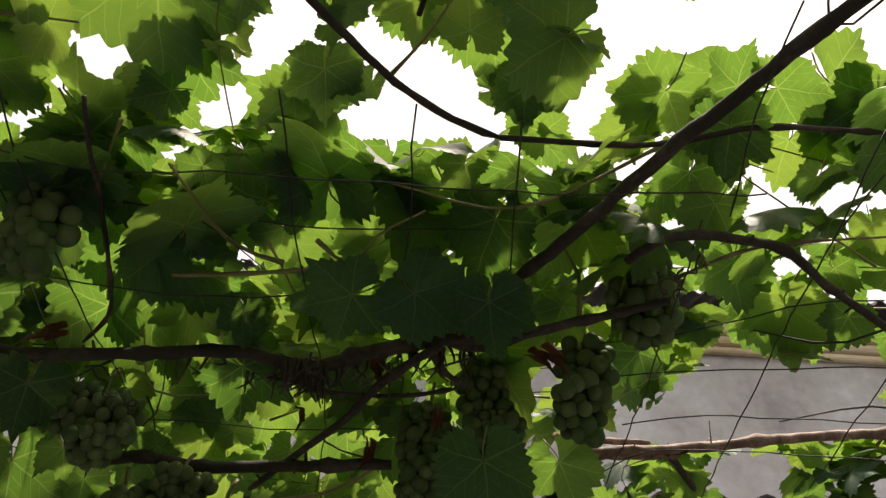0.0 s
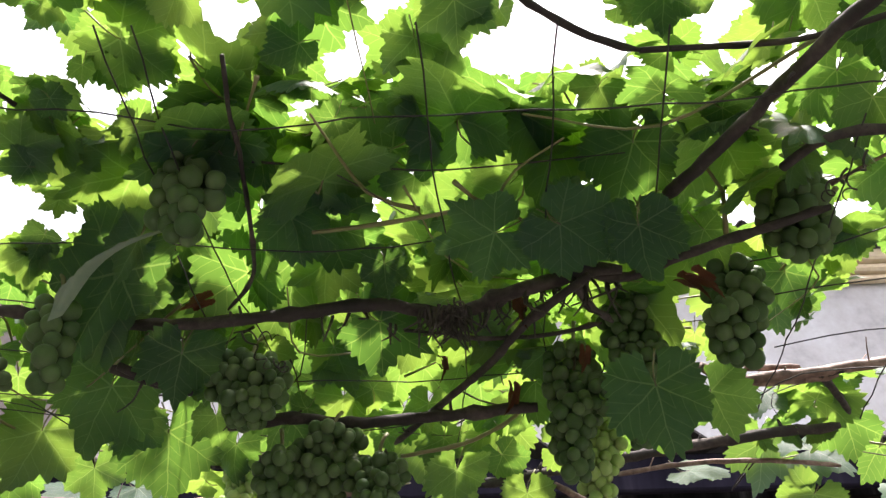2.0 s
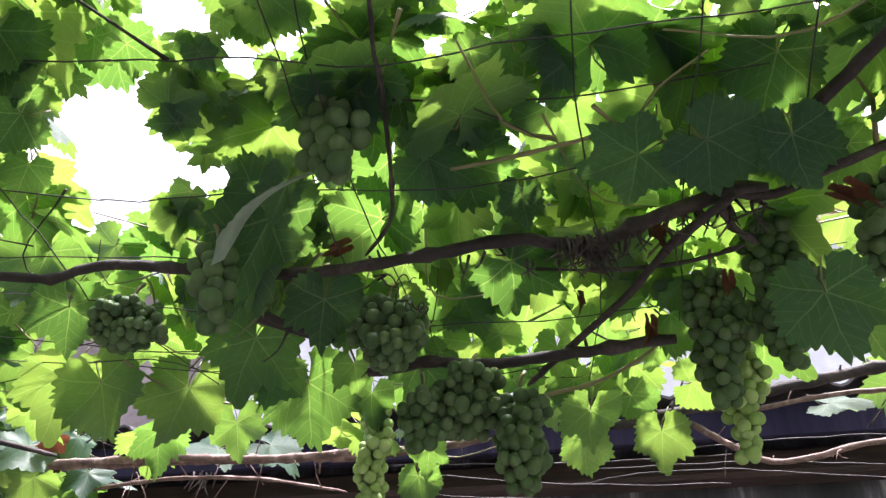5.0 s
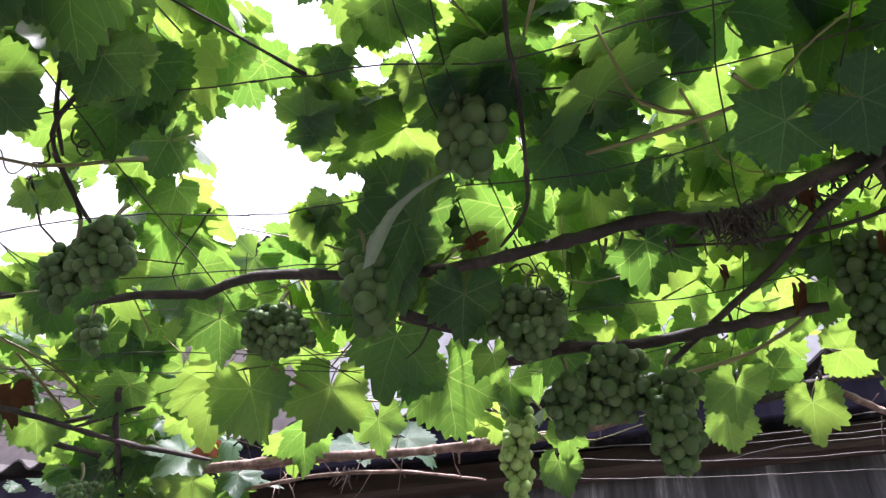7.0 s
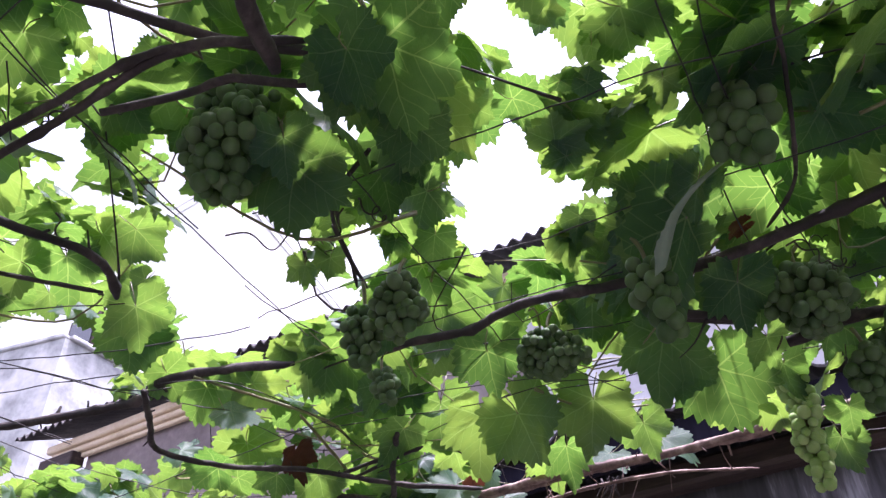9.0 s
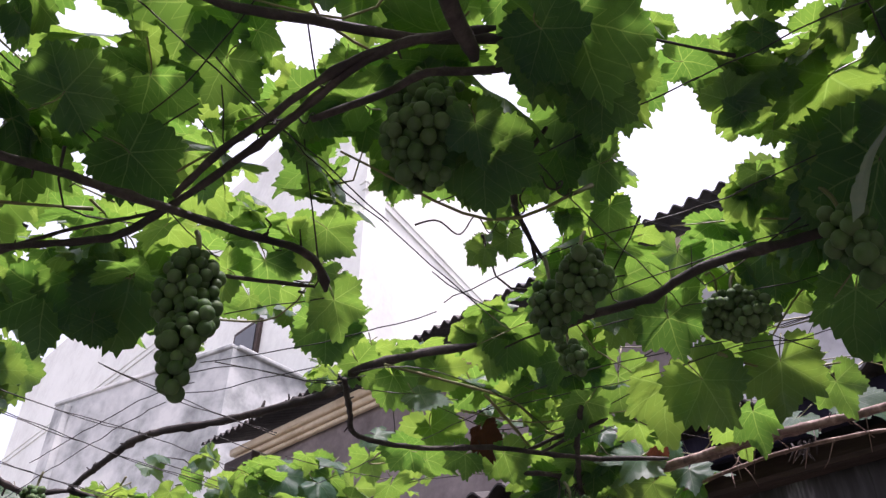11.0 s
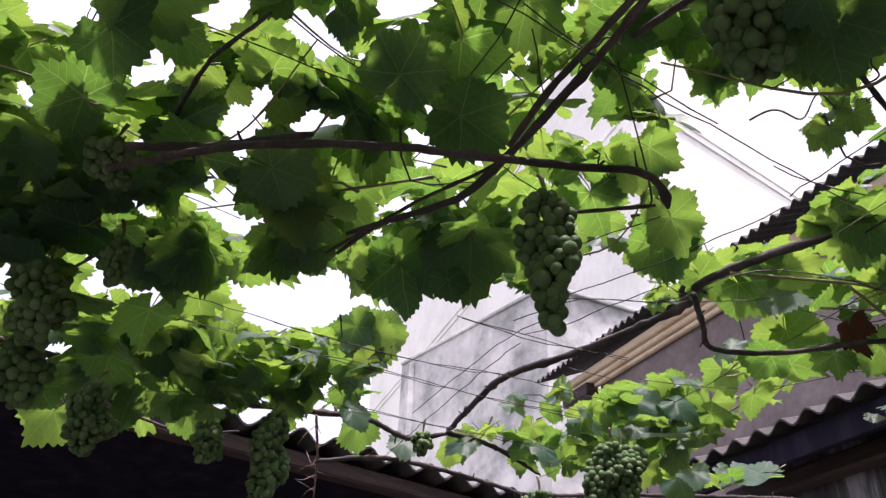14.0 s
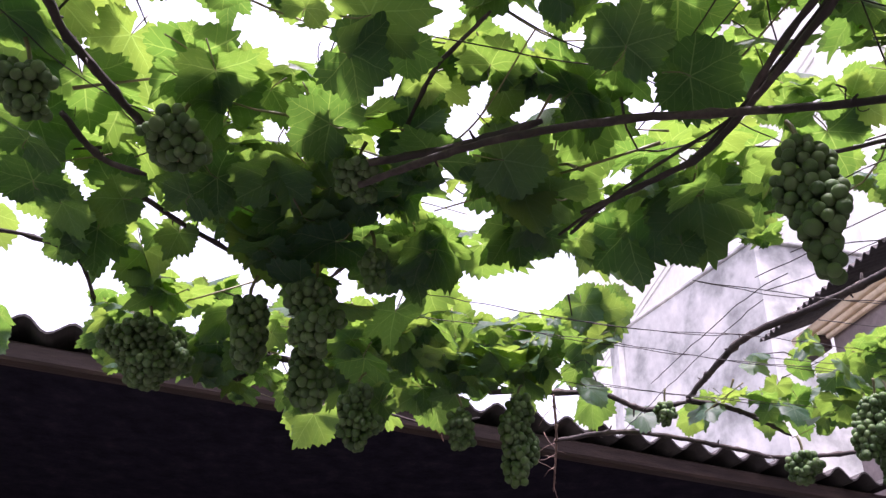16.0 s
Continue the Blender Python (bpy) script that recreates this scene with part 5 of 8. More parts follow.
def blade(rng, fold, droop, n=129, wide=1.0, crease=1.0):
    """Places, faces and flat places of one leaf blade, stalk at the origin, tip along +y, upper side +z."""
    edge = blade_edge(rng, n)
    waves, ph = rng.uniform(0.02, 0.075), rng.uniform(0, 6)
    bend, curl, cup = rng.uniform(-0.5, 0.5), rng.uniform(-0.35, 0.35), rng.uniform(-0.5, 0.5)
    ruck = [(rng.uniform(7, 13), rng.uniform(7, 13), rng.uniform(0, 6), rng.uniform(0, 6)) for _ in range(3)]
    co, flat = [], []

    def put(x, y):
        r2 = x * x + y * y
        a = math.atan2(x, y)
        z = -droop * r2 + fold * (abs(x) - 0.2) * math.sqrt(r2) + waves * math.sin(5 * a + ph) * r2 * 3 + bend * x * y
        z += 0.03 * math.cos(a * 6.3) * math.sqrt(r2) + curl * y * abs(y) + cup * x * abs(x)
        z += sum(0.011 * math.sin(p * x + f) * math.sin(q * y + g) for p, q, f, g in ruck)
        co.append((x * wide, y, z + (1 - wide) * crease * abs(x)))
        flat.append((x * 0.8 + 0.5, y * 0.8 + 0.5))

    put(0, 0)
    rings = []
    for s, every in ((0.3, 4), (0.6, 4), (0.84, 2), (1.0, 1)):
        ring = []
        for i in range(0, n, every):
            ring.append(len(co))
            near = edge[max(0, i - every):i + every + 1]
            x, y = (edge[i] if every == 1 else (sum(e[0] for e in near) / len(near), sum(e[1] for e in near) / len(near)))
            put(x * s, y * s)
        rings.append(ring)
    faces = [(0, b, a) for a, b in zip(rings[0], rings[0][1:])]
    for inner, outer in zip(rings, rings[1:]):
        k = (len(outer) - 1) // (len(inner) - 1)
        for j in range(len(inner) - 1):
            faces.append((inner[j], inner[j + 1], *outer[k * (j + 1):(k * j - 1 if k * j else None):-1]))
    return co, faces, flat


def stalk(rng, sides=5):
    """A thin leaf stalk that leaves the blade's base and bends up."""
    bm = bmesh.new()
    end = Vector((rng.uniform(-0.15, 0.15), -rng.uniform(0.25, 0.4), rng.uniform(0.02, 0.18)))
    add_tube(bm, spline([(0, 0.01, 0), (0, -0.12, -0.02), end], 0.08), lambda t: 0.0065 + 0.004 * t, sides)
    bm.verts.index_update()
    co, faces = [tuple(v.co) for v in bm.verts], [tuple(v.index for v in f.verts) for f in bm.faces]
    bm.free()
    return co, faces


def leaf_mesh(name, pieces, mats):
    """One mesh from blades and stalks: pieces of (places, faces, flat places or None, material)."""
    co, faces, which, uv = [], [], [], []
    for c, f, flat, m in pieces:
        base = len(co)
        co.extend(c)
        for face in f:
            faces.append([i + base for i in face])
            which.append(m)
            uv.extend([flat[i] if flat else (0.9, 0.9) for i in face])
    me = bpy.data.meshes.new(name)
    me.from_pydata(co, [], faces)
    for m in mats:
        me.materials.append(m)
    me.polygons.foreach_set("material_index", which)
    me.polygons.foreach_set("use_smooth", [True] * len(faces))
    layer = me.uv_layers.new(name="blade")
    layer.data.foreach_set("uv", np.array(uv, dtype=np.float32).ravel())
    me.update()
    return me


def rolled_blade(rng):
    """The pale underside of a leaf's margin, rolled over in a bent band that widens to a ragged end."""
    co, faces, flat = [], [], []
    n, across = 28, 6
    for i in range(n + 1):
        u = i / n
        mid = Vector((0.16 * math.sin(3.0 * u) - 0.1 * u, -0.5 + 1.1 * u, 0.05 * math.sin(5 * u)))
        wide = (0.01 + 0.05 * u ** 1.3) * (1 - max(0.0, u - 0.82) * 4.5) + 0.004
        for k in range(across + 1):
            v = k / across
            ragged = rng.uniform(0.8, 1.25) if k == across else 1.0
            co.append((mid.x + (v - 0.3) * wide * 2 * ragged, mid.y + 0.12 * v * u + rng.uniform(-0.004, 0.004), mid.z + wide * 0.9 * math.sin(v * 2.4) + 0.02 * math.sin(9 * u + 2 * v)))
            flat.append((0.5 + u * 0.4, 0.55 + v * 0.12))
    for i in range(n):
        for k in range(across):
            p = i * (across + 1) + k
            faces.append((p, p + 1, p + across + 2, p + across + 1))
    return co, faces, flat


LEAF_RNG = random.Random(77)
SHAPES = [(0.12, 0.25), (0.35, 0.3), (-0.15, 0.35), (0.2, 0.6), (0.5, 0.15), (0.05, 0.15), (0.28, 0.45), (-0.05, 0.5), (0.7, 0.2), (0.4, 0.7), (-0.3, 0.2), (0.15, 0.8), (0.6, 0.5), (0.0, 0.3), (0.9, 0.3), (0.25, 0.1)]
BLADES = [blade(LEAF_RNG, f, d) for f, d in SHAPES]
BLADE_EDGES = [np.array(b[0][-129:]) for b in BLADES]
STALKS = [stalk(LEAF_RNG) for _ in SHAPES]
LEAF_MESHES = [leaf_mesh("leaf", [(*b, 0), (*s, None, 1)], [LEAF, STALK]) for b, s in zip(BLADES, STALKS)]
BARE_MESHES = [leaf_mesh("leaf", [(*b, 0)], [LEAF]) for b in BLADES]
CURLED = leaf_mesh("leaf", [(*blade(random.Random(5), 0.5, 0.35, 129, 0.62), 0), (*STALKS[0], None, 1)], [LEAF, STALK])
ROLLED = leaf_mesh("leaf", [(*rolled_blade(random.Random(6)), 0)], [SHEEN_FOLD])
DRIED = leaf_mesh("leaf", [(*blade(random.Random(9), 1.3, 1.6, 129, 0.5, 1.3), 0)], [DRY])


def leaf_turn(tip, face):
    """The turn that lays a leaf's tip along tip and its upper side to face."""
    n = Vector(face).normalized()
    y = Vector(tip) - n * n.dot(Vector(tip))
    y.normalize()
    return Matrix((y.cross(n), y, n)).transposed().to_4x4()


def leaf(x, y, z, size, tip, face, shape=None):
    """One large leaf of the vine: its middle, its length, where its tip and its upper side point."""
    k = len(VINE.children)
    ob = new("leaf", LEAF_MESHES[k % 16] if shape is None else shape)
    ob.parent = VINE
    m = leaf_turn(tip, face)
    m = Matrix.Translation(Vector((x, y, z)) - m.to_3x3() @ Vector((0, 0.12 * size, 0))) @ m @ Matrix.Scale(size * 0.92, 4)
    ob.matrix_local = Matrix.Translation(-VINE.location) @ m
    if shape is None:
        stem = np.array(STALKS[k % 16][0])
        if blocks((np.c_[stem, np.ones(len(stem))] @ np.array(m).T)[:, :3]) > 0.02:
            ob.data = BARE_MESHES[k % 16]
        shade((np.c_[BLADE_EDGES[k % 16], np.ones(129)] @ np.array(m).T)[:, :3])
    return ob


# Close stacks: hidden upper near-copies are added to darken the lowest leaf.
leaf(-0.509, 0.505, 2.095, 0.106, (-0.84, 0.32, -0.43), (-0.15, 0.40, 0.91))
leaf(-0.454, 0.547, 2.085, 0.131, (-0.97, -0.12, -0.20), (-0.28, 0.25, 0.93))
leaf(-0.366, 0.534, 2.165, 0.101, (0.18, 0.58, -0.80), (0.31, 0.18, 0.93))
leaf(-0.611, 0.472, 2.165, 0.109, (-0.71, 0.25, -0.66), (-0.45, -0.04, 0.89))
leaf(-0.396, 0.426, 2.125, 0.102, (0.61, 0.56, -0.56), (-0.12, 0.14, 0.98))
leaf(-0.334, 0.532, 2.165, 0.135, (0.21, 0.75, -0.63), (0.37, 0.40, 0.84))
leaf(-0.254, 0.447, 2.125, 0.090, (0.65, 0.67, -0.35), (-0.14, 0.13, 0.98))
leaf(-0.354, 0.512, 2.105, 0.118, (0.40, 0.37, -0.84), (0.16, 0.33, 0.93))
leaf(-0.333, 0.570, 2.115, 0.122, (-0.27, 0.66, -0.70), (-0.19, 0.47, 0.86))
leaf(-0.222, 0.573, 2.115, 0.118, (-0.15, 0.64, -0.75), (-0.28, 0.44, 0.85))
leaf(-0.058, 0.554, 2.145, 0.100, (0.01, 0.76, -0.66), (-0.17, 0.29, 0.94))
leaf(-0.010, 0.567, 2.135, 0.143, (-0.40, 0.54, -0.74), (-0.10, 0.25, 0.96))
leaf(0.047, 0.555, 2.075, 0.108, (-0.32, 0.56, -0.76), (0.30, 0.30, 0.91))
leaf(0.123, 0.568, 2.095, 0.128, (-0.24, 0.65, -0.73), (-0.30, 0.21, 0.93))
leaf(-0.068, 0.626, 2.165, 0.092, (0.11, 0.63, -0.77), (-0.15, 0.28, 0.95))
leaf(-0.015, 0.560, 1.990, 0.094, (0.83, 0.41, -0.38), (0.23, 0.62, 0.75))
leaf(-0.015, 0.587, 2.015, 0.092, (0.79, 0.45, -0.42), (-0.28, 0.71, 0.65))
leaf(-0.012, 0.614, 2.040, 0.097, (0.77, 0.46, -0.44), (0.66, 0.42, 0.62))
leaf(0.044, 0.562, 1.980, 0.084, (0.11, 0.63, -0.77), (-0.10, 0.79, 0.60))
leaf(0.052, 0.586, 2.005, 0.082, (-0.03, 0.62, -0.78), (0.31, 0.50, 0.81))
leaf(0.056, 0.616, 2.030, 0.087, (0.06, 0.63, -0.78), (0.18, 0.62, 0.76))
leaf(-0.093, 0.574, 2.000, 0.096, (-0.95, 0.10, -0.28), (0.06, 0.86, 0.51))
leaf(-0.214, 0.669, 2.085, 0.126, (-0.23, 0.58, -0.78), (0.16, -0.05, 0.99))
leaf(-0.274, 0.697, 2.065, 0.099, (-0.06, 0.62, -0.78), (-0.13, 0.78, 0.61))
leaf(-0.193, 0.626, 2.010, 0.060, (-0.06, 0.62, -0.78), (-0.51, 0.77, 0.38))
leaf(-0.200, 0.651, 2.035, 0.058, (-0.08, 0.61, -0.78), (-0.37, 0.64, 0.67))
leaf(-0.202, 0.684, 2.060, 0.061, (-0.21, 0.59, -0.78), (0.01, 0.68, 0.74))
leaf(-0.321, 0.717, 2.085, 0.110, (-0.06, 0.62, -0.78), (-0.31, 0.39, 0.87))
leaf(-0.333, 0.640, 2.095, 0.111, (-0.06, 0.62, -0.78), (0.01, 0.39, 0.92))
leaf(-0.154, 0.595, 2.095, 0.091, (0.59, 0.55, -0.59), (-0.00, 0.47, 0.88))
leaf(-0.444, 0.582, 1.970, 0.177, (-0.50, 0.42, -0.75), (-0.38, 0.42, 0.82), CURLED)
leaf(-0.464, 0.623, 1.995, 0.167, (-0.47, 0.62, -0.63), (-0.58, 0.30, 0.76), CURLED)
leaf(-0.492, 0.655, 2.020, 0.166, (-0.54, 0.49, -0.68), (-0.13, 0.76, 0.64), CURLED)
leaf(-0.508, 0.682, 2.050, 0.189, (-0.49, 0.62, -0.62), (0.07, 0.73, 0.68), CURLED)
leaf(-0.518, 0.724, 2.080, 0.207, (-0.69, 0.35, -0.64), (-0.27, 0.89, 0.36), CURLED)
leaf(-0.422, 0.538, 1.955, 0.114, (-0.85, 0.25, -0.46), (0.47, -0.67, -0.57), ROLLED)
leaf(-0.464, 0.620, 2.005, 0.193, (-0.27, 0.58, -0.77), (-0.14, 0.59, 0.80), CURLED)
leaf(-0.475, 0.648, 2.030, 0.171, (-0.40, 0.60, -0.69), (-0.57, 0.66, 0.48), CURLED)
leaf(-0.501, 0.686, 2.055, 0.182, (-0.29, 0.64, -0.72), (-0.45, 0.82, 0.36), CURLED)
leaf(-0.513, 0.747, 2.085, 0.195, (-0.35, 0.49, -0.80), (-0.55, 0.70, 0.45), CURLED)
leaf(-0.548, 0.761, 2.115, 0.202, (-0.75, 0.19, -0.63), (0.05, 0.66, 0.75), CURLED)
leaf(-0.540, 0.755, 2.085, 0.200, (-0.79, 0.23, -0.57), (-0.48, 0.71, 0.51), CURLED)
leaf(-0.561, 0.759, 2.110, 0.207, (-0.63, 0.43, -0.65), (-0.22, 0.92, 0.32), CURLED)
leaf(-0.591, 0.796, 2.135, 0.175, (-0.69, -0.08, -0.72), (-0.52, 0.70, 0.49), CURLED)
leaf(-0.609, 0.833, 2.165, 0.203, (-0.28, 0.72, -0.64), (-0.64, 0.34, 0.69), CURLED)
leaf(-0.640, 0.864, 2.195, 0.238, (-0.57, 0.46, -0.68), (-0.49, 0.81, 0.33), CURLED)
leaf(-0.409, 0.546, 1.990, 0.081, (-0.55, 0.47, -0.69), (-0.58, 0.52, 0.63), CURLED)
leaf(-0.426, 0.572, 2.015, 0.080, (-0.45, 0.52, -0.73), (-0.42, 0.53, 0.74), CURLED)
leaf(-0.447, 0.602, 2.040, 0.084, (-0.54, 0.48, -0.69), (0.11, 0.63, 0.77), CURLED)
leaf(-0.435, 0.732, 1.980, 0.109, (-0.23, 0.59, -0.78), (-0.49, 0.46, 0.74))
leaf(-0.560, 0.814, 1.990, 0.138, (-0.48, 0.51, -0.72), (-0.40, 0.49, 0.78))
leaf(-0.523, 0.925, 1.980, 0.147, (0.02, 0.63, -0.78), (-0.06, 0.84, 0.54))
leaf(-0.559, 0.886, 1.990, 0.100, (-0.40, 0.54, -0.74), (-0.08, 0.58, 0.81))
leaf(-0.446, 0.881, 1.990, 0.080, (0.11, 0.63, -0.77), (-0.37, 0.17, 0.91))
leaf(-0.295, 0.905, 2.105, 0.121, (-0.06, 0.62, -0.78), (-0.12, 0.42, 0.90))
leaf(-0.235, 0.986, 2.125, 0.168, (-0.23, 0.59, -0.78), (-0.15, 0.34, 0.93))
leaf(-0.132, 1.060, 2.125, 0.159, (0.11, 0.63, -0.77), (-0.26, 0.55, 0.79))
leaf(-0.092, 0.941, 2.125, 0.100, (-0.06, 0.62, -0.78), (0.27, 0.49, 0.83))
leaf(-0.367, 1.038, 2.125, 0.128, (0.44, 0.60, -0.67), (-0.38, 0.61, 0.70))
leaf(-0.380, 0.974, 2.145, 0.115, (-0.40, 0.54, -0.74), (-0.26, 0.48, 0.84))
leaf(0.041, 0.593, 1.840, 0.094, (0.15, 0.63, -0.76), (0.02, 0.83, 0.56))
leaf(0.151, 0.861, 1.980, 0.102, (0.44, 0.60, -0.67), (0.25, 0.70, 0.66))
leaf(0.241, 0.783, 2.085, 0.102, (0.27, 0.59, -0.76), (0.22, 0.92, 0.32))
leaf(0.244, 0.851, 2.110, 0.101, (-0.04, 0.40, -0.92), (0.71, 0.50, 0.50))
leaf(0.265, 0.869, 2.135, 0.102, (-0.27, 0.52, -0.81), (0.02, 0.88, 0.47))
leaf(-0.163, 1.029, 1.970, 0.108, (-0.06, 0.62, -0.78), (-0.31, 0.47, 0.83))
leaf(-0.071, 1.088, 1.960, 0.092, (-0.06, 0.62, -0.78), (0.04, 0.76, 0.65))
leaf(-0.179, 1.149, 1.980, 0.085, (-0.06, 0.62, -0.78), (-0.18, 0.84, 0.51))
leaf(0.335, 1.194, 1.990, 0.106, (-0.48, 0.51, -0.72), (0.34, 0.65, 0.67))
leaf(0.164, 1.096, 2.000, 0.092, (0.59, 0.55, -0.59), (-0.17, -0.77, 0.61))
leaf(0.267, 1.034, 2.075, 0.092, (0.28, 0.62, -0.73), (-0.26, -0.77, 0.59))
leaf(0.367, 1.177, 2.065, 0.141, (0.83, 0.41, -0.38), (-0.28, -0.74, 0.61))
leaf(-0.677, 1.031, 1.990, 0.097, (-0.06, 0.62, -0.78), (-0.45, 0.76, 0.47))
leaf(-0.718, 0.940, 2.000, 0.137, (-0.40, 0.54, -0.74), (-0.34, 0.82, 0.46))
leaf(-0.759, 0.915, 2.075, 0.132, (-0.06, 0.62, -0.78), (-0.43, 0.29, 0.86))
leaf(-0.452, 0.968, 1.990, 0.078, (-0.40, 0.54, -0.74), (-0.75, 0.40, 0.52))
leaf(0.238, 0.530, 2.125, 0.097, (0.12, 0.69, -0.72), (-0.28, 0.32, 0.91))
leaf(0.244, 0.563, 2.145, 0.092, (0.19, 0.52, -0.83), (-0.01, -0.05, 1.00))
leaf(0.176, 0.477, 2.145, 0.068, (0.22, 0.58, -0.78), (-0.20, 0.09, 0.98))
leaf(-0.230, 0.330, 2.105, 0.144, (0.19, 0.62, -0.76), (-0.48, 0.34, 0.80))
leaf(-0.145, 0.468, 2.145, 0.081, (0.18, 0.55, -0.81), (-0.27, 0.42, 0.87))
leaf(-0.123, 0.461, 2.165, 0.077, (0.04, 0.74, -0.67), (-0.06, 0.42, 0.90))
leaf(0.049, 0.384, 2.165, 0.128, (0.75, 0.39, -0.53), (-0.02, -0.04, 1.00))
leaf(-0.037, 0.390, 2.195, 0.073, (0.43, 0.66, -0.62), (0.18, 0.13, 0.98))
leaf(0.193, 0.447, 2.145, 0.103, (-0.18, 0.43, -0.89), (-0.14, 0.17, 0.97))
leaf(0.377, 0.460, 2.185, 0.124, (0.33, 0.43, -0.84), (0.71, 0.03, 0.70))
leaf(0.297, 0.414, 2.125, 0.081, (0.99, -0.10, -0.13), (0.44, 0.33, 0.84))
leaf(0.234, 0.422, 2.065, 0.084, (-0.05, 0.67, -0.74), (0.29, 0.40, 0.87))
leaf(0.242, 0.440, 2.090, 0.082, (-0.14, 0.66, -0.74), (0.66, 0.23, 0.71))
leaf(0.254, 0.460, 2.115, 0.086, (0.09, 0.67, -0.74), (0.11, 0.57, 0.82))
leaf(0.064, 0.402, 2.085, 0.066, (0.04, 0.67, -0.74), (-0.05, 0.21, 0.98))
leaf(0.066, 0.417, 2.110, 0.064, (-0.09, 0.67, -0.74), (0.03, 0.63, 0.78))
leaf(0.067, 0.435, 2.135, 0.067, (0.19, 0.66, -0.73), (-0.04, 0.79, 0.61))
leaf(0.340, 0.516, 2.165, 0.098, (0.04, 0.67, -0.74), (-0.06, 0.15, 0.99))
leaf(0.421, 0.518, 2.165, 0.104, (0.55, 0.05, -0.83), (0.49, -0.05, 0.87))
leaf(0.390, 0.490, 2.165, 0.102, (0.32, 0.72, -0.61), (0.04, 0.30, 0.95))
leaf(0.404, 0.460, 2.165, 0.104, (0.04, 0.67, -0.74), (0.16, 0.29, 0.94))
leaf(0.225, 0.582, 2.145, 0.062, (-0.18, 0.71, -0.68), (0.17, 0.33, 0.93))
leaf(0.388, 0.697, 2.095, 0.120, (0.08, 0.77, -0.63), (0.58, 0.04, 0.81))
leaf(0.387, 0.721, 2.120, 0.120, (0.16, 0.86, -0.48), (0.37, 0.41, 0.83))
leaf(0.399, 0.765, 2.145, 0.118, (0.32, 0.55, -0.77), (0.28, 0.55, 0.79))
leaf(0.448, 0.701, 2.095, 0.063, (-0.57, 0.53, -0.63), (0.18, 0.16, 0.97))
leaf(0.476, 0.725, 2.120, 0.068, (-0.23, 0.65, -0.72), (0.81, -0.17, 0.57))
leaf(0.492, 0.752, 2.145, 0.065, (-0.09, 0.78, -0.62), (-0.51, 0.71, 0.48))
leaf(0.247, 0.729, 2.095, 0.088, (0.39, 0.71, -0.58), (0.42, 0.35, 0.84))
leaf(0.109, 0.414, 2.165, 0.066, (0.24, 0.62, -0.75), (0.23, 0.30, 0.93))
leaf(0.046, 0.443, 2.185, 0.049, (0.32, 0.21, -0.92), (0.14, -0.11, 0.98))
leaf(-0.122, 0.490, 2.195, 0.063, (-0.01, 0.85, -0.53), (-0.12, 0.56, 0.82))
leaf(0.323, 0.658, 2.125, 0.098, (0.04, 0.67, -0.74), (0.06, 0.69, 0.72))
leaf(0.452, 0.645, 2.145, 0.106, (0.40, 0.72, -0.57), (0.24, 0.42, 0.87))
leaf(0.533, 1.011, 2.065, 0.097, (-0.61, 0.53, -0.59), (-0.37, -0.70, 0.61))
leaf(0.579, 0.990, 2.065, 0.097, (0.67, 0.50, -0.55), (-0.40, -0.68, 0.61))
leaf(0.322, 1.042, 2.105, 0.038, (0.63, 0.41, -0.66), (0.24, 0.21, 0.95))
leaf(-0.627, 0.334, 2.085, 0.075, (0.20, 0.42, -0.88), (-0.50, -0.09, 0.86))
leaf(-0.641, 0.308, 2.110, 0.091, (-0.29, -0.01, -0.96), (0.15, 0.35, 0.92))
leaf(-0.669, 0.410, 2.135, 0.100, (-0.09, 0.63, -0.77), (-0.73, 0.25, 0.63))
leaf(-0.639, 0.384, 2.065, 0.117, (-0.21, 0.56, -0.80), (-0.32, -0.16, 0.93))
leaf(-0.645, 0.396, 2.090, 0.114, (-0.15, 0.73, -0.67), (-0.59, 0.43, 0.68))
leaf(-0.663, 0.421, 2.115, 0.128, (-0.03, 0.61, -0.79), (-0.64, 0.44, 0.64))
leaf(-0.695, 0.454, 2.145, 0.116, (-0.08, 0.59, -0.80), (-0.69, 0.40, 0.60))
leaf(-0.709, 0.478, 2.175, 0.113, (0.02, 0.59, -0.81), (-0.66, 0.28, 0.69))
leaf(-0.609, 0.398, 2.105, 0.120, (0.41, 0.66, -0.62), (-0.11, 0.28, 0.95))
leaf(-0.727, 0.470, 2.125, 0.136, (0.44, 0.50, -0.75), (-0.61, 0.27, 0.74))
leaf(-0.442, 0.453, 2.185, 0.099, (0.36, 0.77, -0.53), (-0.26, 0.21, 0.94))
leaf(-0.801, 0.645, 2.115, 0.115, (-0.00, 0.61, -0.79), (-0.27, 0.21, 0.94))
leaf(-0.669, 0.734, 2.105, 0.106, (0.44, 0.77, -0.47), (0.07, 0.31, 0.95))
leaf(-0.757, 0.663, 2.095, 0.100, (0.22, 0.78, -0.59), (0.29, -0.09, 0.95))
leaf(-0.596, 0.454, 2.145, 0.070, (0.66, 0.56, -0.50), (-0.13, 0.72, 0.68))
leaf(-0.397, 0.434, 2.145, 0.073, (-0.09, 0.66, -0.74), (-0.57, 0.37, 0.73))
leaf(-0.757, 0.721, 2.000, 0.111, (-0.17, 0.57, -0.81), (-0.49, 0.62, 0.61))
leaf(-0.879, 0.888, 2.000, 0.148, (-0.41, 0.46, -0.79), (-0.41, 0.50, 0.77))
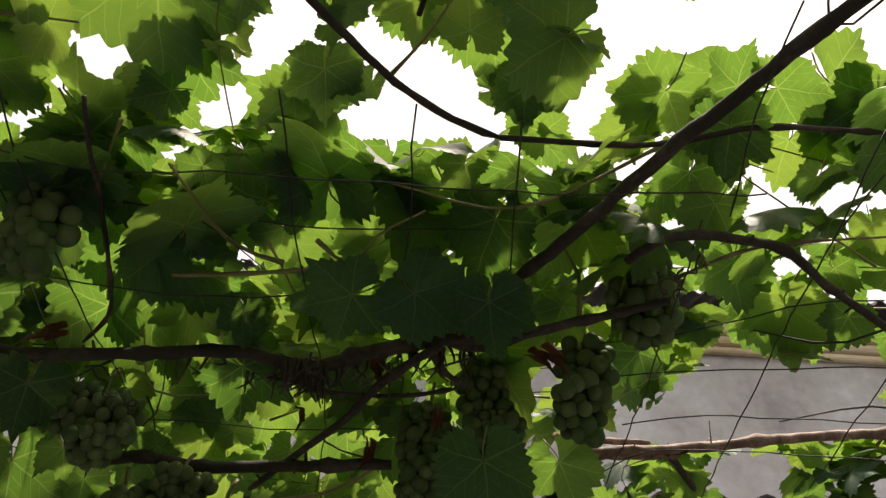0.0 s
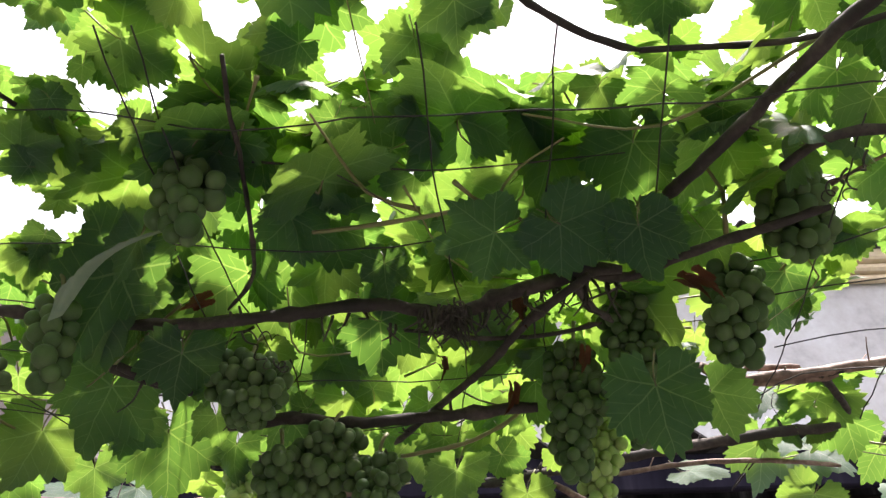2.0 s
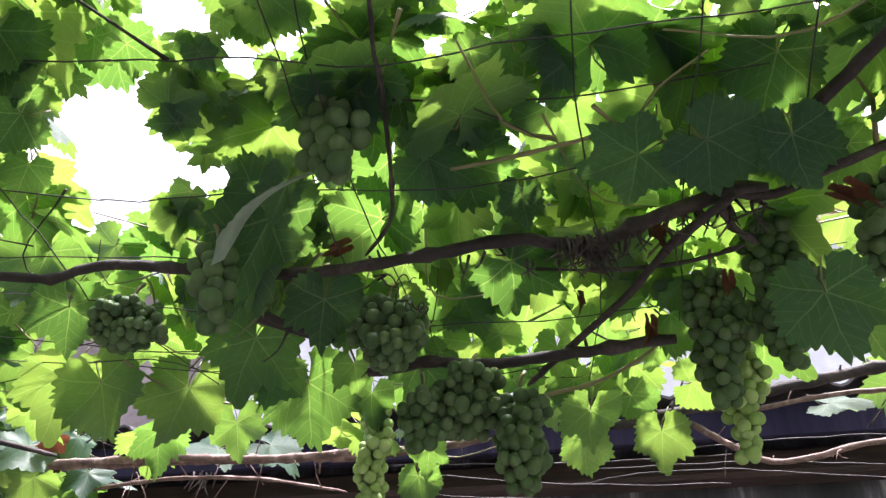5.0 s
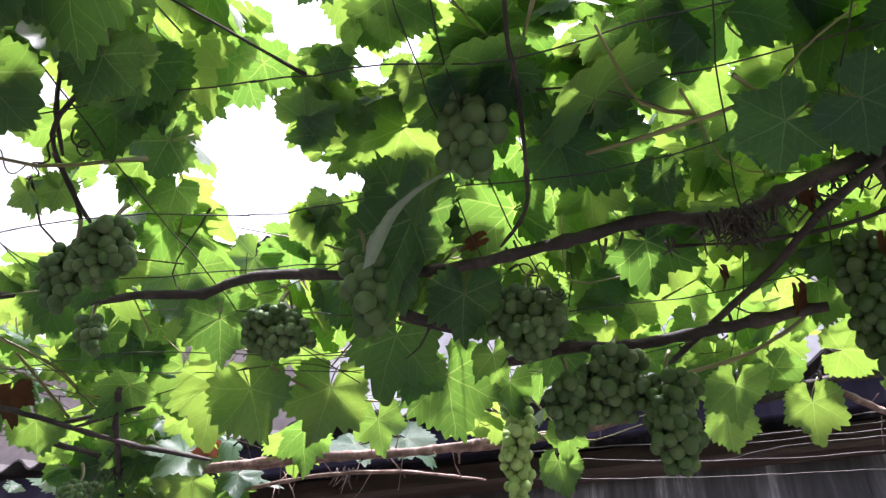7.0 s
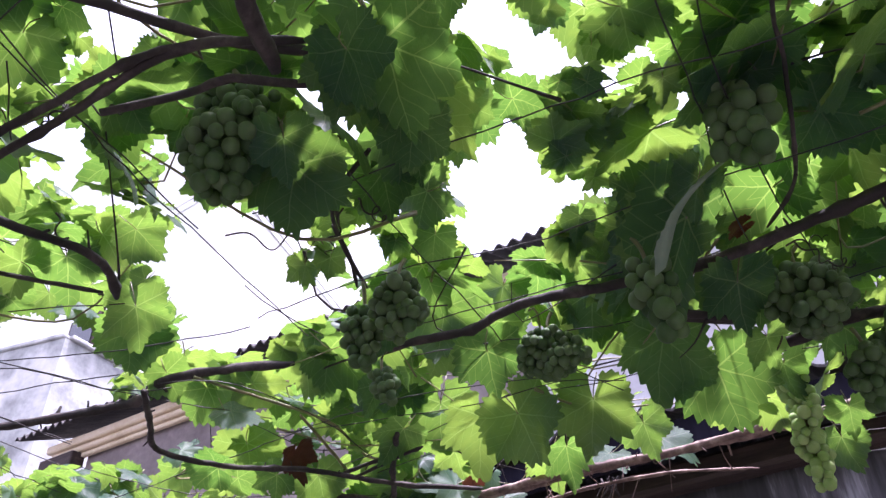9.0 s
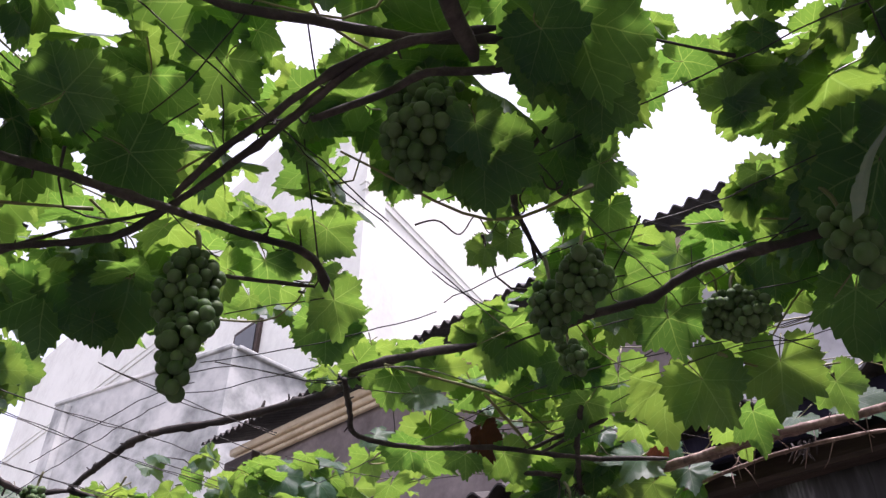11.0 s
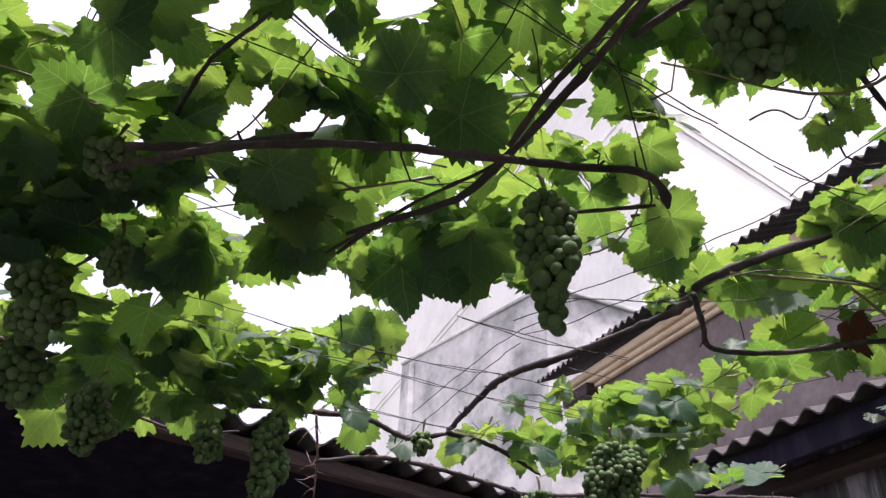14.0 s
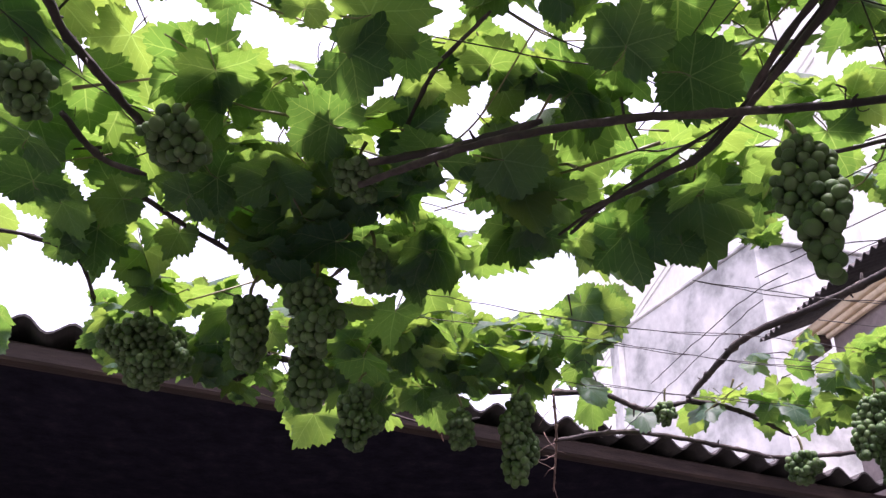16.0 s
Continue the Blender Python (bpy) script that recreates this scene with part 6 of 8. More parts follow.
leaf(-0.800, 0.876, 1.980, 0.141, (0.25, 0.65, -0.72), (0.04, 0.91, 0.40))
leaf(-1.016, 0.849, 2.065, 0.112, (-0.17, 0.57, -0.81), (-0.31, 0.12, 0.94))
leaf(-1.098, 0.845, 2.065, 0.116, (-0.48, 0.42, -0.77), (-0.52, 0.25, 0.82))
leaf(-1.080, 0.973, 2.065, 0.112, (-0.17, 0.57, -0.81), (-0.32, 0.40, 0.86))
leaf(-0.971, 0.956, 2.000, 0.104, (-0.17, 0.57, -0.81), (-0.12, 0.39, 0.91))
leaf(-1.062, 1.037, 2.000, 0.123, (0.48, 0.64, -0.60), (0.51, -0.58, 0.63))
leaf(-0.833, 1.073, 2.010, 0.105, (-0.17, 0.57, -0.81), (-0.49, 0.17, 0.85))
leaf(-0.925, 0.696, 2.000, 0.097, (-0.74, 0.23, -0.64), (-0.38, 0.57, 0.73), CURLED)
leaf(-0.439, 1.192, 1.960, 0.082, (-0.00, 0.61, -0.79), (-0.45, 0.63, 0.63))
leaf(-0.722, 1.262, 2.065, 0.115, (0.17, 0.64, -0.75), (0.32, -0.71, 0.62))
leaf(-0.845, 1.257, 2.065, 0.118, (-0.48, 0.42, -0.77), (0.38, -0.68, 0.62))
leaf(-0.410, 1.133, 1.980, 0.079, (-0.17, 0.57, -0.81), (0.01, 0.51, 0.86))
leaf(-0.854, 0.094, 2.085, 0.096, (-0.63, 0.03, -0.77), (-0.73, 0.10, 0.68))
leaf(-0.821, 0.183, 2.065, 0.088, (-0.70, 0.13, -0.70), (-0.19, 0.54, 0.82))
leaf(-0.869, 0.194, 2.090, 0.086, (-0.51, 0.25, -0.82), (-0.55, 0.17, 0.82))
leaf(-0.888, 0.226, 2.115, 0.089, (-0.55, 0.65, -0.53), (-0.63, 0.03, 0.78))
leaf(-0.663, 0.270, 1.940, 0.101, (-0.44, 0.43, -0.79), (-0.63, 0.54, 0.56))
leaf(-0.683, 0.287, 1.965, 0.099, (-0.52, 0.35, -0.78), (-0.24, 0.75, 0.62))
leaf(-0.702, 0.300, 1.990, 0.096, (-0.27, 0.43, -0.86), (-0.40, 0.65, 0.65))
leaf(-0.746, 0.319, 2.020, 0.100, (-0.19, 0.63, -0.75), (-0.79, 0.13, 0.61))
leaf(-0.758, 0.320, 2.050, 0.101, (-0.33, 0.39, -0.86), (-0.73, 0.46, 0.50))
leaf(-0.641, 0.238, 1.940, 0.066, (-0.31, 0.58, -0.75), (-0.55, 0.32, 0.77))
leaf(-0.661, 0.248, 1.965, 0.064, (-0.53, 0.43, -0.74), (-0.27, 0.60, 0.76))
leaf(-0.679, 0.268, 1.990, 0.060, (-0.18, 0.28, -0.94), (-0.57, 0.50, 0.66))
leaf(-0.688, 0.272, 2.020, 0.064, (0.30, 0.60, -0.74), (-0.20, 0.55, 0.81))
leaf(-0.710, 0.297, 2.050, 0.069, (-0.10, -0.12, -0.99), (0.18, 0.32, 0.93))
leaf(-0.508, 0.205, 1.915, 0.115, (-0.22, 0.57, -0.79), (0.09, 0.53, 0.84))
leaf(-0.535, 0.235, 1.965, 0.119, (-0.12, 0.63, -0.77), (-0.25, 0.64, 0.73))
leaf(-0.518, 0.181, 1.900, 0.075, (-0.13, 0.16, -0.98), (0.26, 0.66, 0.70))
leaf(-0.546, 0.202, 1.925, 0.074, (-0.50, 0.31, -0.81), (-0.68, 0.24, 0.69))
leaf(-0.548, 0.228, 1.950, 0.085, (-0.03, 0.52, -0.85), (-0.24, 0.62, 0.74))
leaf(-0.564, 0.260, 1.980, 0.089, (-0.27, 0.38, -0.89), (-0.19, 0.49, 0.85))
leaf(-0.589, 0.273, 2.010, 0.097, (0.20, 0.80, -0.56), (-0.81, -0.11, 0.58))
leaf(-0.539, 0.272, 1.920, 0.065, (-0.36, 0.31, -0.88), (-0.40, 0.68, 0.62))
leaf(-0.553, 0.293, 1.945, 0.070, (-0.39, 0.46, -0.80), (-0.54, 0.58, 0.61))
leaf(-0.602, 0.361, 2.030, 0.084, (-0.45, 0.41, -0.79), (-0.40, 0.65, 0.65))
leaf(-0.579, 0.646, 2.075, 0.068, (-0.30, 0.16, -0.94), (-0.46, 0.23, 0.86))
leaf(-0.590, 0.643, 2.065, 0.075, (0.01, 0.58, -0.82), (-0.61, 0.36, 0.71))
leaf(-0.711, 0.538, 2.065, 0.062, (-0.28, 0.33, -0.90), (-0.28, 0.17, 0.95))
leaf(-1.034, 0.642, 2.085, 0.079, (-0.72, -0.08, -0.69), (-0.59, 0.30, 0.75))
leaf(-0.873, 0.648, 2.075, 0.071, (-0.49, 0.41, -0.77), (-0.53, 0.11, 0.84))
leaf(-1.090, 0.351, 2.125, 0.097, (0.16, 0.59, -0.79), (-0.47, 0.25, 0.85))
leaf(-1.089, 0.197, 2.125, 0.102, (-0.31, 0.46, -0.83), (-0.17, 0.36, 0.92))
leaf(-1.133, 0.330, 2.095, 0.117, (-0.37, 0.48, -0.80), (-0.35, 0.16, 0.92))
leaf(-1.171, 0.464, 2.065, 0.115, (-0.52, 0.44, -0.73), (-0.41, 0.11, 0.90))
leaf(-1.176, 0.475, 2.090, 0.118, (-0.19, 0.30, -0.93), (-0.34, 0.50, 0.80))
leaf(-1.248, 0.506, 2.115, 0.114, (-0.79, 0.29, -0.54), (-0.77, 0.13, 0.62))
leaf(-1.295, 0.307, 2.095, 0.072, (-0.72, 0.06, -0.69), (-0.05, 0.18, 0.98))
leaf(-1.258, 0.378, 2.120, 0.068, (-0.42, 0.66, -0.62), (-0.46, 0.57, 0.68))
leaf(-1.398, 0.344, 2.145, 0.076, (-0.16, 0.58, -0.80), (-0.88, 0.17, 0.44))
leaf(-1.023, 0.375, 2.000, 0.093, (-0.33, 0.57, -0.75), (-0.51, 0.39, 0.76))
leaf(-1.218, 0.503, 2.075, 0.071, (-0.40, 0.20, -0.89), (-0.54, 0.49, 0.69))
leaf(-1.239, 0.505, 2.100, 0.080, (-0.23, 0.12, -0.97), (-0.68, 0.39, 0.62))
leaf(-1.280, 0.501, 2.125, 0.072, (-0.47, 0.26, -0.84), (-0.79, 0.30, 0.53))
leaf(-0.474, 0.400, 2.165, 0.063, (-0.58, 0.44, -0.69), (-0.36, 0.50, 0.78))
leaf(-0.582, 0.407, 2.145, 0.071, (0.36, 0.64, -0.68), (-0.53, -0.10, 0.84))
leaf(-0.821, 0.571, 2.000, 0.083, (-0.42, 0.46, -0.78), (0.05, 0.71, 0.70))
leaf(-1.028, 0.659, 2.065, 0.116, (-0.37, 0.48, -0.80), (-0.01, 0.03, 1.00))
leaf(-1.124, 0.624, 2.000, 0.084, (0.52, 0.74, -0.42), (0.62, -0.50, 0.61))
leaf(-1.223, 0.584, 2.095, 0.107, (-0.44, 0.37, -0.82), (-0.24, -0.04, 0.97))
leaf(-1.355, 0.850, 2.075, 0.139, (-0.22, 0.57, -0.79), (-0.61, 0.28, 0.74))
leaf(-1.554, 0.861, 2.085, 0.109, (-0.40, 0.62, -0.68), (-0.37, 0.29, 0.88))
leaf(-1.643, 0.786, 2.095, 0.099, (-0.23, 0.77, -0.60), (0.40, -0.17, 0.90))
leaf(-0.975, 0.917, 2.065, 0.131, (-0.37, 0.48, -0.80), (-0.62, 0.45, 0.65))
leaf(-1.224, 1.027, 2.065, 0.131, (-0.37, 0.48, -0.80), (-0.24, 0.13, 0.96))
leaf(-0.640, 0.813, 2.095, 0.123, (-0.31, 0.52, -0.80), (0.09, 0.75, 0.66))
leaf(-0.650, 0.849, 2.120, 0.119, (-0.25, 0.57, -0.78), (-0.20, 0.64, 0.74))
leaf(-0.663, 0.879, 2.145, 0.123, (-0.26, 0.57, -0.78), (-0.47, 0.43, 0.77))
leaf(-0.730, 0.721, 2.095, 0.091, (-0.52, 0.28, -0.81), (-0.63, 0.67, 0.38))
leaf(-0.541, 0.691, 2.085, 0.107, (-0.34, 0.03, -0.94), (0.17, 0.37, 0.91))
leaf(-0.556, 0.718, 2.110, 0.106, (-0.34, 0.49, -0.80), (0.08, 0.82, 0.57))
leaf(-0.564, 0.745, 2.135, 0.101, (-0.54, 0.31, -0.78), (-0.06, 0.44, 0.90))
leaf(-0.829, 0.724, 2.095, 0.125, (-0.38, 0.46, -0.80), (-0.30, 0.78, 0.55))
leaf(-0.853, 0.757, 2.120, 0.121, (-0.32, 0.53, -0.78), (-0.08, 0.79, 0.60))
leaf(-0.864, 0.781, 2.145, 0.124, (-0.45, 0.35, -0.82), (-0.64, 0.23, 0.73))
leaf(-0.798, 0.794, 2.095, 0.129, (-0.55, 0.17, -0.82), (-0.48, 0.54, 0.69))
leaf(-0.812, 0.824, 2.120, 0.124, (-0.61, 0.02, -0.79), (-0.33, 0.62, 0.71))
leaf(-0.831, 0.855, 2.145, 0.128, (-0.56, 0.16, -0.82), (-0.47, 0.81, 0.35))
leaf(-1.125, 1.037, 2.000, 0.128, (-0.47, 0.32, -0.82), (-0.57, 0.77, 0.29))
leaf(-1.150, 1.078, 2.025, 0.124, (-0.51, 0.25, -0.82), (-0.03, 0.96, 0.27))
leaf(-1.191, 1.141, 2.050, 0.130, (-0.52, 0.24, -0.82), (-0.12, 0.74, 0.67))
leaf(-1.232, 1.192, 2.080, 0.136, (-0.41, 0.41, -0.81), (-0.79, 0.26, 0.56))
leaf(-1.287, 1.279, 2.110, 0.144, (-0.48, 0.30, -0.82), (-0.66, 0.75, 0.04))
leaf(-1.239, 1.068, 1.990, 0.135, (-0.47, 0.32, -0.82), (-0.38, 0.73, 0.56))
leaf(-1.276, 1.124, 2.015, 0.132, (-0.41, 0.41, -0.81), (-0.30, 0.53, 0.80))
leaf(-1.327, 1.177, 2.040, 0.138, (-0.51, 0.26, -0.82), (-0.33, 0.92, 0.21))
leaf(-1.180, 1.193, 1.990, 0.153, (-0.38, 0.46, -0.80), (-0.54, 0.46, 0.70))
leaf(-1.206, 1.243, 2.015, 0.147, (-0.32, 0.53, -0.78), (0.27, 0.70, 0.66))
leaf(-1.260, 1.318, 2.040, 0.155, (-0.35, 0.49, -0.80), (-0.50, 0.64, 0.58))
leaf(-0.907, 0.074, 2.165, 0.119, (-0.47, 0.32, -0.82), (-0.53, 0.14, 0.84))
leaf(-1.006, 0.065, 2.125, 0.148, (-0.40, 0.53, -0.75), (0.06, 0.18, 0.98))
leaf(-1.040, 0.027, 2.095, 0.089, (-0.15, 0.71, -0.69), (-0.50, 0.06, 0.86))
leaf(-1.013, 0.107, 2.065, 0.074, (-0.47, 0.32, -0.82), (-0.62, 0.24, 0.74))
leaf(-0.968, -0.010, 2.075, 0.070, (-0.47, 0.32, -0.82), (-0.63, 0.01, 0.78))
leaf(-0.937, -0.117, 2.125, 0.099, (-0.46, 0.49, -0.74), (-0.01, -0.29, 0.96))
leaf(-0.935, -0.080, 2.145, 0.098, (-0.47, 0.32, -0.82), (-0.26, 0.19, 0.95))
leaf(-1.056, -0.147, 2.125, 0.083, (-0.68, -0.03, -0.73), (-0.69, -0.05, 0.73))
leaf(-1.064, -0.077, 2.095, 0.095, (-0.37, 0.21, -0.91), (0.38, -0.27, 0.89))
leaf(-0.993, -0.236, 2.065, 0.083, (-0.48, 0.52, -0.71), (0.05, 0.08, 1.00))
leaf(-1.017, -0.251, 2.090, 0.074, (0.06, 0.23, -0.97), (-0.63, 0.07, 0.78))
leaf(-1.050, -0.255, 2.115, 0.086, (-0.30, 0.49, -0.82), (-0.45, -0.12, 0.89))
leaf(-1.095, -0.204, 2.085, 0.090, (-0.06, 0.40, -0.91), (-0.47, -0.66, 0.58))
leaf(-1.381, 0.128, 2.065, 0.145, (-0.62, 0.25, -0.75), (-0.85, 0.03, 0.53))
leaf(-1.429, 0.137, 2.090, 0.145, (-0.40, 0.43, -0.81), (-0.94, 0.06, 0.33))
leaf(-1.468, 0.139, 2.115, 0.150, (-0.46, 0.33, -0.82), (-0.82, -0.13, 0.56))
leaf(-1.272, 0.202, 2.065, 0.175, (-0.59, 0.37, -0.72), (-0.62, 0.43, 0.66))
leaf(-1.318, 0.207, 2.090, 0.155, (-0.27, 0.70, -0.66), (-0.58, -0.03, 0.81))
leaf(-1.344, 0.223, 2.115, 0.174, (-0.23, 0.17, -0.96), (-0.67, 0.54, 0.51))
leaf(-1.282, 0.173, 2.000, 0.063, (-0.33, 0.36, -0.87), (-0.86, 0.28, 0.43))
leaf(-1.311, 0.194, 2.025, 0.063, (-0.55, 0.56, -0.62), (-0.48, 0.52, 0.70))
leaf(-1.350, 0.222, 2.050, 0.074, (-0.50, 0.52, -0.69), (-0.56, 0.43, 0.71))
leaf(-1.413, 0.245, 2.080, 0.068, (-0.67, 0.37, -0.65), (-0.82, 0.27, 0.50))
leaf(-1.440, 0.270, 2.110, 0.070, (-0.31, 0.48, -0.82), (-0.65, 0.54, 0.54))
leaf(-1.226, -0.026, 2.065, 0.164, (-0.15, -0.28, -0.95), (-0.60, 0.38, 0.70))
leaf(-1.170, -0.226, 2.000, 0.102, (-0.56, 0.57, -0.59), (-0.36, 0.40, 0.84))
leaf(-1.362, -0.206, 1.990, 0.133, (-0.56, 0.27, -0.78), (-0.79, -0.25, 0.56))
leaf(-1.384, -0.196, 2.015, 0.141, (-0.33, 0.57, -0.75), (-0.85, 0.17, 0.50))
leaf(-1.435, -0.205, 2.040, 0.140, (-0.56, 0.09, -0.82), (-0.81, 0.12, 0.57))
leaf(-1.251, -0.087, 2.075, 0.134, (-0.47, 0.32, -0.82), (-0.81, 0.13, 0.58))
leaf(-1.831, 0.029, 2.075, 0.138, (-0.76, 0.27, -0.59), (-0.45, -0.03, 0.89))
leaf(-1.892, 0.026, 2.100, 0.145, (-0.44, 0.37, -0.82), (-0.67, 0.09, 0.74))
leaf(-1.948, 0.042, 2.125, 0.135, (-0.19, 0.35, -0.92), (-0.82, 0.30, 0.50))
leaf(-1.709, 0.161, 2.085, 0.126, (-0.02, 0.69, -0.72), (-0.82, 0.37, 0.43))
leaf(-1.713, 0.183, 2.110, 0.098, (-0.49, 0.60, -0.64), (-0.83, -0.09, 0.55))
leaf(-1.781, 0.203, 2.135, 0.133, (-0.37, 0.40, -0.84), (-0.73, -0.26, 0.63))
leaf(-1.958, -0.035, 2.095, 0.136, (-0.47, 0.32, -0.82), (-0.47, -0.22, 0.85))
leaf(-1.693, 0.138, 2.095, 0.106, (0.18, 0.61, -0.77), (-0.93, -0.11, 0.35))
leaf(-1.750, 0.150, 2.120, 0.104, (-0.40, 0.52, -0.75), (-0.89, 0.28, 0.37))
leaf(-1.782, 0.166, 2.145, 0.108, (-0.66, -0.06, -0.75), (-0.92, -0.18, 0.34))
leaf(-1.784, 0.071, 2.105, 0.114, (-0.47, 0.32, -0.82), (-0.17, 0.07, 0.98))
leaf(-1.094, 0.276, 2.125, 0.085, (-0.23, 0.20, -0.95), (0.01, -0.26, 0.97))
leaf(-0.845, 0.378, 2.105, 0.081, (-0.59, 0.16, -0.79), (-0.58, 0.07, 0.81))
leaf(-0.816, 0.250, 2.075, 0.067, (-0.34, 0.18, -0.92), (-0.57, 0.76, 0.31))
leaf(-0.826, 0.276, 2.100, 0.086, (-0.28, 0.59, -0.76), (-0.37, 0.67, 0.65))
leaf(-0.840, 0.296, 2.125, 0.090, (-0.62, 0.12, -0.77), (-0.53, 0.18, 0.83))
leaf(-0.755, 0.354, 2.025, 0.065, (-0.49, 0.06, -0.87), (-0.15, 0.08, 0.99))
leaf(-0.682, 0.411, 2.050, 0.076, (-0.17, 0.66, -0.73), (-0.24, 0.49, 0.84))
leaf(-1.757, 0.606, 2.085, 0.055, (-0.65, -0.39, -0.65), (-0.35, 0.88, 0.33))
leaf(-1.831, 0.643, 2.110, 0.057, (-0.63, 0.11, -0.77), (-0.27, 0.54, 0.80))
leaf(-1.697, 0.924, 2.065, 0.148, (-0.62, 0.10, -0.78), (-0.44, 0.66, 0.61))
leaf(-1.826, 0.880, 2.065, 0.162, (-0.38, 0.46, -0.80), (-0.63, 0.61, 0.48))
leaf(-2.215, 0.547, 2.075, 0.090, (-0.29, 0.33, -0.90), (-0.86, 0.25, 0.44))
leaf(-2.264, 0.573, 2.100, 0.085, (-0.50, 0.15, -0.85), (-0.70, 0.63, 0.34))
leaf(-2.341, 0.584, 2.125, 0.106, (-0.44, 0.45, -0.77), (-0.21, 0.12, 0.97))
leaf(-1.344, 1.105, 2.000, 0.136, (-0.66, -0.29, -0.69), (0.41, -0.34, 0.85))
leaf(-1.061, -0.103, 1.970, 0.101, (0.25, 0.91, -0.33), (-0.71, 0.10, 0.69))
leaf(-1.091, -0.210, 2.020, 0.108, (0.09, 0.94, -0.33), (-0.87, -0.00, 0.50))
leaf(-1.221, -0.046, 2.000, 0.135, (-0.23, -0.49, -0.84), (-0.53, -0.33, 0.78))
leaf(-1.128, -0.328, 2.125, 0.092, (-0.46, 0.60, -0.65), (0.07, -0.37, 0.93))
leaf(-1.248, -0.491, 2.075, 0.109, (-0.32, -0.05, -0.95), (-0.44, 0.55, 0.71))
leaf(-1.151, -0.338, 2.000, 0.139, (-0.29, 0.63, -0.72), (-0.34, -0.39, 0.86))
leaf(-1.295, -0.381, 1.980, 0.133, (-0.07, 0.96, -0.26), (-0.82, -0.24, 0.52))
leaf(-1.303, -0.403, 2.005, 0.158, (-0.06, 0.85, -0.52), (-0.59, -0.55, 0.59))
leaf(-1.383, -0.424, 2.030, 0.162, (0.41, 0.83, -0.37), (-0.41, 0.48, 0.78))
leaf(-2.192, -0.417, 2.000, 0.150, (-0.53, -0.56, -0.64), (-0.81, -0.32, 0.50))
leaf(-2.249, -0.422, 2.025, 0.144, (-0.52, -0.61, -0.60), (-0.87, -0.33, 0.37))
leaf(-2.370, -0.439, 2.050, 0.153, (-0.54, -0.46, -0.70), (-0.68, -0.00, 0.73))
leaf(-1.801, -0.107, 2.085, 0.116, (-0.27, 0.22, -0.94), (-0.79, 0.26, 0.56))
leaf(-1.533, -0.231, 1.980, 0.137, (-0.48, 0.18, -0.86), (-0.27, -0.48, 0.83))
leaf(-1.340, 0.153, 2.085, 0.129, (-0.48, 0.18, -0.86), (-0.54, 0.42, 0.73))
leaf(-2.202, 0.268, 2.075, 0.127, (-0.48, 0.18, -0.86), (-0.71, -0.23, 0.67))
leaf(-1.817, 1.109, 1.980, 0.169, (-0.59, 0.12, -0.80), (0.41, -0.37, 0.83))
leaf(-1.485, 0.926, 2.065, 0.154, (-0.14, 0.17, -0.98), (-0.27, -0.23, 0.93))
leaf(-2.105, 0.737, 2.065, 0.175, (-0.36, 0.49, -0.79), (-0.43, 0.58, 0.70))
leaf(-1.942, 0.792, 2.000, 0.151, (-0.48, 0.18, -0.86), (-0.62, 0.20, 0.76))
leaf(-1.825, -0.758, 2.000, 0.080, (-0.63, -0.00, -0.77), (-0.56, -0.76, 0.32))
leaf(-1.840, -0.790, 2.025, 0.071, (-0.62, -0.30, -0.73), (-0.57, -0.56, 0.60))
leaf(-1.969, -0.818, 2.050, 0.082, (-0.45, -0.14, -0.88), (-0.77, -0.25, 0.59))
leaf(-1.758, -0.977, 2.000, 0.080, (-0.49, 0.60, -0.64), (-0.68, -0.60, 0.41))
leaf(-1.851, -1.031, 2.025, 0.094, (-0.49, -0.01, -0.87), (-0.69, -0.63, 0.34))
leaf(-1.876, -1.064, 2.050, 0.105, (-0.65, 0.15, -0.74), (-0.98, 0.16, 0.15))
leaf(-1.805, 0.153, 2.095, 0.163, (-0.49, 0.06, -0.87), (-0.91, -0.01, 0.41))
leaf(-1.864, 0.167, 2.120, 0.157, (-0.48, 0.16, -0.86), (-0.94, -0.12, 0.33))
leaf(-1.925, 0.178, 2.145, 0.163, (-0.49, 0.07, -0.87), (-0.88, 0.10, 0.46))
leaf(-1.222, -0.351, 1.980, 0.147, (-0.49, 0.06, -0.87), (-0.81, -0.20, 0.55))
leaf(-1.256, -0.359, 2.005, 0.142, (-0.49, -0.07, -0.87), (-0.41, -0.33, 0.85))
leaf(-1.297, -0.365, 2.030, 0.149, (-0.49, -0.05, -0.87), (-0.75, -0.26, 0.60))
leaf(-1.109, -0.620, 2.075, 0.144, (-0.49, 0.06, -0.87), (-0.14, -0.15, 0.98))
leaf(-1.086, -0.483, 2.095, 0.145, (-0.49, 0.06, -0.87), (-0.21, 0.03, 0.98))
leaf(-1.107, -0.400, 2.075, 0.107, (-0.48, -0.32, -0.82), (-0.11, 0.01, 0.99))
leaf(-2.346, -0.234, 2.065, 0.105, (-0.40, 0.04, -0.92), (-0.44, 0.22, 0.87))
leaf(-1.355, -0.662, 2.000, 0.114, (-0.49, 0.06, -0.87), (-0.44, -0.68, 0.59))
leaf(-1.398, -0.682, 2.025, 0.110, (-0.49, 0.09, -0.87), (-0.50, -0.32, 0.80))
leaf(-1.445, -0.700, 2.050, 0.115, (-0.49, 0.05, -0.87), (0.21, -0.20, 0.96))
leaf(-1.051, -0.680, 2.105, 0.144, (-0.43, 0.40, -0.81), (-0.47, -0.53, 0.71))
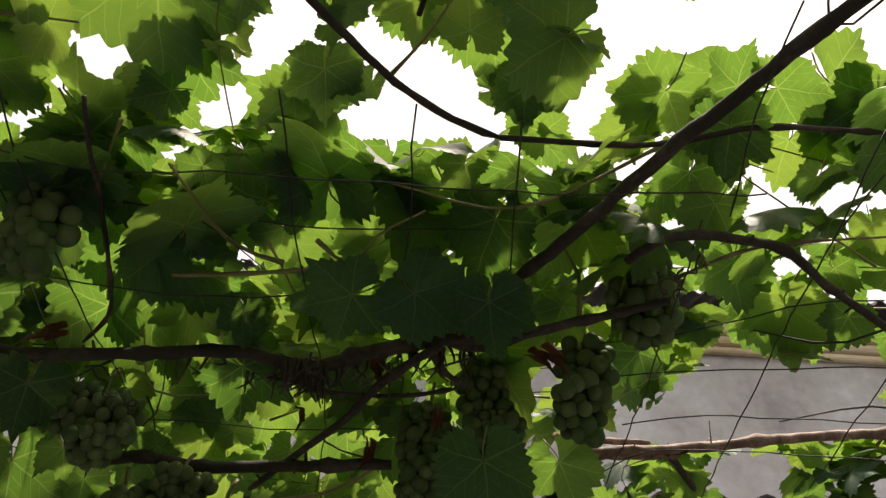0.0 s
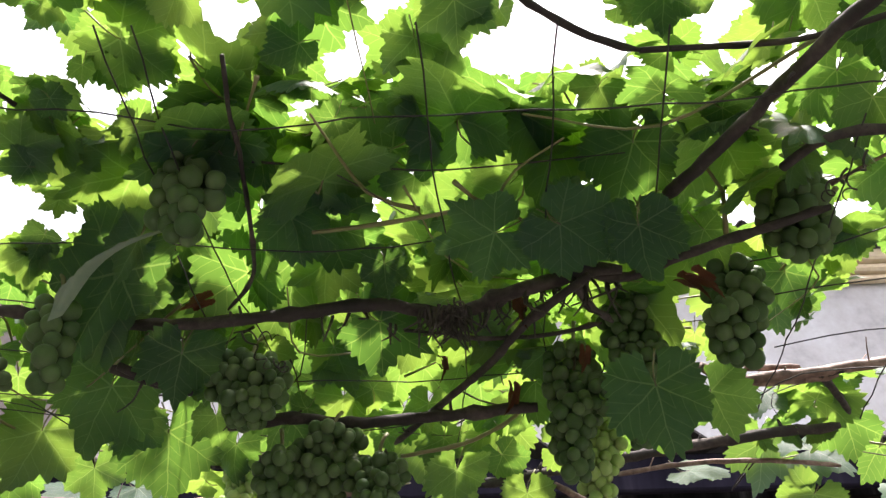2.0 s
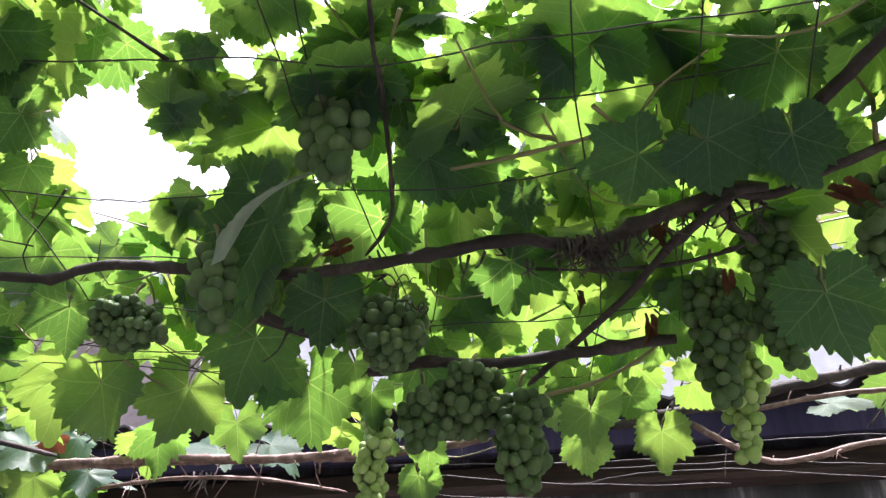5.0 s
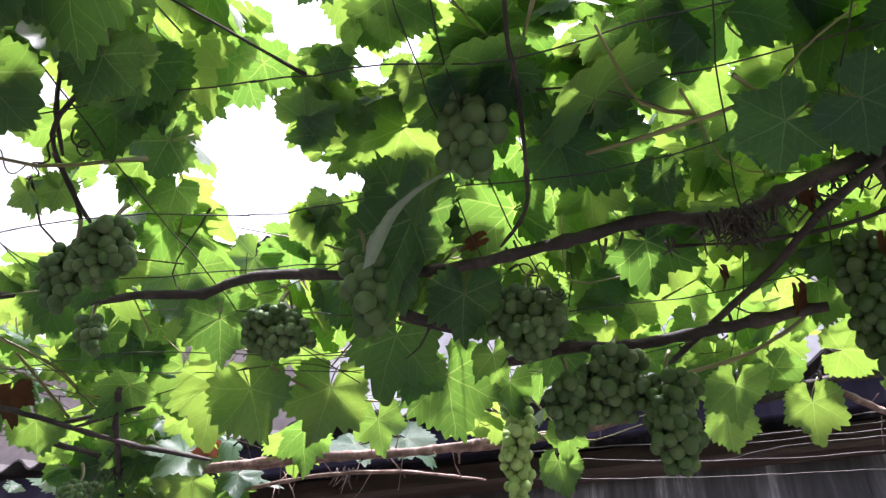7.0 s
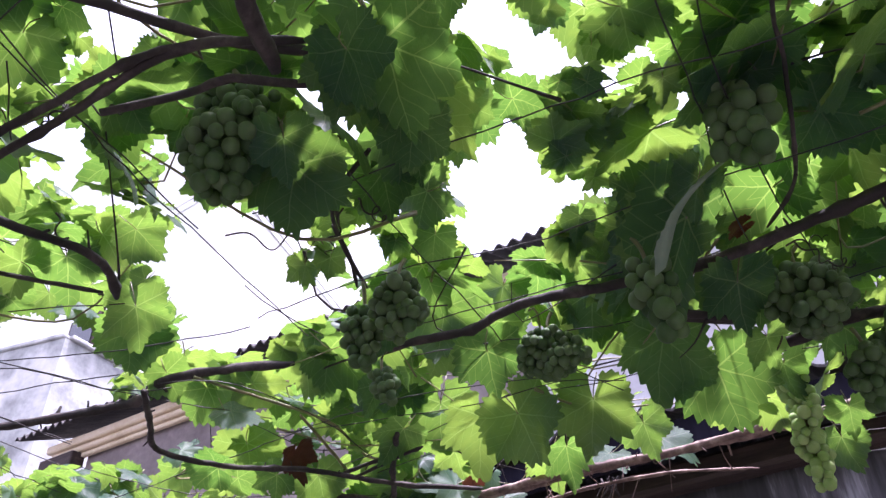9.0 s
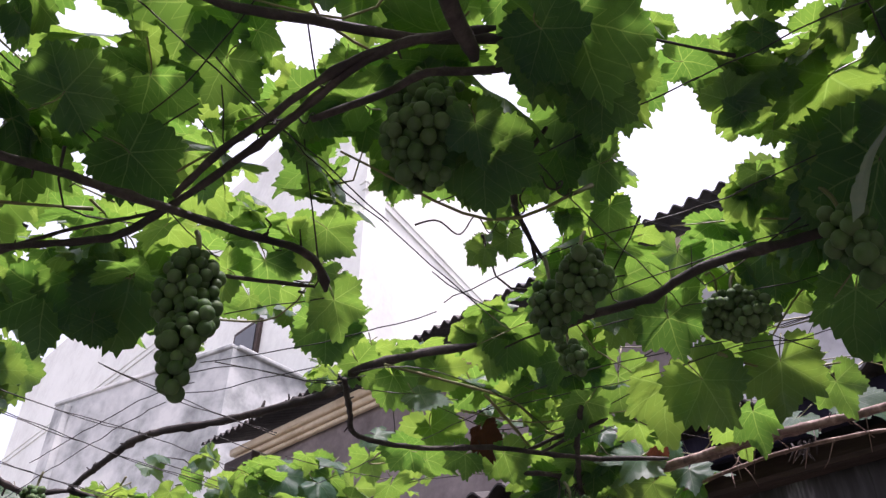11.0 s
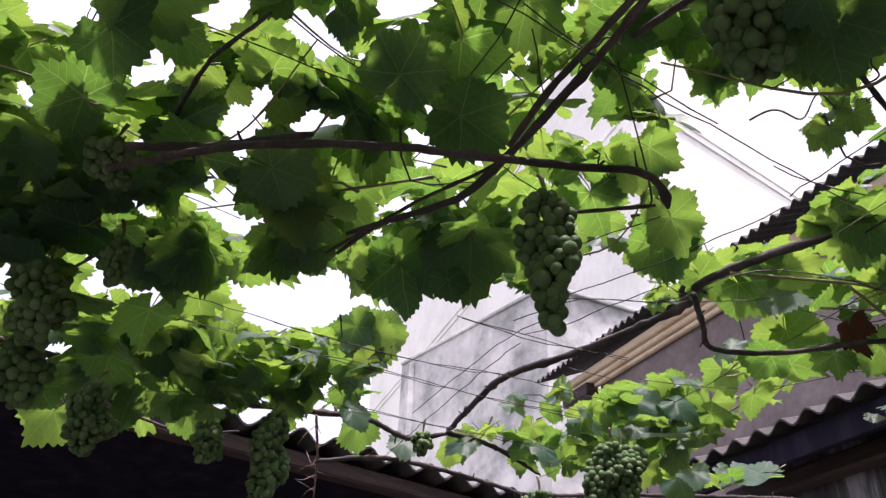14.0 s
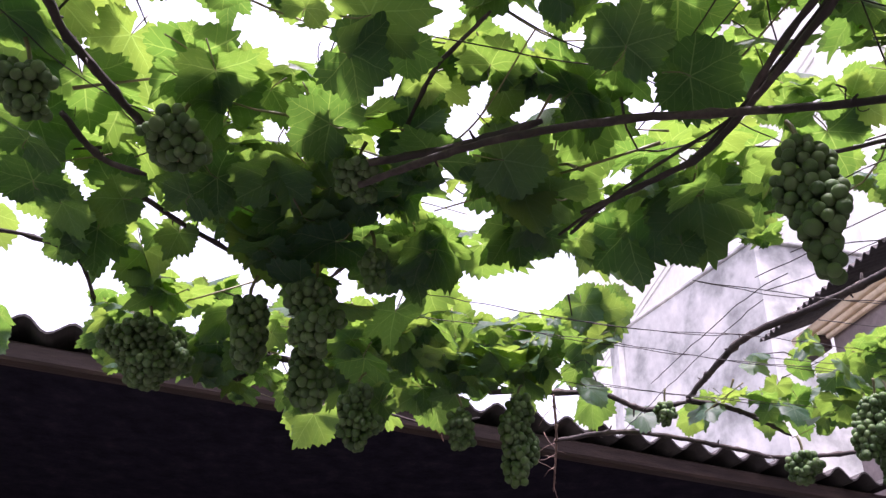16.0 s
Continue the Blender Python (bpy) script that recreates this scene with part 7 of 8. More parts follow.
leaf(-1.085, -0.575, 2.125, 0.103, (-0.39, -0.28, -0.88), (-0.28, -0.32, 0.91))
# Threes set above bunch tops, added to shade the grapes.
leaf(-0.702, 0.237, 2.077, 0.127, (-0.10, -0.99, -0.5), (0.16, -0.40, 1.00))
leaf(-0.687, 0.225, 2.097, 0.120, (-1.00, -0.02, -0.5), (0.34, -0.14, 1.00))
leaf(-0.674, 0.219, 2.117, 0.113, (-1.00, 0.05, -0.5), (-0.29, 0.23, 1.00))
leaf(-1.219, -0.317, 1.937, 0.103, (-0.50, -0.87, -0.5), (-0.13, 0.04, 1.00))
leaf(-1.201, -0.324, 1.957, 0.115, (-0.67, 0.75, -0.5), (0.14, -0.11, 1.00))
leaf(-1.216, -0.343, 1.977, 0.123, (-0.89, 0.45, -0.5), (0.07, 0.21, 1.00))
leaf(-1.259, -0.307, 1.871, 0.118, (-0.98, -0.18, -0.5), (0.27, -0.01, 1.00))
leaf(-1.258, -0.340, 1.891, 0.121, (0.56, 0.66, -0.50), (-0.08, 0.47, 0.88))
leaf(-1.276, -0.349, 1.911, 0.096, (-0.73, -0.56, -0.40), (-0.14, 0.17, 0.98))
leaf(-1.232, -0.404, 1.937, 0.094, (0.81, -0.47, -0.35), (0.21, 0.13, 0.97))
leaf(-1.283, -0.383, 1.957, 0.116, (0.69, 0.72, -0.5), (0.08, -0.10, 1.00))
leaf(-1.277, -0.419, 1.977, 0.107, (0.87, 0.29, -0.40), (0.17, 0.06, 0.98))
leaf(-1.482, -0.594, 1.980, 0.107, (-0.34, -0.94, -0.5), (0.04, 0.30, 1.00))
leaf(-1.487, -0.607, 2.000, 0.110, (-0.42, 0.82, -0.38), (0.03, 0.21, 0.98))
leaf(-1.442, -0.616, 2.020, 0.103, (-0.67, 0.27, -0.69), (-0.59, 0.16, 0.79))
leaf(-1.639, -0.276, 1.941, 0.125, (-1.00, -0.06, -0.5), (-0.17, 0.26, 1.00))
leaf(-1.591, -0.309, 1.961, 0.088, (0.13, -0.89, -0.45), (-0.31, -0.20, 0.93))
leaf(-1.597, -0.308, 1.981, 0.105, (-0.60, 0.80, -0.5), (0.16, -0.12, 1.00))
leaf(-1.095, -0.281, 2.041, 0.125, (-0.81, 0.31, -0.50), (0.45, -0.26, 0.86))
leaf(-1.121, -0.256, 2.061, 0.106, (-0.21, 0.85, -0.48), (0.29, -0.25, 0.93))
leaf(-1.067, -0.317, 2.081, 0.097, (-0.51, 0.64, -0.58), (0.04, -0.26, 0.96))
leaf(-1.190, -0.268, 1.994, 0.101, (0.70, -0.63, -0.33), (0.22, 0.09, 0.97))
leaf(-1.221, -0.236, 2.014, 0.109, (0.72, 0.58, -0.38), (0.27, 0.06, 0.96))
leaf(-1.218, -0.279, 2.034, 0.120, (-0.79, -0.27, -0.56), (0.02, -0.34, 0.94))
leaf(-1.030, -0.440, 2.035, 0.115, (-1.00, 0.02, -0.5), (0.12, -0.11, 1.00))
leaf(-1.055, -0.469, 2.055, 0.108, (0.05, 1.00, -0.5), (-0.04, 0.04, 1.00))
leaf(-1.054, -0.449, 2.075, 0.104, (0.69, -0.73, -0.5), (-0.20, 0.23, 1.00))
leaf(-0.950, -0.628, 2.035, 0.125, (0.44, 0.90, -0.5), (-0.06, 0.21, 1.00))
leaf(-0.952, -0.632, 2.055, 0.117, (-0.28, 0.96, -0.5), (0.15, 0.09, 1.00))
leaf(-0.973, -0.621, 2.075, 0.120, (-0.06, -1.00, -0.5), (-0.24, -0.13, 1.00))
leaf(-1.095, -0.654, 1.985, 0.095, (0.70, 0.42, -0.57), (-0.20, 0.03, 0.98))
leaf(-1.118, -0.659, 2.015, 0.100, (-0.78, 0.24, -0.57), (-0.55, -0.42, 0.72))
leaf(-1.175, -0.684, 1.985, 0.095, (0.81, 0.10, -0.57), (-0.35, -0.18, 0.92))
leaf(-1.222, -0.706, 2.015, 0.110, (-0.04, 0.82, -0.57), (-0.56, -0.17, 0.81))
leaf(-1.259, -0.668, 1.985, 0.098, (-0.62, 0.24, -0.74), (-0.34, 0.28, 0.90))
leaf(-1.323, -0.672, 2.015, 0.100, (0.51, 0.64, -0.57), (-0.23, -0.45, 0.86))
leaf(-1.349, -0.695, 1.985, 0.084, (-0.72, -0.39, -0.57), (-0.31, 0.37, 0.88))
leaf(-1.398, -0.720, 2.015, 0.084, (0.54, 0.61, -0.57), (-0.70, 0.15, 0.70))
leaf(-1.220, -0.594, 1.985, 0.083, (0.62, -0.65, -0.44), (-0.39, -0.63, 0.67))
leaf(-1.237, -0.596, 2.015, 0.096, (0.76, 0.18, -0.62), (-0.76, -0.05, 0.65))
leaf(-1.188, -0.487, 1.985, 0.089, (0.87, 0.19, -0.46), (-0.52, 0.20, 0.83))
leaf(-1.226, -0.514, 2.015, 0.094, (0.63, -0.52, -0.57), (-0.71, 0.15, 0.69))
leaf(-1.167, -0.446, 1.985, 0.095, (0.24, 0.78, -0.57), (-0.62, -0.52, 0.59))
leaf(-1.209, -0.460, 2.015, 0.089, (0.39, 0.72, -0.57), (-0.47, -0.36, 0.80))
leaf(-1.313, -0.536, 1.985, 0.064, (-0.69, -0.47, -0.54), (-0.71, -0.23, 0.66))
leaf(-1.364, -0.571, 2.015, 0.095, (-0.68, 0.15, -0.71), (-0.04, 0.26, 0.97))
leaf(-1.136, -0.385, 1.985, 0.111, (0.81, 0.09, -0.57), (-0.44, -0.12, 0.89))
leaf(-1.181, -0.393, 2.015, 0.090, (0.59, -0.28, -0.76), (-0.50, -0.41, 0.76))
leaf(-1.027, -0.319, 1.985, 0.098, (0.81, -0.12, -0.57), (-0.52, -0.45, 0.73))
leaf(-1.067, -0.323, 2.015, 0.101, (-0.76, 0.30, -0.57), (-0.18, 0.54, 0.82))
leaf(-1.158, -0.303, 1.985, 0.102, (0.59, 0.57, -0.57), (-0.63, -0.03, 0.78))
leaf(-1.193, -0.310, 2.015, 0.099, (-0.18, -0.80, -0.57), (-0.73, 0.08, 0.67))
leaf(-1.257, -0.371, 1.985, 0.101, (-0.77, 0.27, -0.57), (-0.52, 0.09, 0.85))
leaf(-1.318, -0.374, 2.015, 0.109, (-0.54, 0.62, -0.57), (-0.56, -0.12, 0.82))
leaf(-1.295, -0.287, 1.985, 0.094, (-0.23, -0.79, -0.57), (-0.51, -0.33, 0.80))
leaf(-1.336, -0.291, 2.015, 0.099, (0.87, -0.28, -0.42), (-0.46, -0.37, 0.80))
leaf(-1.147, -0.218, 1.985, 0.115, (0.19, 0.58, -0.79), (0.14, -0.31, 0.94))
leaf(-1.166, -0.230, 2.015, 0.080, (0.47, -0.29, -0.83), (-0.80, 0.25, 0.54))
leaf(-1.100, -0.133, 1.985, 0.087, (0.57, -0.52, -0.63), (-0.53, -0.37, 0.76))
leaf(-1.137, -0.108, 2.015, 0.113, (0.22, 0.82, -0.52), (-0.09, -0.43, 0.90))
leaf(-1.145, -0.056, 1.985, 0.123, (0.35, -0.74, -0.57), (-0.15, -0.07, 0.99))
leaf(-1.184, -0.056, 2.015, 0.114, (0.43, -0.70, -0.57), (-0.70, 0.10, 0.70))
leaf(-1.301, -0.164, 1.985, 0.115, (0.63, 0.33, -0.70), (-0.37, 0.51, 0.78))
leaf(-1.334, -0.095, 2.015, 0.131, (-0.12, 0.79, -0.60), (-0.24, -0.45, 0.86))
leaf(-1.243, -0.048, 1.985, 0.099, (0.06, -0.76, -0.65), (-0.03, 0.10, 0.99))
leaf(-1.287, -0.018, 2.015, 0.084, (0.20, -0.86, -0.46), (-0.03, 0.12, 0.99))
leaf(-1.304, -0.197, 1.985, 0.109, (0.75, -0.34, -0.57), (-0.26, -0.51, 0.82))
leaf(-1.357, -0.190, 2.015, 0.118, (-0.80, 0.19, -0.57), (-0.57, -0.08, 0.81))
leaf(-1.504, -0.598, 1.985, 0.103, (0.72, -0.34, -0.61), (-0.39, 0.01, 0.92))
leaf(-1.562, -0.579, 2.015, 0.104, (-0.87, -0.16, -0.46), (0.16, -0.30, 0.94))
leaf(-1.609, -0.652, 1.985, 0.096, (-0.34, 0.74, -0.57), (-0.52, -0.46, 0.72))
leaf(-1.656, -0.681, 2.015, 0.097, (-0.15, -0.81, -0.57), (-0.62, -0.19, 0.76))
leaf(-1.360, -0.245, 1.985, 0.120, (0.16, -0.80, -0.57), (-0.67, 0.11, 0.73))
leaf(-1.419, -0.250, 2.015, 0.118, (0.63, 0.52, -0.57), (-0.37, 0.35, 0.86))
leaf(-1.325, -0.181, 1.985, 0.134, (-0.40, 0.64, -0.66), (-0.42, -0.07, 0.91))
leaf(-1.367, -0.185, 2.015, 0.132, (0.84, 0.04, -0.54), (-0.65, -0.08, 0.76))
leaf(-1.247, -0.079, 1.985, 0.101, (-0.21, -0.67, -0.72), (-0.72, -0.18, 0.67))
leaf(-1.279, -0.083, 2.015, 0.128, (0.69, -0.06, -0.72), (-0.52, -0.51, 0.69))
leaf(-1.123, -0.085, 1.985, 0.117, (-0.82, 0.05, -0.57), (-0.59, -0.50, 0.63))
leaf(-1.160, -0.085, 2.015, 0.111, (-0.81, 0.12, -0.57), (-0.58, 0.35, 0.73))
leaf(-1.077, -0.196, 1.985, 0.110, (0.50, -0.40, -0.77), (-0.13, 0.14, 0.98))
leaf(-1.130, -0.209, 2.015, 0.103, (-0.60, -0.62, -0.51), (-0.46, -0.51, 0.72))
leaf(-0.928, -0.276, 1.985, 0.100, (0.10, 0.87, -0.48), (-0.65, 0.44, 0.62))
leaf(-0.895, -0.255, 2.015, 0.112, (0.41, 0.63, -0.66), (-0.43, -0.30, 0.85))
leaf(-0.869, -0.023, 1.985, 0.092, (0.80, -0.18, -0.57), (-0.66, 0.23, 0.72))
leaf(-0.888, -0.011, 2.015, 0.091, (0.84, -0.03, -0.54), (-0.59, -0.17, 0.79))
leaf(-0.924, 0.064, 1.985, 0.097, (0.07, 0.82, -0.57), (-0.58, 0.17, 0.79))
leaf(-0.958, 0.066, 2.015, 0.091, (-0.57, -0.59, -0.57), (-0.40, -0.09, 0.91))
leaf(-1.176, -0.276, 1.985, 0.091, (0.84, -0.30, -0.45), (-0.47, -0.30, 0.83))
leaf(-1.223, -0.294, 2.015, 0.100, (-0.51, -0.71, -0.49), (-0.70, -0.08, 0.71))
leaf(-0.356, 0.500, 2.045, 0.124, (-0.21, 0.78, -0.58), (-0.34, -0.21, 0.92))
leaf(-0.327, 0.465, 2.113, 0.144, (0.40, 0.58, -0.71), (0.59, 0.06, 0.80))
leaf(-0.326, 0.463, 2.048, 0.120, (-0.15, -0.90, -0.40), (-0.11, 0.03, 0.99))
leaf(-0.307, 0.462, 2.106, 0.112, (0.21, 0.88, -0.43), (0.19, 0.82, 0.55))
leaf(-0.312, 0.480, 2.092, 0.128, (0.30, 0.70, -0.40), (0.05, -0.05, 0.95))
leaf(-0.273, 0.542, 2.118, 0.151, (-0.36, 0.88, -0.30), (0.02, -0.62, 0.78))
leaf(-0.228, 0.518, 2.045, 0.144, (0.70, -0.53, -0.49), (-0.47, -0.31, 0.82))
leaf(-0.196, 0.565, 2.107, 0.138, (-0.85, 0.12, -0.50), (-0.50, -0.14, 0.86))
leaf(-0.246, 0.606, 2.064, 0.138, (0.65, -0.56, -0.51), (0.09, 0.10, 0.99))
leaf(-0.226, 0.669, 2.117, 0.146, (0.78, -0.33, -0.54), (0.43, -0.38, 0.82))
leaf(-0.331, 0.508, 2.053, 0.114, (-0.76, -0.16, -0.62), (-0.45, -0.31, 0.84))
leaf(-0.326, 0.568, 2.110, 0.123, (0.58, 0.56, -0.60), (0.40, 0.15, 0.91))
leaf(-0.276, 0.602, 2.058, 0.100, (0.74, 0.24, -0.63), (0.22, 0.32, 0.92))
leaf(-0.283, 0.638, 2.111, 0.123, (-0.65, -0.20, -0.74), (-0.05, 0.05, 1.00))
leaf(-0.118, 0.536, 2.121, 0.143, (-0.49, 0.63, -0.60), (-0.11, 0.23, 0.85))
leaf(-0.050, 0.603, 2.118, 0.154, (0.07, -0.80, -0.60), (0.01, 0.18, 0.85))
leaf(0.005, 0.586, 2.126, 0.154, (0.63, -0.49, -0.60), (-0.05, -0.50, 0.85))
leaf(0.008, 0.687, 2.126, 0.154, (-0.68, 0.43, -0.60), (-0.27, -0.25, 0.85))
leaf(-0.096, 0.659, 2.126, 0.121, (-0.59, 0.54, -0.60), (-0.01, 0.02, 0.85))
leaf(-0.036, 0.724, 2.105, 0.121, (-0.20, 0.77, -0.60), (0.21, -0.02, 0.85))
leaf(-0.114, 0.505, 2.107, 0.136, (-0.38, -0.62, -0.68), (0.34, 0.29, 0.89))
leaf(-0.051, 0.513, 2.113, 0.145, (0.02, -0.78, -0.62), (0.35, -0.12, 0.93))
leaf(0.003, 0.558, 2.124, 0.132, (0.01, 0.80, -0.60), (0.11, -0.21, 0.85))
leaf(-1.470, -0.232, 2.049, 0.160, (0.78, 0.16, -0.60), (0.01, 0.14, 0.85))
leaf(-1.576, -0.250, 2.124, 0.176, (0.09, 0.79, -0.60), (0.04, 0.05, 0.85))
leaf(-1.366, -0.163, 2.057, 0.135, (0.75, -0.44, -0.49), (0.30, 0.08, 0.95))
leaf(-1.469, -0.218, 2.119, 0.121, (0.54, -0.50, -0.68), (-0.07, -0.13, 0.99))
leaf(-0.864, 0.221, 2.045, 0.101, (-0.32, 0.24, -0.92), (0.62, 0.28, 0.73))
leaf(-0.891, 0.208, 2.125, 0.109, (0.71, -0.33, -0.63), (-0.26, 0.36, 0.90))
leaf(-0.769, 0.197, 2.058, 0.130, (0.24, -0.76, -0.60), (0.10, -0.23, 0.85))
leaf(-0.800, 0.236, 2.119, 0.133, (-0.24, -0.69, -0.68), (-0.13, 0.28, 0.95))
leaf(-0.920, 0.142, 2.045, 0.120, (0.78, -0.16, -0.61), (0.72, 0.03, 0.69))
leaf(-1.203, 0.183, 2.059, 0.130, (0.78, -0.16, -0.60), (0.11, 0.04, 0.85))
leaf(-1.279, 0.214, 2.117, 0.143, (-0.53, -0.60, -0.60), (-0.01, -0.46, 0.85))
leaf(-1.280, -0.451, 2.043, 0.130, (0.16, 0.78, -0.60), (0.03, -0.02, 0.85))
leaf(-1.363, -0.482, 2.106, 0.143, (0.57, -0.56, -0.60), (0.13, -0.33, 0.85))
leaf(-1.459, -0.632, 2.046, 0.138, (-0.22, 0.76, -0.62), (0.24, 0.34, 0.91))
leaf(-1.662, -0.575, 2.094, 0.133, (0.87, 0.09, -0.49), (0.15, -0.25, 0.96))
leaf(-1.300, -0.446, 2.034, 0.150, (-0.50, -0.62, -0.60), (-0.37, 0.07, 0.85))
leaf(-1.407, -0.477, 2.108, 0.165, (0.28, 0.75, -0.60), (-0.03, 0.08, 0.85))
leaf(-1.201, -0.479, 2.029, 0.140, (0.79, 0.10, -0.60), (-0.51, 0.24, 0.85))
leaf(-1.297, -0.514, 2.091, 0.154, (-0.58, 0.55, -0.60), (-0.18, 0.62, 0.85))
leaf(-1.435, -0.400, 2.038, 0.140, (0.74, 0.31, -0.60), (-0.36, 0.21, 0.85))
leaf(-1.557, -0.425, 2.105, 0.154, (-0.42, 0.68, -0.60), (-0.44, 0.00, 0.85))
leaf(-1.225, -0.343, 2.037, 0.140, (0.65, -0.47, -0.60), (-0.10, 0.06, 0.85))
leaf(-1.324, -0.362, 2.100, 0.154, (0.75, -0.27, -0.60), (0.02, 0.45, 0.85))
leaf(-1.380, -0.295, 2.040, 0.130, (-0.70, -0.38, -0.60), (-0.03, -0.11, 0.85))
leaf(-1.496, -0.308, 2.109, 0.143, (-0.50, 0.63, -0.60), (0.07, 0.26, 0.85))
leaf(-1.067, -0.436, 2.040, 0.122, (0.60, 0.54, -0.60), (-0.17, -0.56, 0.81))
leaf(-1.156, -0.458, 2.100, 0.125, (0.76, 0.02, -0.65), (0.10, 0.25, 0.96))
leaf(-1.333, -0.494, 2.035, 0.103, (-0.64, 0.40, -0.66), (0.45, 0.00, 0.89))
leaf(-1.416, -0.574, 2.105, 0.122, (-0.76, 0.06, -0.65), (0.12, 0.39, 0.91))
leaf(-1.208, -0.246, 2.031, 0.115, (0.82, 0.38, -0.43), (0.14, 0.51, 0.85))
leaf(-1.332, -0.261, 2.108, 0.132, (-0.57, 0.56, -0.60), (-0.05, -0.08, 0.85))
leaf(-1.424, 0.804, 1.977, 0.094, (-0.79, 0.34, -0.51), (-0.59, -0.29, 0.76))
leaf(-1.311, 0.811, 2.001, 0.092, (0.59, 0.67, -0.44), (-0.41, 0.37, 0.83))
leaf(-1.191, 0.871, 1.986, 0.100, (-0.12, 0.57, -0.81), (-0.56, 0.45, 0.70))
leaf(-1.284, 1.068, 1.991, 0.120, (0.63, 0.50, -0.60), (-0.53, 0.68, 0.70))
leaf(-1.143, 1.009, 1.998, 0.110, (-0.80, -0.02, -0.60), (-0.23, 0.39, 0.70))
leaf(-1.179, 1.182, 1.976, 0.120, (0.80, 0.08, -0.60), (-0.50, 0.57, 0.70))
leaf(-1.274, 0.710, 1.984, 0.090, (-0.03, -0.80, -0.60), (-0.29, 0.40, 0.70))
leaf(-1.823, 1.058, 1.978, 0.073, (0.67, -0.62, -0.41), (-0.32, 0.23, 0.92))
leaf(-1.924, 1.072, 2.000, 0.100, (0.78, -0.18, -0.60), (-0.04, 0.38, 0.70))
leaf(-1.593, 0.857, 2.009, 0.090, (0.33, 0.69, -0.65), (-0.38, 0.45, 0.81))
leaf(-0.154, 0.766, 2.070, 0.120, (0.78, -0.18, -0.60), (-0.01, -0.12, 0.85))
leaf(-0.098, 0.863, 2.071, 0.120, (0.80, -0.07, -0.60), (0.22, -0.21, 0.85))
leaf(-0.034, 0.786, 2.110, 0.130, (0.50, -0.63, -0.60), (0.01, 0.18, 0.85))
leaf(0.017, 0.914, 2.081, 0.120, (-0.21, -0.77, -0.60), (-0.01, 0.14, 0.85))
leaf(-0.169, 0.916, 2.105, 0.110, (0.50, -0.62, -0.60), (0.04, -0.14, 0.85))
leaf(-0.069, 1.005, 2.090, 0.120, (0.71, -0.37, -0.60), (0.03, 0.22, 0.85))
leaf(-0.915, 0.048, 2.073, 0.120, (-0.83, 0.27, -0.48), (-0.02, 0.04, 1.00))
leaf(-0.941, 0.255, 2.107, 0.098, (-0.64, -0.55, -0.54), (-0.26, -0.38, 0.89))
leaf(-0.967, 0.055, 2.110, 0.120, (0.52, -0.61, -0.60), (-0.48, 0.03, 0.85))
leaf(-1.032, -0.045, 2.076, 0.110, (0.79, 0.09, -0.60), (0.22, 0.42, 0.85))


WITHERED = leaf_mesh("leaf", [(*blade(random.Random(12), 0.8, 1.2, 129, 0.9), 0)], [DRY])


def dry_leaf(x, y, z, size, tip, face):
    ob = tagged(leaf(x, y, z, size, tip, face, WITHERED if size > 0.055 else DRIED), "withered red-brown leaf")
    return ob


dry_leaf(-0.078, 0.849, 1.990, 0.042, (-0.08, 0.61, -0.79), (0.33, 0.77, 0.55))
dry_leaf(-0.152, 0.789, 2.000, 0.029, (0.10, 0.62, -0.78), (0.37, 0.49, 0.79))
dry_leaf(0.001, 0.755, 1.980, 0.033, (-0.08, 0.61, -0.79), (0.20, 0.80, 0.57))
dry_leaf(-0.063, 0.694, 2.010, 0.037, (-0.08, 0.61, -0.79), (-0.40, 0.35, 0.85))
dry_leaf(-1.170, 0.789, 2.000, 0.079, (-0.19, 0.56, -0.81), (-0.77, -0.04, 0.64))
dry_leaf(-1.070, 1.153, 2.010, 0.049, (-0.50, 0.41, -0.77), (-0.43, 0.73, 0.54))
dry_leaf(0.113, 0.653, 2.000, 0.041, (0.83, 0.41, -0.38), (0.09, 0.53, 0.84))
dry_leaf(0.100, 0.657, 2.000, 0.037, (0.90, 0.34, -0.26), (0.03, 0.48, 0.88))
dry_leaf(-1.001, 1.044, 2.000, 0.057, (-0.47, 0.32, -0.82), (-0.63, 0.03, 0.77))
dry_leaf(-2.188, -0.110, 2.000, 0.049, (-0.48, 0.18, -0.86), (-0.68, -0.31, 0.66))
dry_leaf(-0.407, 0.687, 2.030, 0.040, (-0.96, 0.07, -0.29), (-0.24, 0.70, 0.67))
dry_leaf(-0.480, 0.695, 2.020, 0.024, (-0.08, 0.61, -0.79), (-0.11, 0.85, 0.52))

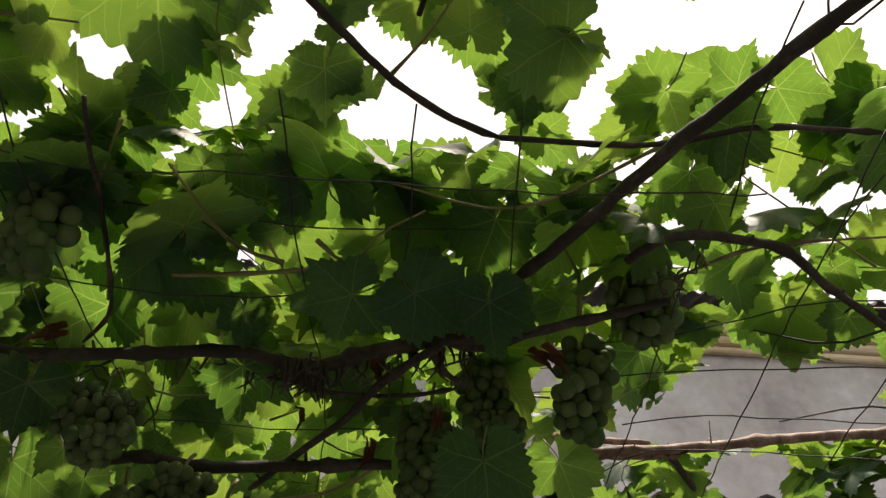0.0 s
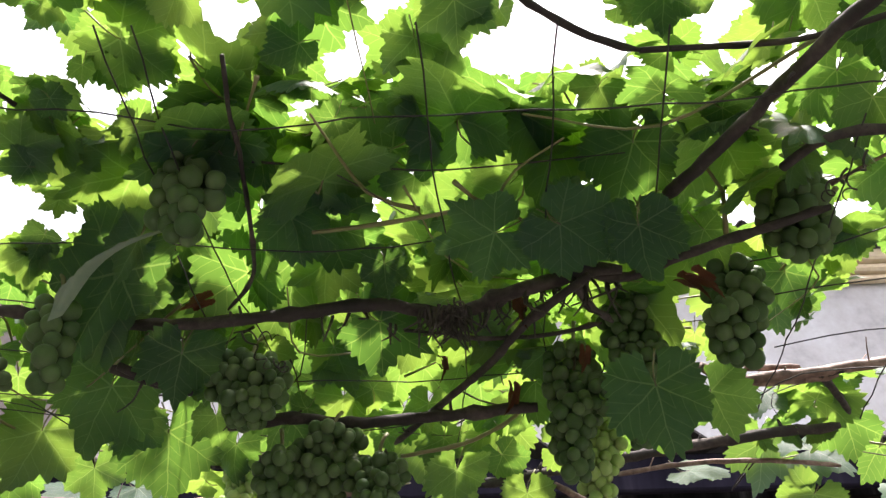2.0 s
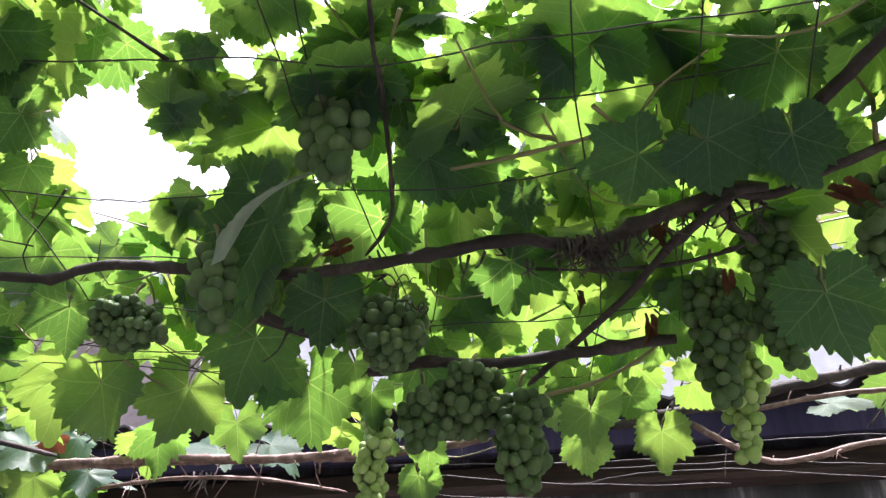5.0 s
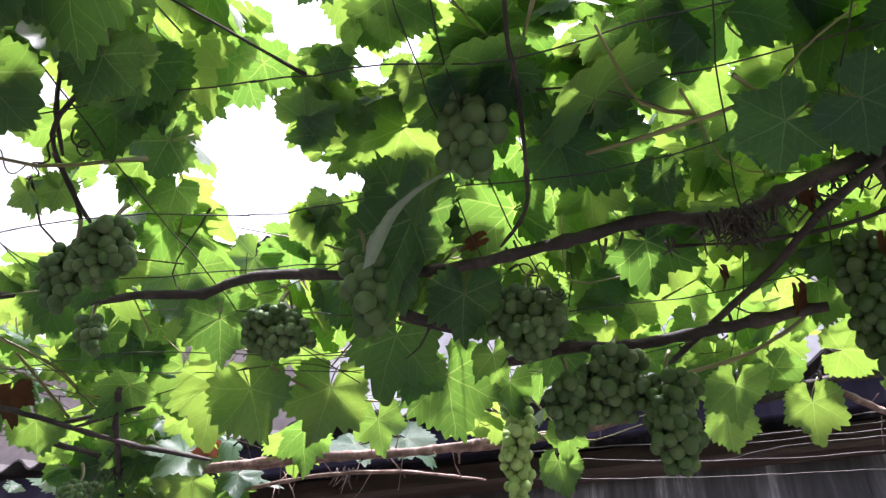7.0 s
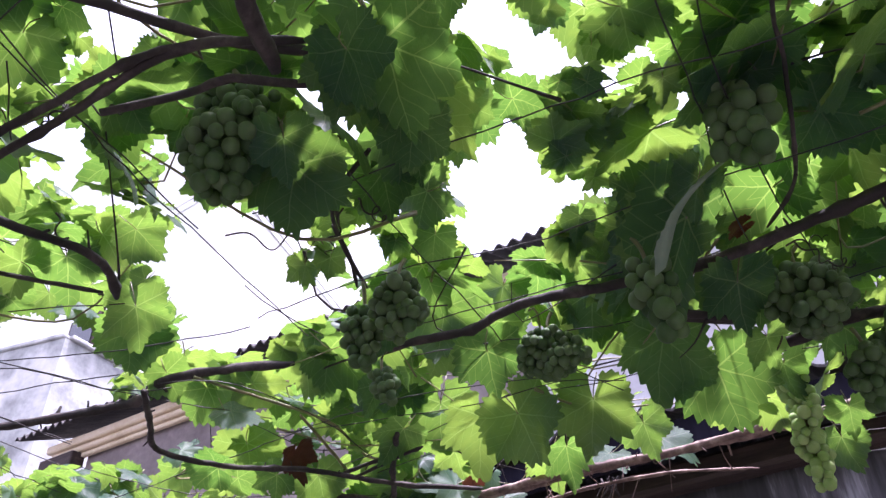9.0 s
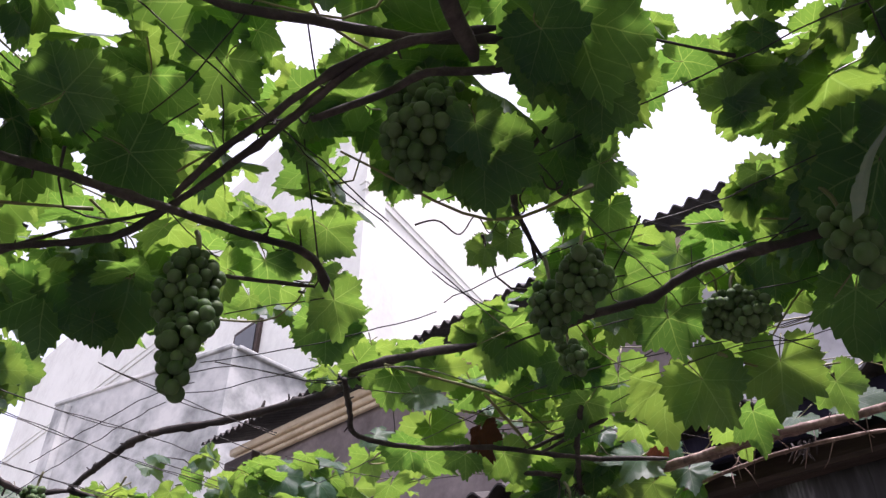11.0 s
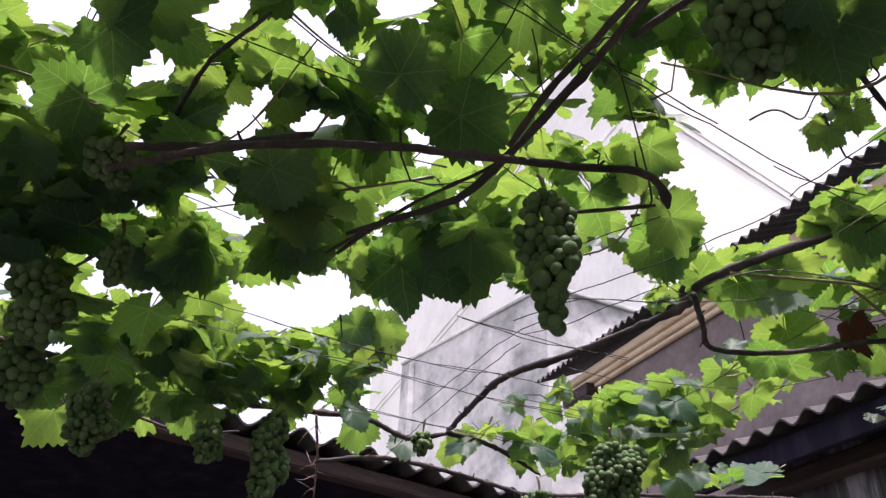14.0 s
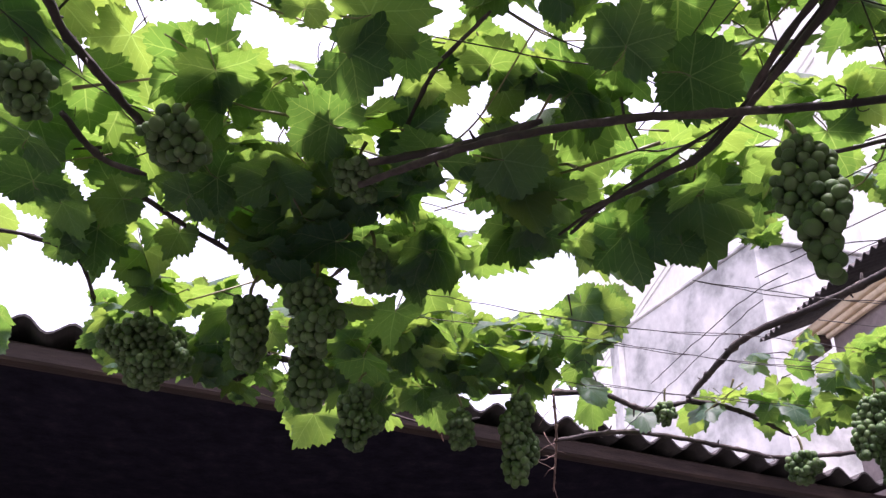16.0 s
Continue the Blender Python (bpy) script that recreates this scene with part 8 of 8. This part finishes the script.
# ---- dense foliage above the wires ----
def foliage(name, areas, seed, label):
    """Many leaves as one mass: areas of (count, x0, x1, y0, y1, z0, z1, smallest, largest, share hanging steeply with the upper side inwards)."""
    rng = random.Random(seed)
    co, faces, which, uv = [], [], [], []

    def grow(x, y, z, s, turned, tries, spare):
        """One leaf, moved and made smaller until it leaves the openings free."""
        for _ in range(tries):
            k = rng.randrange(16)
            a, tilt = rng.uniform(0, 6.28), rng.uniform(0.0, 1.0)
            out = Vector((x + 0.15, y, 0)).normalized()
            face = Vector((rng.gauss(0, 0.48), rng.gauss(0, 0.48), 1)) + out * 0.9 * tilt
            tip = Vector((math.cos(a), math.sin(a), -1.1))
            if rng.random() < turned:
                face = Vector((rng.gauss(0, 0.25), rng.gauss(0, 0.25), 0.55)) - out * 0.9
            arr = np.array(Matrix.Translation((x, y, z)) @ leaf_turn(tip, face) @ Matrix.Scale(s, 4))
            edge = (np.c_[BLADE_EDGES[k], np.ones(129)] @ arr.T)[:, :3]
            if blocks(edge) < spare:
                break
            x, y, s = x + rng.gauss(0, 0.013), y + rng.gauss(0, 0.013), max(s * 0.9, 0.035)
        else:
            return
        at = CAM_MIDDLE[:2] + (np.array([(x, y)]) - CAM_MIDDLE[:2]) * (2.1 - CAM_MIDDLE[2]) / (z - CAM_MIDDLE[2])
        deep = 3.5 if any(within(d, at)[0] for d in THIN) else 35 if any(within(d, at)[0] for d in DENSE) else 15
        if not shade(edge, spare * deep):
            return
        stem = (np.c_[np.array(STALKS[k][0]), np.ones(len(STALKS[k][0]))] @ arr.T)[:, :3]
        for c, f, flat, mi in ((*BLADES[k], 0), (*STALKS[k], None, 1))[:1 if blocks(stem) > 0.02 else 2]:
            base = len(co)
            co.extend((np.c_[np.array(c), np.ones(len(c))] @ arr.T)[:, :3].tolist())
            faces.extend([[i + base for i in face_] for face_ in f])
            which.extend([mi] * len(f))
            uv.extend([flat[i] if flat else (0.9, 0.9) for face_ in f for i in face_])

    for count, x0, x1, y0, y1, z0, z1, s0, s1, turned in areas:
        shift, slide = rng.random(), rng.random()
        for i in range(count):
            x = x0 + (x1 - x0) * ((shift + 0.7548777 * i + rng.gauss(0, 0.03)) % 1.0)
            y = y0 + (y1 - y0) * ((slide + 0.5698403 * i + rng.gauss(0, 0.03)) % 1.0)
            grow(x, y, rng.uniform(z0, z1), rng.uniform(s0 * 0.85, s1 * 1.25), turned, 8, 0.07)
    # Filler leaves close what still shows uncovered from amid the camera's path, but for the openings.
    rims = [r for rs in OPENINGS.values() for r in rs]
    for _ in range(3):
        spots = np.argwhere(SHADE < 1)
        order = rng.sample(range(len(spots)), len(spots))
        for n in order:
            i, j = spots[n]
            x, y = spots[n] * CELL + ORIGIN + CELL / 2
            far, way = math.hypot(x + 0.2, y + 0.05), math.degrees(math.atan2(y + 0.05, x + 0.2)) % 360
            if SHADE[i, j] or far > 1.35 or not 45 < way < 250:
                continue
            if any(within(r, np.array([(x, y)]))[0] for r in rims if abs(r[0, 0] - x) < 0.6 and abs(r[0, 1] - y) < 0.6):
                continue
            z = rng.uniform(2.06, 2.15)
            k = (z - CAM_MIDDLE[2]) / (2.1 - CAM_MIDDLE[2])
            grow(CAM_MIDDLE[0] + (x - CAM_MIDDLE[0]) * k, CAM_MIDDLE[1] + (y - CAM_MIDDLE[1]) * k, z, rng.uniform(0.065, 0.14), 0.0, 10, 0.1)
    me = bpy.data.meshes.new(name)
    me.from_pydata(co, [], faces)
    me.materials.append(FOLIAGE)
    me.materials.append(STALK)
    me.polygons.foreach_set("material_index", which)
    me.polygons.foreach_set("use_smooth", [True] * len(faces))
    me.uv_layers.new(name="blade").data.foreach_set("uv", np.array(uv, dtype=np.float32).ravel())
    me.update()
    return tagged(new(name, me), label, "foliage", kind="stuff")


PATCHES = []


def patch(count, x0, x1, y0, y1, z0, z1, smallest, largest, turned=0.0):
    """One stretch of the canopy, for foliage()."""
    PATCHES.append((count, x0, x1, y0, y1, z0, z1, smallest, largest, turned))


patch(75, -0.45, 0.25, 0.42, 0.85, 2.10, 2.18, 0.065, 0.110, 0.0)
patch(50, -1.00, -0.30, 0.20, 0.95, 2.10, 2.18, 0.065, 0.110, 0.0)
patch(55, 0.00, 0.42, 0.20, 0.80, 2.11, 2.20, 0.065, 0.115, 0.0)
patch(14, 0.42, 0.80, 0.20, 0.80, 2.11, 2.20, 0.065, 0.110, 0.0)
patch(22, -0.40, 0.50, 0.05, 0.45, 2.14, 2.24, 0.080, 0.120, 0.0)
patch(70, -1.10, -0.40, -0.30, 0.35, 2.09, 2.18, 0.065, 0.105, 0.0)
patch(80, -1.30, -0.30, -1.00, -0.10, 2.07, 2.18, 0.065, 0.110, 0.0)
patch(75, -0.90, 0.15, 0.85, 1.12, 2.00, 2.12, 0.055, 0.090, 0.0)
patch(40, -0.55, 0.25, 0.72, 0.95, 2.02, 2.10, 0.055, 0.085, 0.0)
patch(45, -0.45, 0.30, 0.50, 0.85, 2.16, 2.24, 0.070, 0.110, 0.0)
patch(26, -0.25, 0.30, 0.58, 0.88, 2.15, 2.22, 0.080, 0.110, 0.0)
patch(25, -0.30, 0.30, 0.10, 0.55, 2.19, 2.28, 0.090, 0.120, 0.0)
patch(8, -0.78, -0.42, 0.50, 0.78, 2.15, 2.25, 0.080, 0.120, 0.0)
patch(40, -1.40, -0.50, -0.50, 0.50, 2.19, 2.28, 0.080, 0.120, 0.0)
patch(80, -2.00, -1.05, -1.05, -0.20, 2.02, 2.20, 0.080, 0.120, 0.0)
patch(12, -0.90, 0.20, 0.85, 1.00, 2.04, 2.20, 0.070, 0.110, 0.0)
patch(20, 0.20, 0.90, 0.85, 1.30, 2.00, 2.14, 0.080, 0.110, 0.0)
patch(140, -2.10, -0.90, -0.90, 0.30, 2.08, 2.24, 0.080, 0.120, 0.0)
patch(95, -2.20, -0.80, 0.30, 1.12, 2.04, 2.16, 0.065, 0.100, 0.0)
patch(100, -1.20, 1.20, -0.90, 0.10, 2.15, 2.25, 0.090, 0.130, 0.0)
patch(40, -0.95, -0.50, -0.85, -0.20, 1.99, 2.10, 0.060, 0.100, 0.0)
patch(8, -1.40, -0.30, -1.00, -0.10, 2.20, 2.30, 0.100, 0.130, 0.0)
# Out of view: leaves added behind the camera to hold back the sky's light.
patch(420, -2.40, 3.20, -2.20, -0.90, 2.12, 2.32, 0.130, 0.180, 0.0)
patch(60, 0.90, 3.20, -0.90, 0.60, 2.12, 2.30, 0.130, 0.170, 0.0)
patch(22, -2.00, -1.60, -0.77, -0.37, 2.10, 2.20, 0.080, 0.110, 0.0)
patch(16, -1.92, -1.56, -0.43, -0.07, 2.08, 2.18, 0.080, 0.110, 0.0)
patch(24, -0.90, -0.60, 0.54, 0.78, 2.06, 2.14, 0.060, 0.090, 0.0)
patch(12, -1.05, -0.81, 0.58, 0.78, 2.06, 2.12, 0.060, 0.080, 0.0)
patch(10, -0.90, -0.60, 0.85, 1.05, 2.02, 2.10, 0.050, 0.070, 0.0)
patch(18, -1.88, -1.52, -0.95, -0.59, 2.08, 2.18, 0.080, 0.110, 0.0)
patch(14, -2.01, -1.71, -0.59, -0.29, 2.08, 2.16, 0.070, 0.100, 0.0)
patch(20, -1.89, -1.49, 0.57, 0.87, 2.00, 2.10, 0.050, 0.080, 0.3)
patch(16, -2.20, -1.80, 0.34, 0.74, 2.00, 2.10, 0.050, 0.080, 0.3)
patch(16, -1.12, -0.80, 0.15, 0.47, 2.08, 2.16, 0.060, 0.090, 0.0)
patch(14, -1.09, -0.79, -0.04, 0.26, 2.08, 2.16, 0.060, 0.090, 0.0)
patch(18, -1.87, -1.57, -0.07, 0.23, 2.02, 2.10, 0.040, 0.070, 0.3)
patch(45, -1.57, -1.01, -0.23, 0.27, 2.14, 2.24, 0.090, 0.120, 0.0)
patch(8, -1.68, -1.28, -0.39, 0.01, 2.12, 2.22, 0.090, 0.120, 0.0)
patch(14, -1.50, -1.22, 0.02, 0.30, 2.12, 2.20, 0.080, 0.110, 0.0)
patch(38, -0.54, -0.14, 0.48, 0.88, 2.14, 2.22, 0.080, 0.110, 0.0)
patch(12, -0.76, -0.52, 0.21, 0.45, 2.05, 2.15, 0.080, 0.110, 0.0)
patch(16, -0.18, 0.12, 0.54, 0.84, 2.15, 2.24, 0.080, 0.110, 0.0)
patch(36, -2.06, -1.66, -0.38, 0.02, 1.98, 2.10, 0.060, 0.090, 0.0)
patch(26, -1.93, -1.61, -0.12, 0.20, 2.00, 2.10, 0.050, 0.085, 0.3)
patch(40, -1.99, -1.59, -0.32, 0.08, 1.98, 2.10, 0.060, 0.090, 0.0)
patch(22, -1.22, -0.86, 0.74, 1.04, 1.98, 2.10, 0.050, 0.080, 0.3)
patch(26, -1.33, -1.03, 1.03, 1.27, 1.94, 2.06, 0.040, 0.070, 0.3)
patch(20, -1.91, -1.41, 0.67, 1.07, 1.98, 2.10, 0.050, 0.080, 0.3)
patch(40, -2.05, -1.65, -0.63, -0.13, 2.00, 2.12, 0.060, 0.100, 0.0)
patch(30, -1.92, -1.62, -0.91, -0.51, 1.97, 2.06, 0.050, 0.090, 0.0)
patch(24, -2.04, -1.80, -0.65, -0.41, 1.98, 2.06, 0.050, 0.090, 0.0)
patch(36, -1.83, -1.51, -0.24, 0.04, 2.00, 2.12, 0.050, 0.085, 0.0)
patch(16, -1.59, -1.35, -0.27, -0.03, 2.05, 2.15, 0.080, 0.110, 0.0)
patch(34, -1.85, -1.53, -0.28, -0.04, 2.00, 2.12, 0.040, 0.070, 0.0)
patch(28, -1.86, -1.36, 0.56, 0.96, 1.96, 2.08, 0.050, 0.090, 0.3)
patch(22, -1.58, -1.18, 0.93, 1.23, 1.94, 2.06, 0.050, 0.080, 0.3)
patch(30, -1.32, -1.04, 0.82, 1.10, 2.00, 2.10, 0.050, 0.080, 0.3)
patch(20, -1.27, -0.97, 1.00, 1.24, 1.98, 2.08, 0.050, 0.080, 0.3)
patch(26, -1.72, -1.32, 0.49, 0.79, 2.00, 2.10, 0.050, 0.080, 0.3)
patch(8, 0.46, 0.62, 0.89, 1.01, 2.00, 2.06, 0.050, 0.080, 0.3)
patch(12, 0.19, 0.35, 0.94, 1.08, 2.00, 2.08, 0.040, 0.070, 0.3)
patch(30, -2.12, -1.52, 0.67, 1.07, 1.98, 2.10, 0.050, 0.090, 0.3)
patch(20, -1.78, -1.54, -0.79, -0.49, 2.00, 2.12, 0.050, 0.090, 0.0)

patch(45, -1.20, -0.82, -0.78, -0.30, 2.08, 2.20, 0.080, 0.120, 0.0)
# Unseen leaves to the east, added to cut the light from that side.
patch(110, 0.70, 3.20, -0.90, 0.80, 2.12, 2.30, 0.120, 0.170, 0.0)
patch(60, -1.55, -0.95, -0.50, -0.02, 2.08, 2.20, 0.070, 0.115, 0.0)
patch(45, -0.45, 0.05, 0.30, 0.62, 2.10, 2.20, 0.075, 0.115, 0.0)
patch(40, -1.25, -0.75, 0.45, 0.85, 2.04, 2.14, 0.060, 0.100, 0.0)
patch(60, -0.40, 0.26, 0.46, 0.80, 2.07, 2.17, 0.075, 0.120, 0.0)
patch(40, -0.42, 0.06, 0.43, 0.78, 2.12, 2.22, 0.090, 0.130, 0.0)
patch(70, -1.50, -0.90, -0.75, -0.10, 2.01, 2.13, 0.070, 0.110, 0.0)

foliage("canopy", PATCHES, 3, "dense canopy of large translucent green vine leaves")


def twigs(name, count, seed, mat, thick, label):
    """Thin side shoots and leaf stalks that thread the canopy."""
    rng = random.Random(seed)
    bm = bmesh.new()
    for _ in range(count):
        x, y, z = rng.uniform(-2.0, 0.7), rng.uniform(-0.8, 1.25), rng.uniform(2.02, 2.13)
        a, length = rng.uniform(0, 6.28), rng.uniform(0.08, 0.3)
        if blocks(np.array([(x + math.cos(a) * length * u, y + math.sin(a) * length * u, z) for u in (0, 0.25, 0.5, 0.75, 1)])) > 0:
            continue
        d = Vector((math.cos(a), math.sin(a), rng.uniform(-0.25, 0.25)))
        p = Vector((x, y, z))
        bend = Vector((rng.gauss(0, 0.05), rng.gauss(0, 0.05), rng.gauss(0, 0.03)))
        r = thick * rng.uniform(0.6, 1.3)
        add_tube(bm, spline([p, p + d * length * 0.5 + bend, p + d * length], 0.03), lambda t: r * (1 - 0.5 * t), 5, 0.0, 0.05)
    return tagged(finish(name, bm, mat, True), label, "twigs", kind="stuff")


twigs("twigs", 190, 21, SHOOT, 0.0017, "thin green and brown side shoots of the vine")
twigs("dry_twigs", 150, 22, BARK, 0.0015, "thin dark dry shoots threading the canopy")

# ---- bunches of grapes ----
def berry_mesh(mat):
    bm = bmesh.new()
    bmesh.ops.create_icosphere(bm, subdivisions=3, radius=1.0)
    for v in bm.verts:
        v.co.z *= 1.06
    me = bpy.data.meshes.new("berry")
    bm.to_mesh(me)
    bm.free()
    me.materials.append(mat)
    me.polygons.foreach_set("use_smooth", [True] * len(me.polygons))
    return me


BERRY, LIT_BERRY = berry_mesh(GRAPE), berry_mesh(LIT_GRAPE)


def bunch(x, y, z, length, width, r, lean, label, shoulder=0.3, berry=None):
    """A hanging bunch: its top, length, width, berry radius and how its foot is offset. Berries press on one another round a stalk."""
    top = empty("grape_bunch", (x, y, z))
    tagged(top, label, "grapes", "grape bunches on the vine")
    rng = random.Random(int(x * 1000) * 7 + int(y * 1000))
    places = []
    lean = Vector(lean)
    ph = [rng.uniform(0, 6.28) for _ in range(4)]
    for _ in range(5000):
        u = rng.random()
        w = width * 0.5 - r
        w *= (0.75 + 0.25 * u / shoulder) if u < shoulder else (1 - 0.62 * ((u - shoulder) / (1 - shoulder)) ** 1.6)
        a, q = rng.uniform(0, 6.283), math.sqrt(rng.uniform(0.15, 1.0))
        w *= 0.92 + 0.2 * math.sin(2 * a + ph[0] + 5 * u) + 0.16 * math.sin(11 * u + ph[1] + a) + 0.1 * math.sin(3 * a + ph[2] - 8 * u)
        p = Vector((math.cos(a) * w * q, math.sin(a) * w * q * 0.85, -r - u * (length - 2 * r))) + lean * u
        size = r * rng.uniform(0.72, 1.1)
        if all((p - o).length > (size + so) * 0.745 for o, so in places):
            places.append((p, size))
    for p, size in places:
        ob = new("berry", berry or BERRY)
        ob.parent = top
        ob.matrix_local = Matrix.LocRotScale(p, Euler((rng.uniform(-0.5, 0.5), rng.uniform(-0.5, 0.5), rng.uniform(0, 6))), (size,) * 3)
    bm = bmesh.new()
    line = spline([(rng.uniform(-0.01, 0.01), rng.uniform(-0.01, 0.01), 0.028), (0, 0, 0.01), lean * 0.4 + Vector((0, 0, -length * 0.4)), lean * 0.85 + Vector((0, 0, -length * 0.85))], 0.012)
    add_tube(bm, line, lambda t: 0.0026 * (1 - 0.5 * t), 6)
    part("stalk", bm, STALK, top, "green bunch stalk", True)
    return top


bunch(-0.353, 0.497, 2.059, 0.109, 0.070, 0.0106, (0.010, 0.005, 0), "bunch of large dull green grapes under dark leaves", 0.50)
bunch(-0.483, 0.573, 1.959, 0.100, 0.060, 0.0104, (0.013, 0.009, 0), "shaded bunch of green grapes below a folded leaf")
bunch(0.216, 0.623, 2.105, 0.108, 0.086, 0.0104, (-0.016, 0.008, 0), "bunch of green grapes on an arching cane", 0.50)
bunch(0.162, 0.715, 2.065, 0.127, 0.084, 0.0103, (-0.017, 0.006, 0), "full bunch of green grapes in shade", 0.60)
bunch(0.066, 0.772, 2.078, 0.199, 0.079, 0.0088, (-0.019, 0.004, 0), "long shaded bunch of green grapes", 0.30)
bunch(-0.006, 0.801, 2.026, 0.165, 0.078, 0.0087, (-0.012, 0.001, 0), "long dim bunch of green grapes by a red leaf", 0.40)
bunch(0.021, 0.907, 1.998, 0.153, 0.061, 0.0078, (-0.012, 0.001, 0), "bunch of green grapes, paler for the light on it", 0.30, LIT_BERRY)
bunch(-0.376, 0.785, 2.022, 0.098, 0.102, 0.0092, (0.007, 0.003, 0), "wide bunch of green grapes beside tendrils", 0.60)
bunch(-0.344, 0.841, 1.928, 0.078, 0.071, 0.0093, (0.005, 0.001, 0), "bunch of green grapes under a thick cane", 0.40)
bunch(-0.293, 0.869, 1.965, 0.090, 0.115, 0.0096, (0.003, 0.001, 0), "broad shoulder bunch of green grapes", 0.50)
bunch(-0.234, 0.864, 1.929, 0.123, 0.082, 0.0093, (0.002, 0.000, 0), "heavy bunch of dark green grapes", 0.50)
bunch(-0.449, 0.998, 1.993, 0.162, 0.063, 0.0082, (-0.002, -0.001, 0), "slender bunch of small green grapes, paler for the light on it", 0.30, LIT_BERRY)
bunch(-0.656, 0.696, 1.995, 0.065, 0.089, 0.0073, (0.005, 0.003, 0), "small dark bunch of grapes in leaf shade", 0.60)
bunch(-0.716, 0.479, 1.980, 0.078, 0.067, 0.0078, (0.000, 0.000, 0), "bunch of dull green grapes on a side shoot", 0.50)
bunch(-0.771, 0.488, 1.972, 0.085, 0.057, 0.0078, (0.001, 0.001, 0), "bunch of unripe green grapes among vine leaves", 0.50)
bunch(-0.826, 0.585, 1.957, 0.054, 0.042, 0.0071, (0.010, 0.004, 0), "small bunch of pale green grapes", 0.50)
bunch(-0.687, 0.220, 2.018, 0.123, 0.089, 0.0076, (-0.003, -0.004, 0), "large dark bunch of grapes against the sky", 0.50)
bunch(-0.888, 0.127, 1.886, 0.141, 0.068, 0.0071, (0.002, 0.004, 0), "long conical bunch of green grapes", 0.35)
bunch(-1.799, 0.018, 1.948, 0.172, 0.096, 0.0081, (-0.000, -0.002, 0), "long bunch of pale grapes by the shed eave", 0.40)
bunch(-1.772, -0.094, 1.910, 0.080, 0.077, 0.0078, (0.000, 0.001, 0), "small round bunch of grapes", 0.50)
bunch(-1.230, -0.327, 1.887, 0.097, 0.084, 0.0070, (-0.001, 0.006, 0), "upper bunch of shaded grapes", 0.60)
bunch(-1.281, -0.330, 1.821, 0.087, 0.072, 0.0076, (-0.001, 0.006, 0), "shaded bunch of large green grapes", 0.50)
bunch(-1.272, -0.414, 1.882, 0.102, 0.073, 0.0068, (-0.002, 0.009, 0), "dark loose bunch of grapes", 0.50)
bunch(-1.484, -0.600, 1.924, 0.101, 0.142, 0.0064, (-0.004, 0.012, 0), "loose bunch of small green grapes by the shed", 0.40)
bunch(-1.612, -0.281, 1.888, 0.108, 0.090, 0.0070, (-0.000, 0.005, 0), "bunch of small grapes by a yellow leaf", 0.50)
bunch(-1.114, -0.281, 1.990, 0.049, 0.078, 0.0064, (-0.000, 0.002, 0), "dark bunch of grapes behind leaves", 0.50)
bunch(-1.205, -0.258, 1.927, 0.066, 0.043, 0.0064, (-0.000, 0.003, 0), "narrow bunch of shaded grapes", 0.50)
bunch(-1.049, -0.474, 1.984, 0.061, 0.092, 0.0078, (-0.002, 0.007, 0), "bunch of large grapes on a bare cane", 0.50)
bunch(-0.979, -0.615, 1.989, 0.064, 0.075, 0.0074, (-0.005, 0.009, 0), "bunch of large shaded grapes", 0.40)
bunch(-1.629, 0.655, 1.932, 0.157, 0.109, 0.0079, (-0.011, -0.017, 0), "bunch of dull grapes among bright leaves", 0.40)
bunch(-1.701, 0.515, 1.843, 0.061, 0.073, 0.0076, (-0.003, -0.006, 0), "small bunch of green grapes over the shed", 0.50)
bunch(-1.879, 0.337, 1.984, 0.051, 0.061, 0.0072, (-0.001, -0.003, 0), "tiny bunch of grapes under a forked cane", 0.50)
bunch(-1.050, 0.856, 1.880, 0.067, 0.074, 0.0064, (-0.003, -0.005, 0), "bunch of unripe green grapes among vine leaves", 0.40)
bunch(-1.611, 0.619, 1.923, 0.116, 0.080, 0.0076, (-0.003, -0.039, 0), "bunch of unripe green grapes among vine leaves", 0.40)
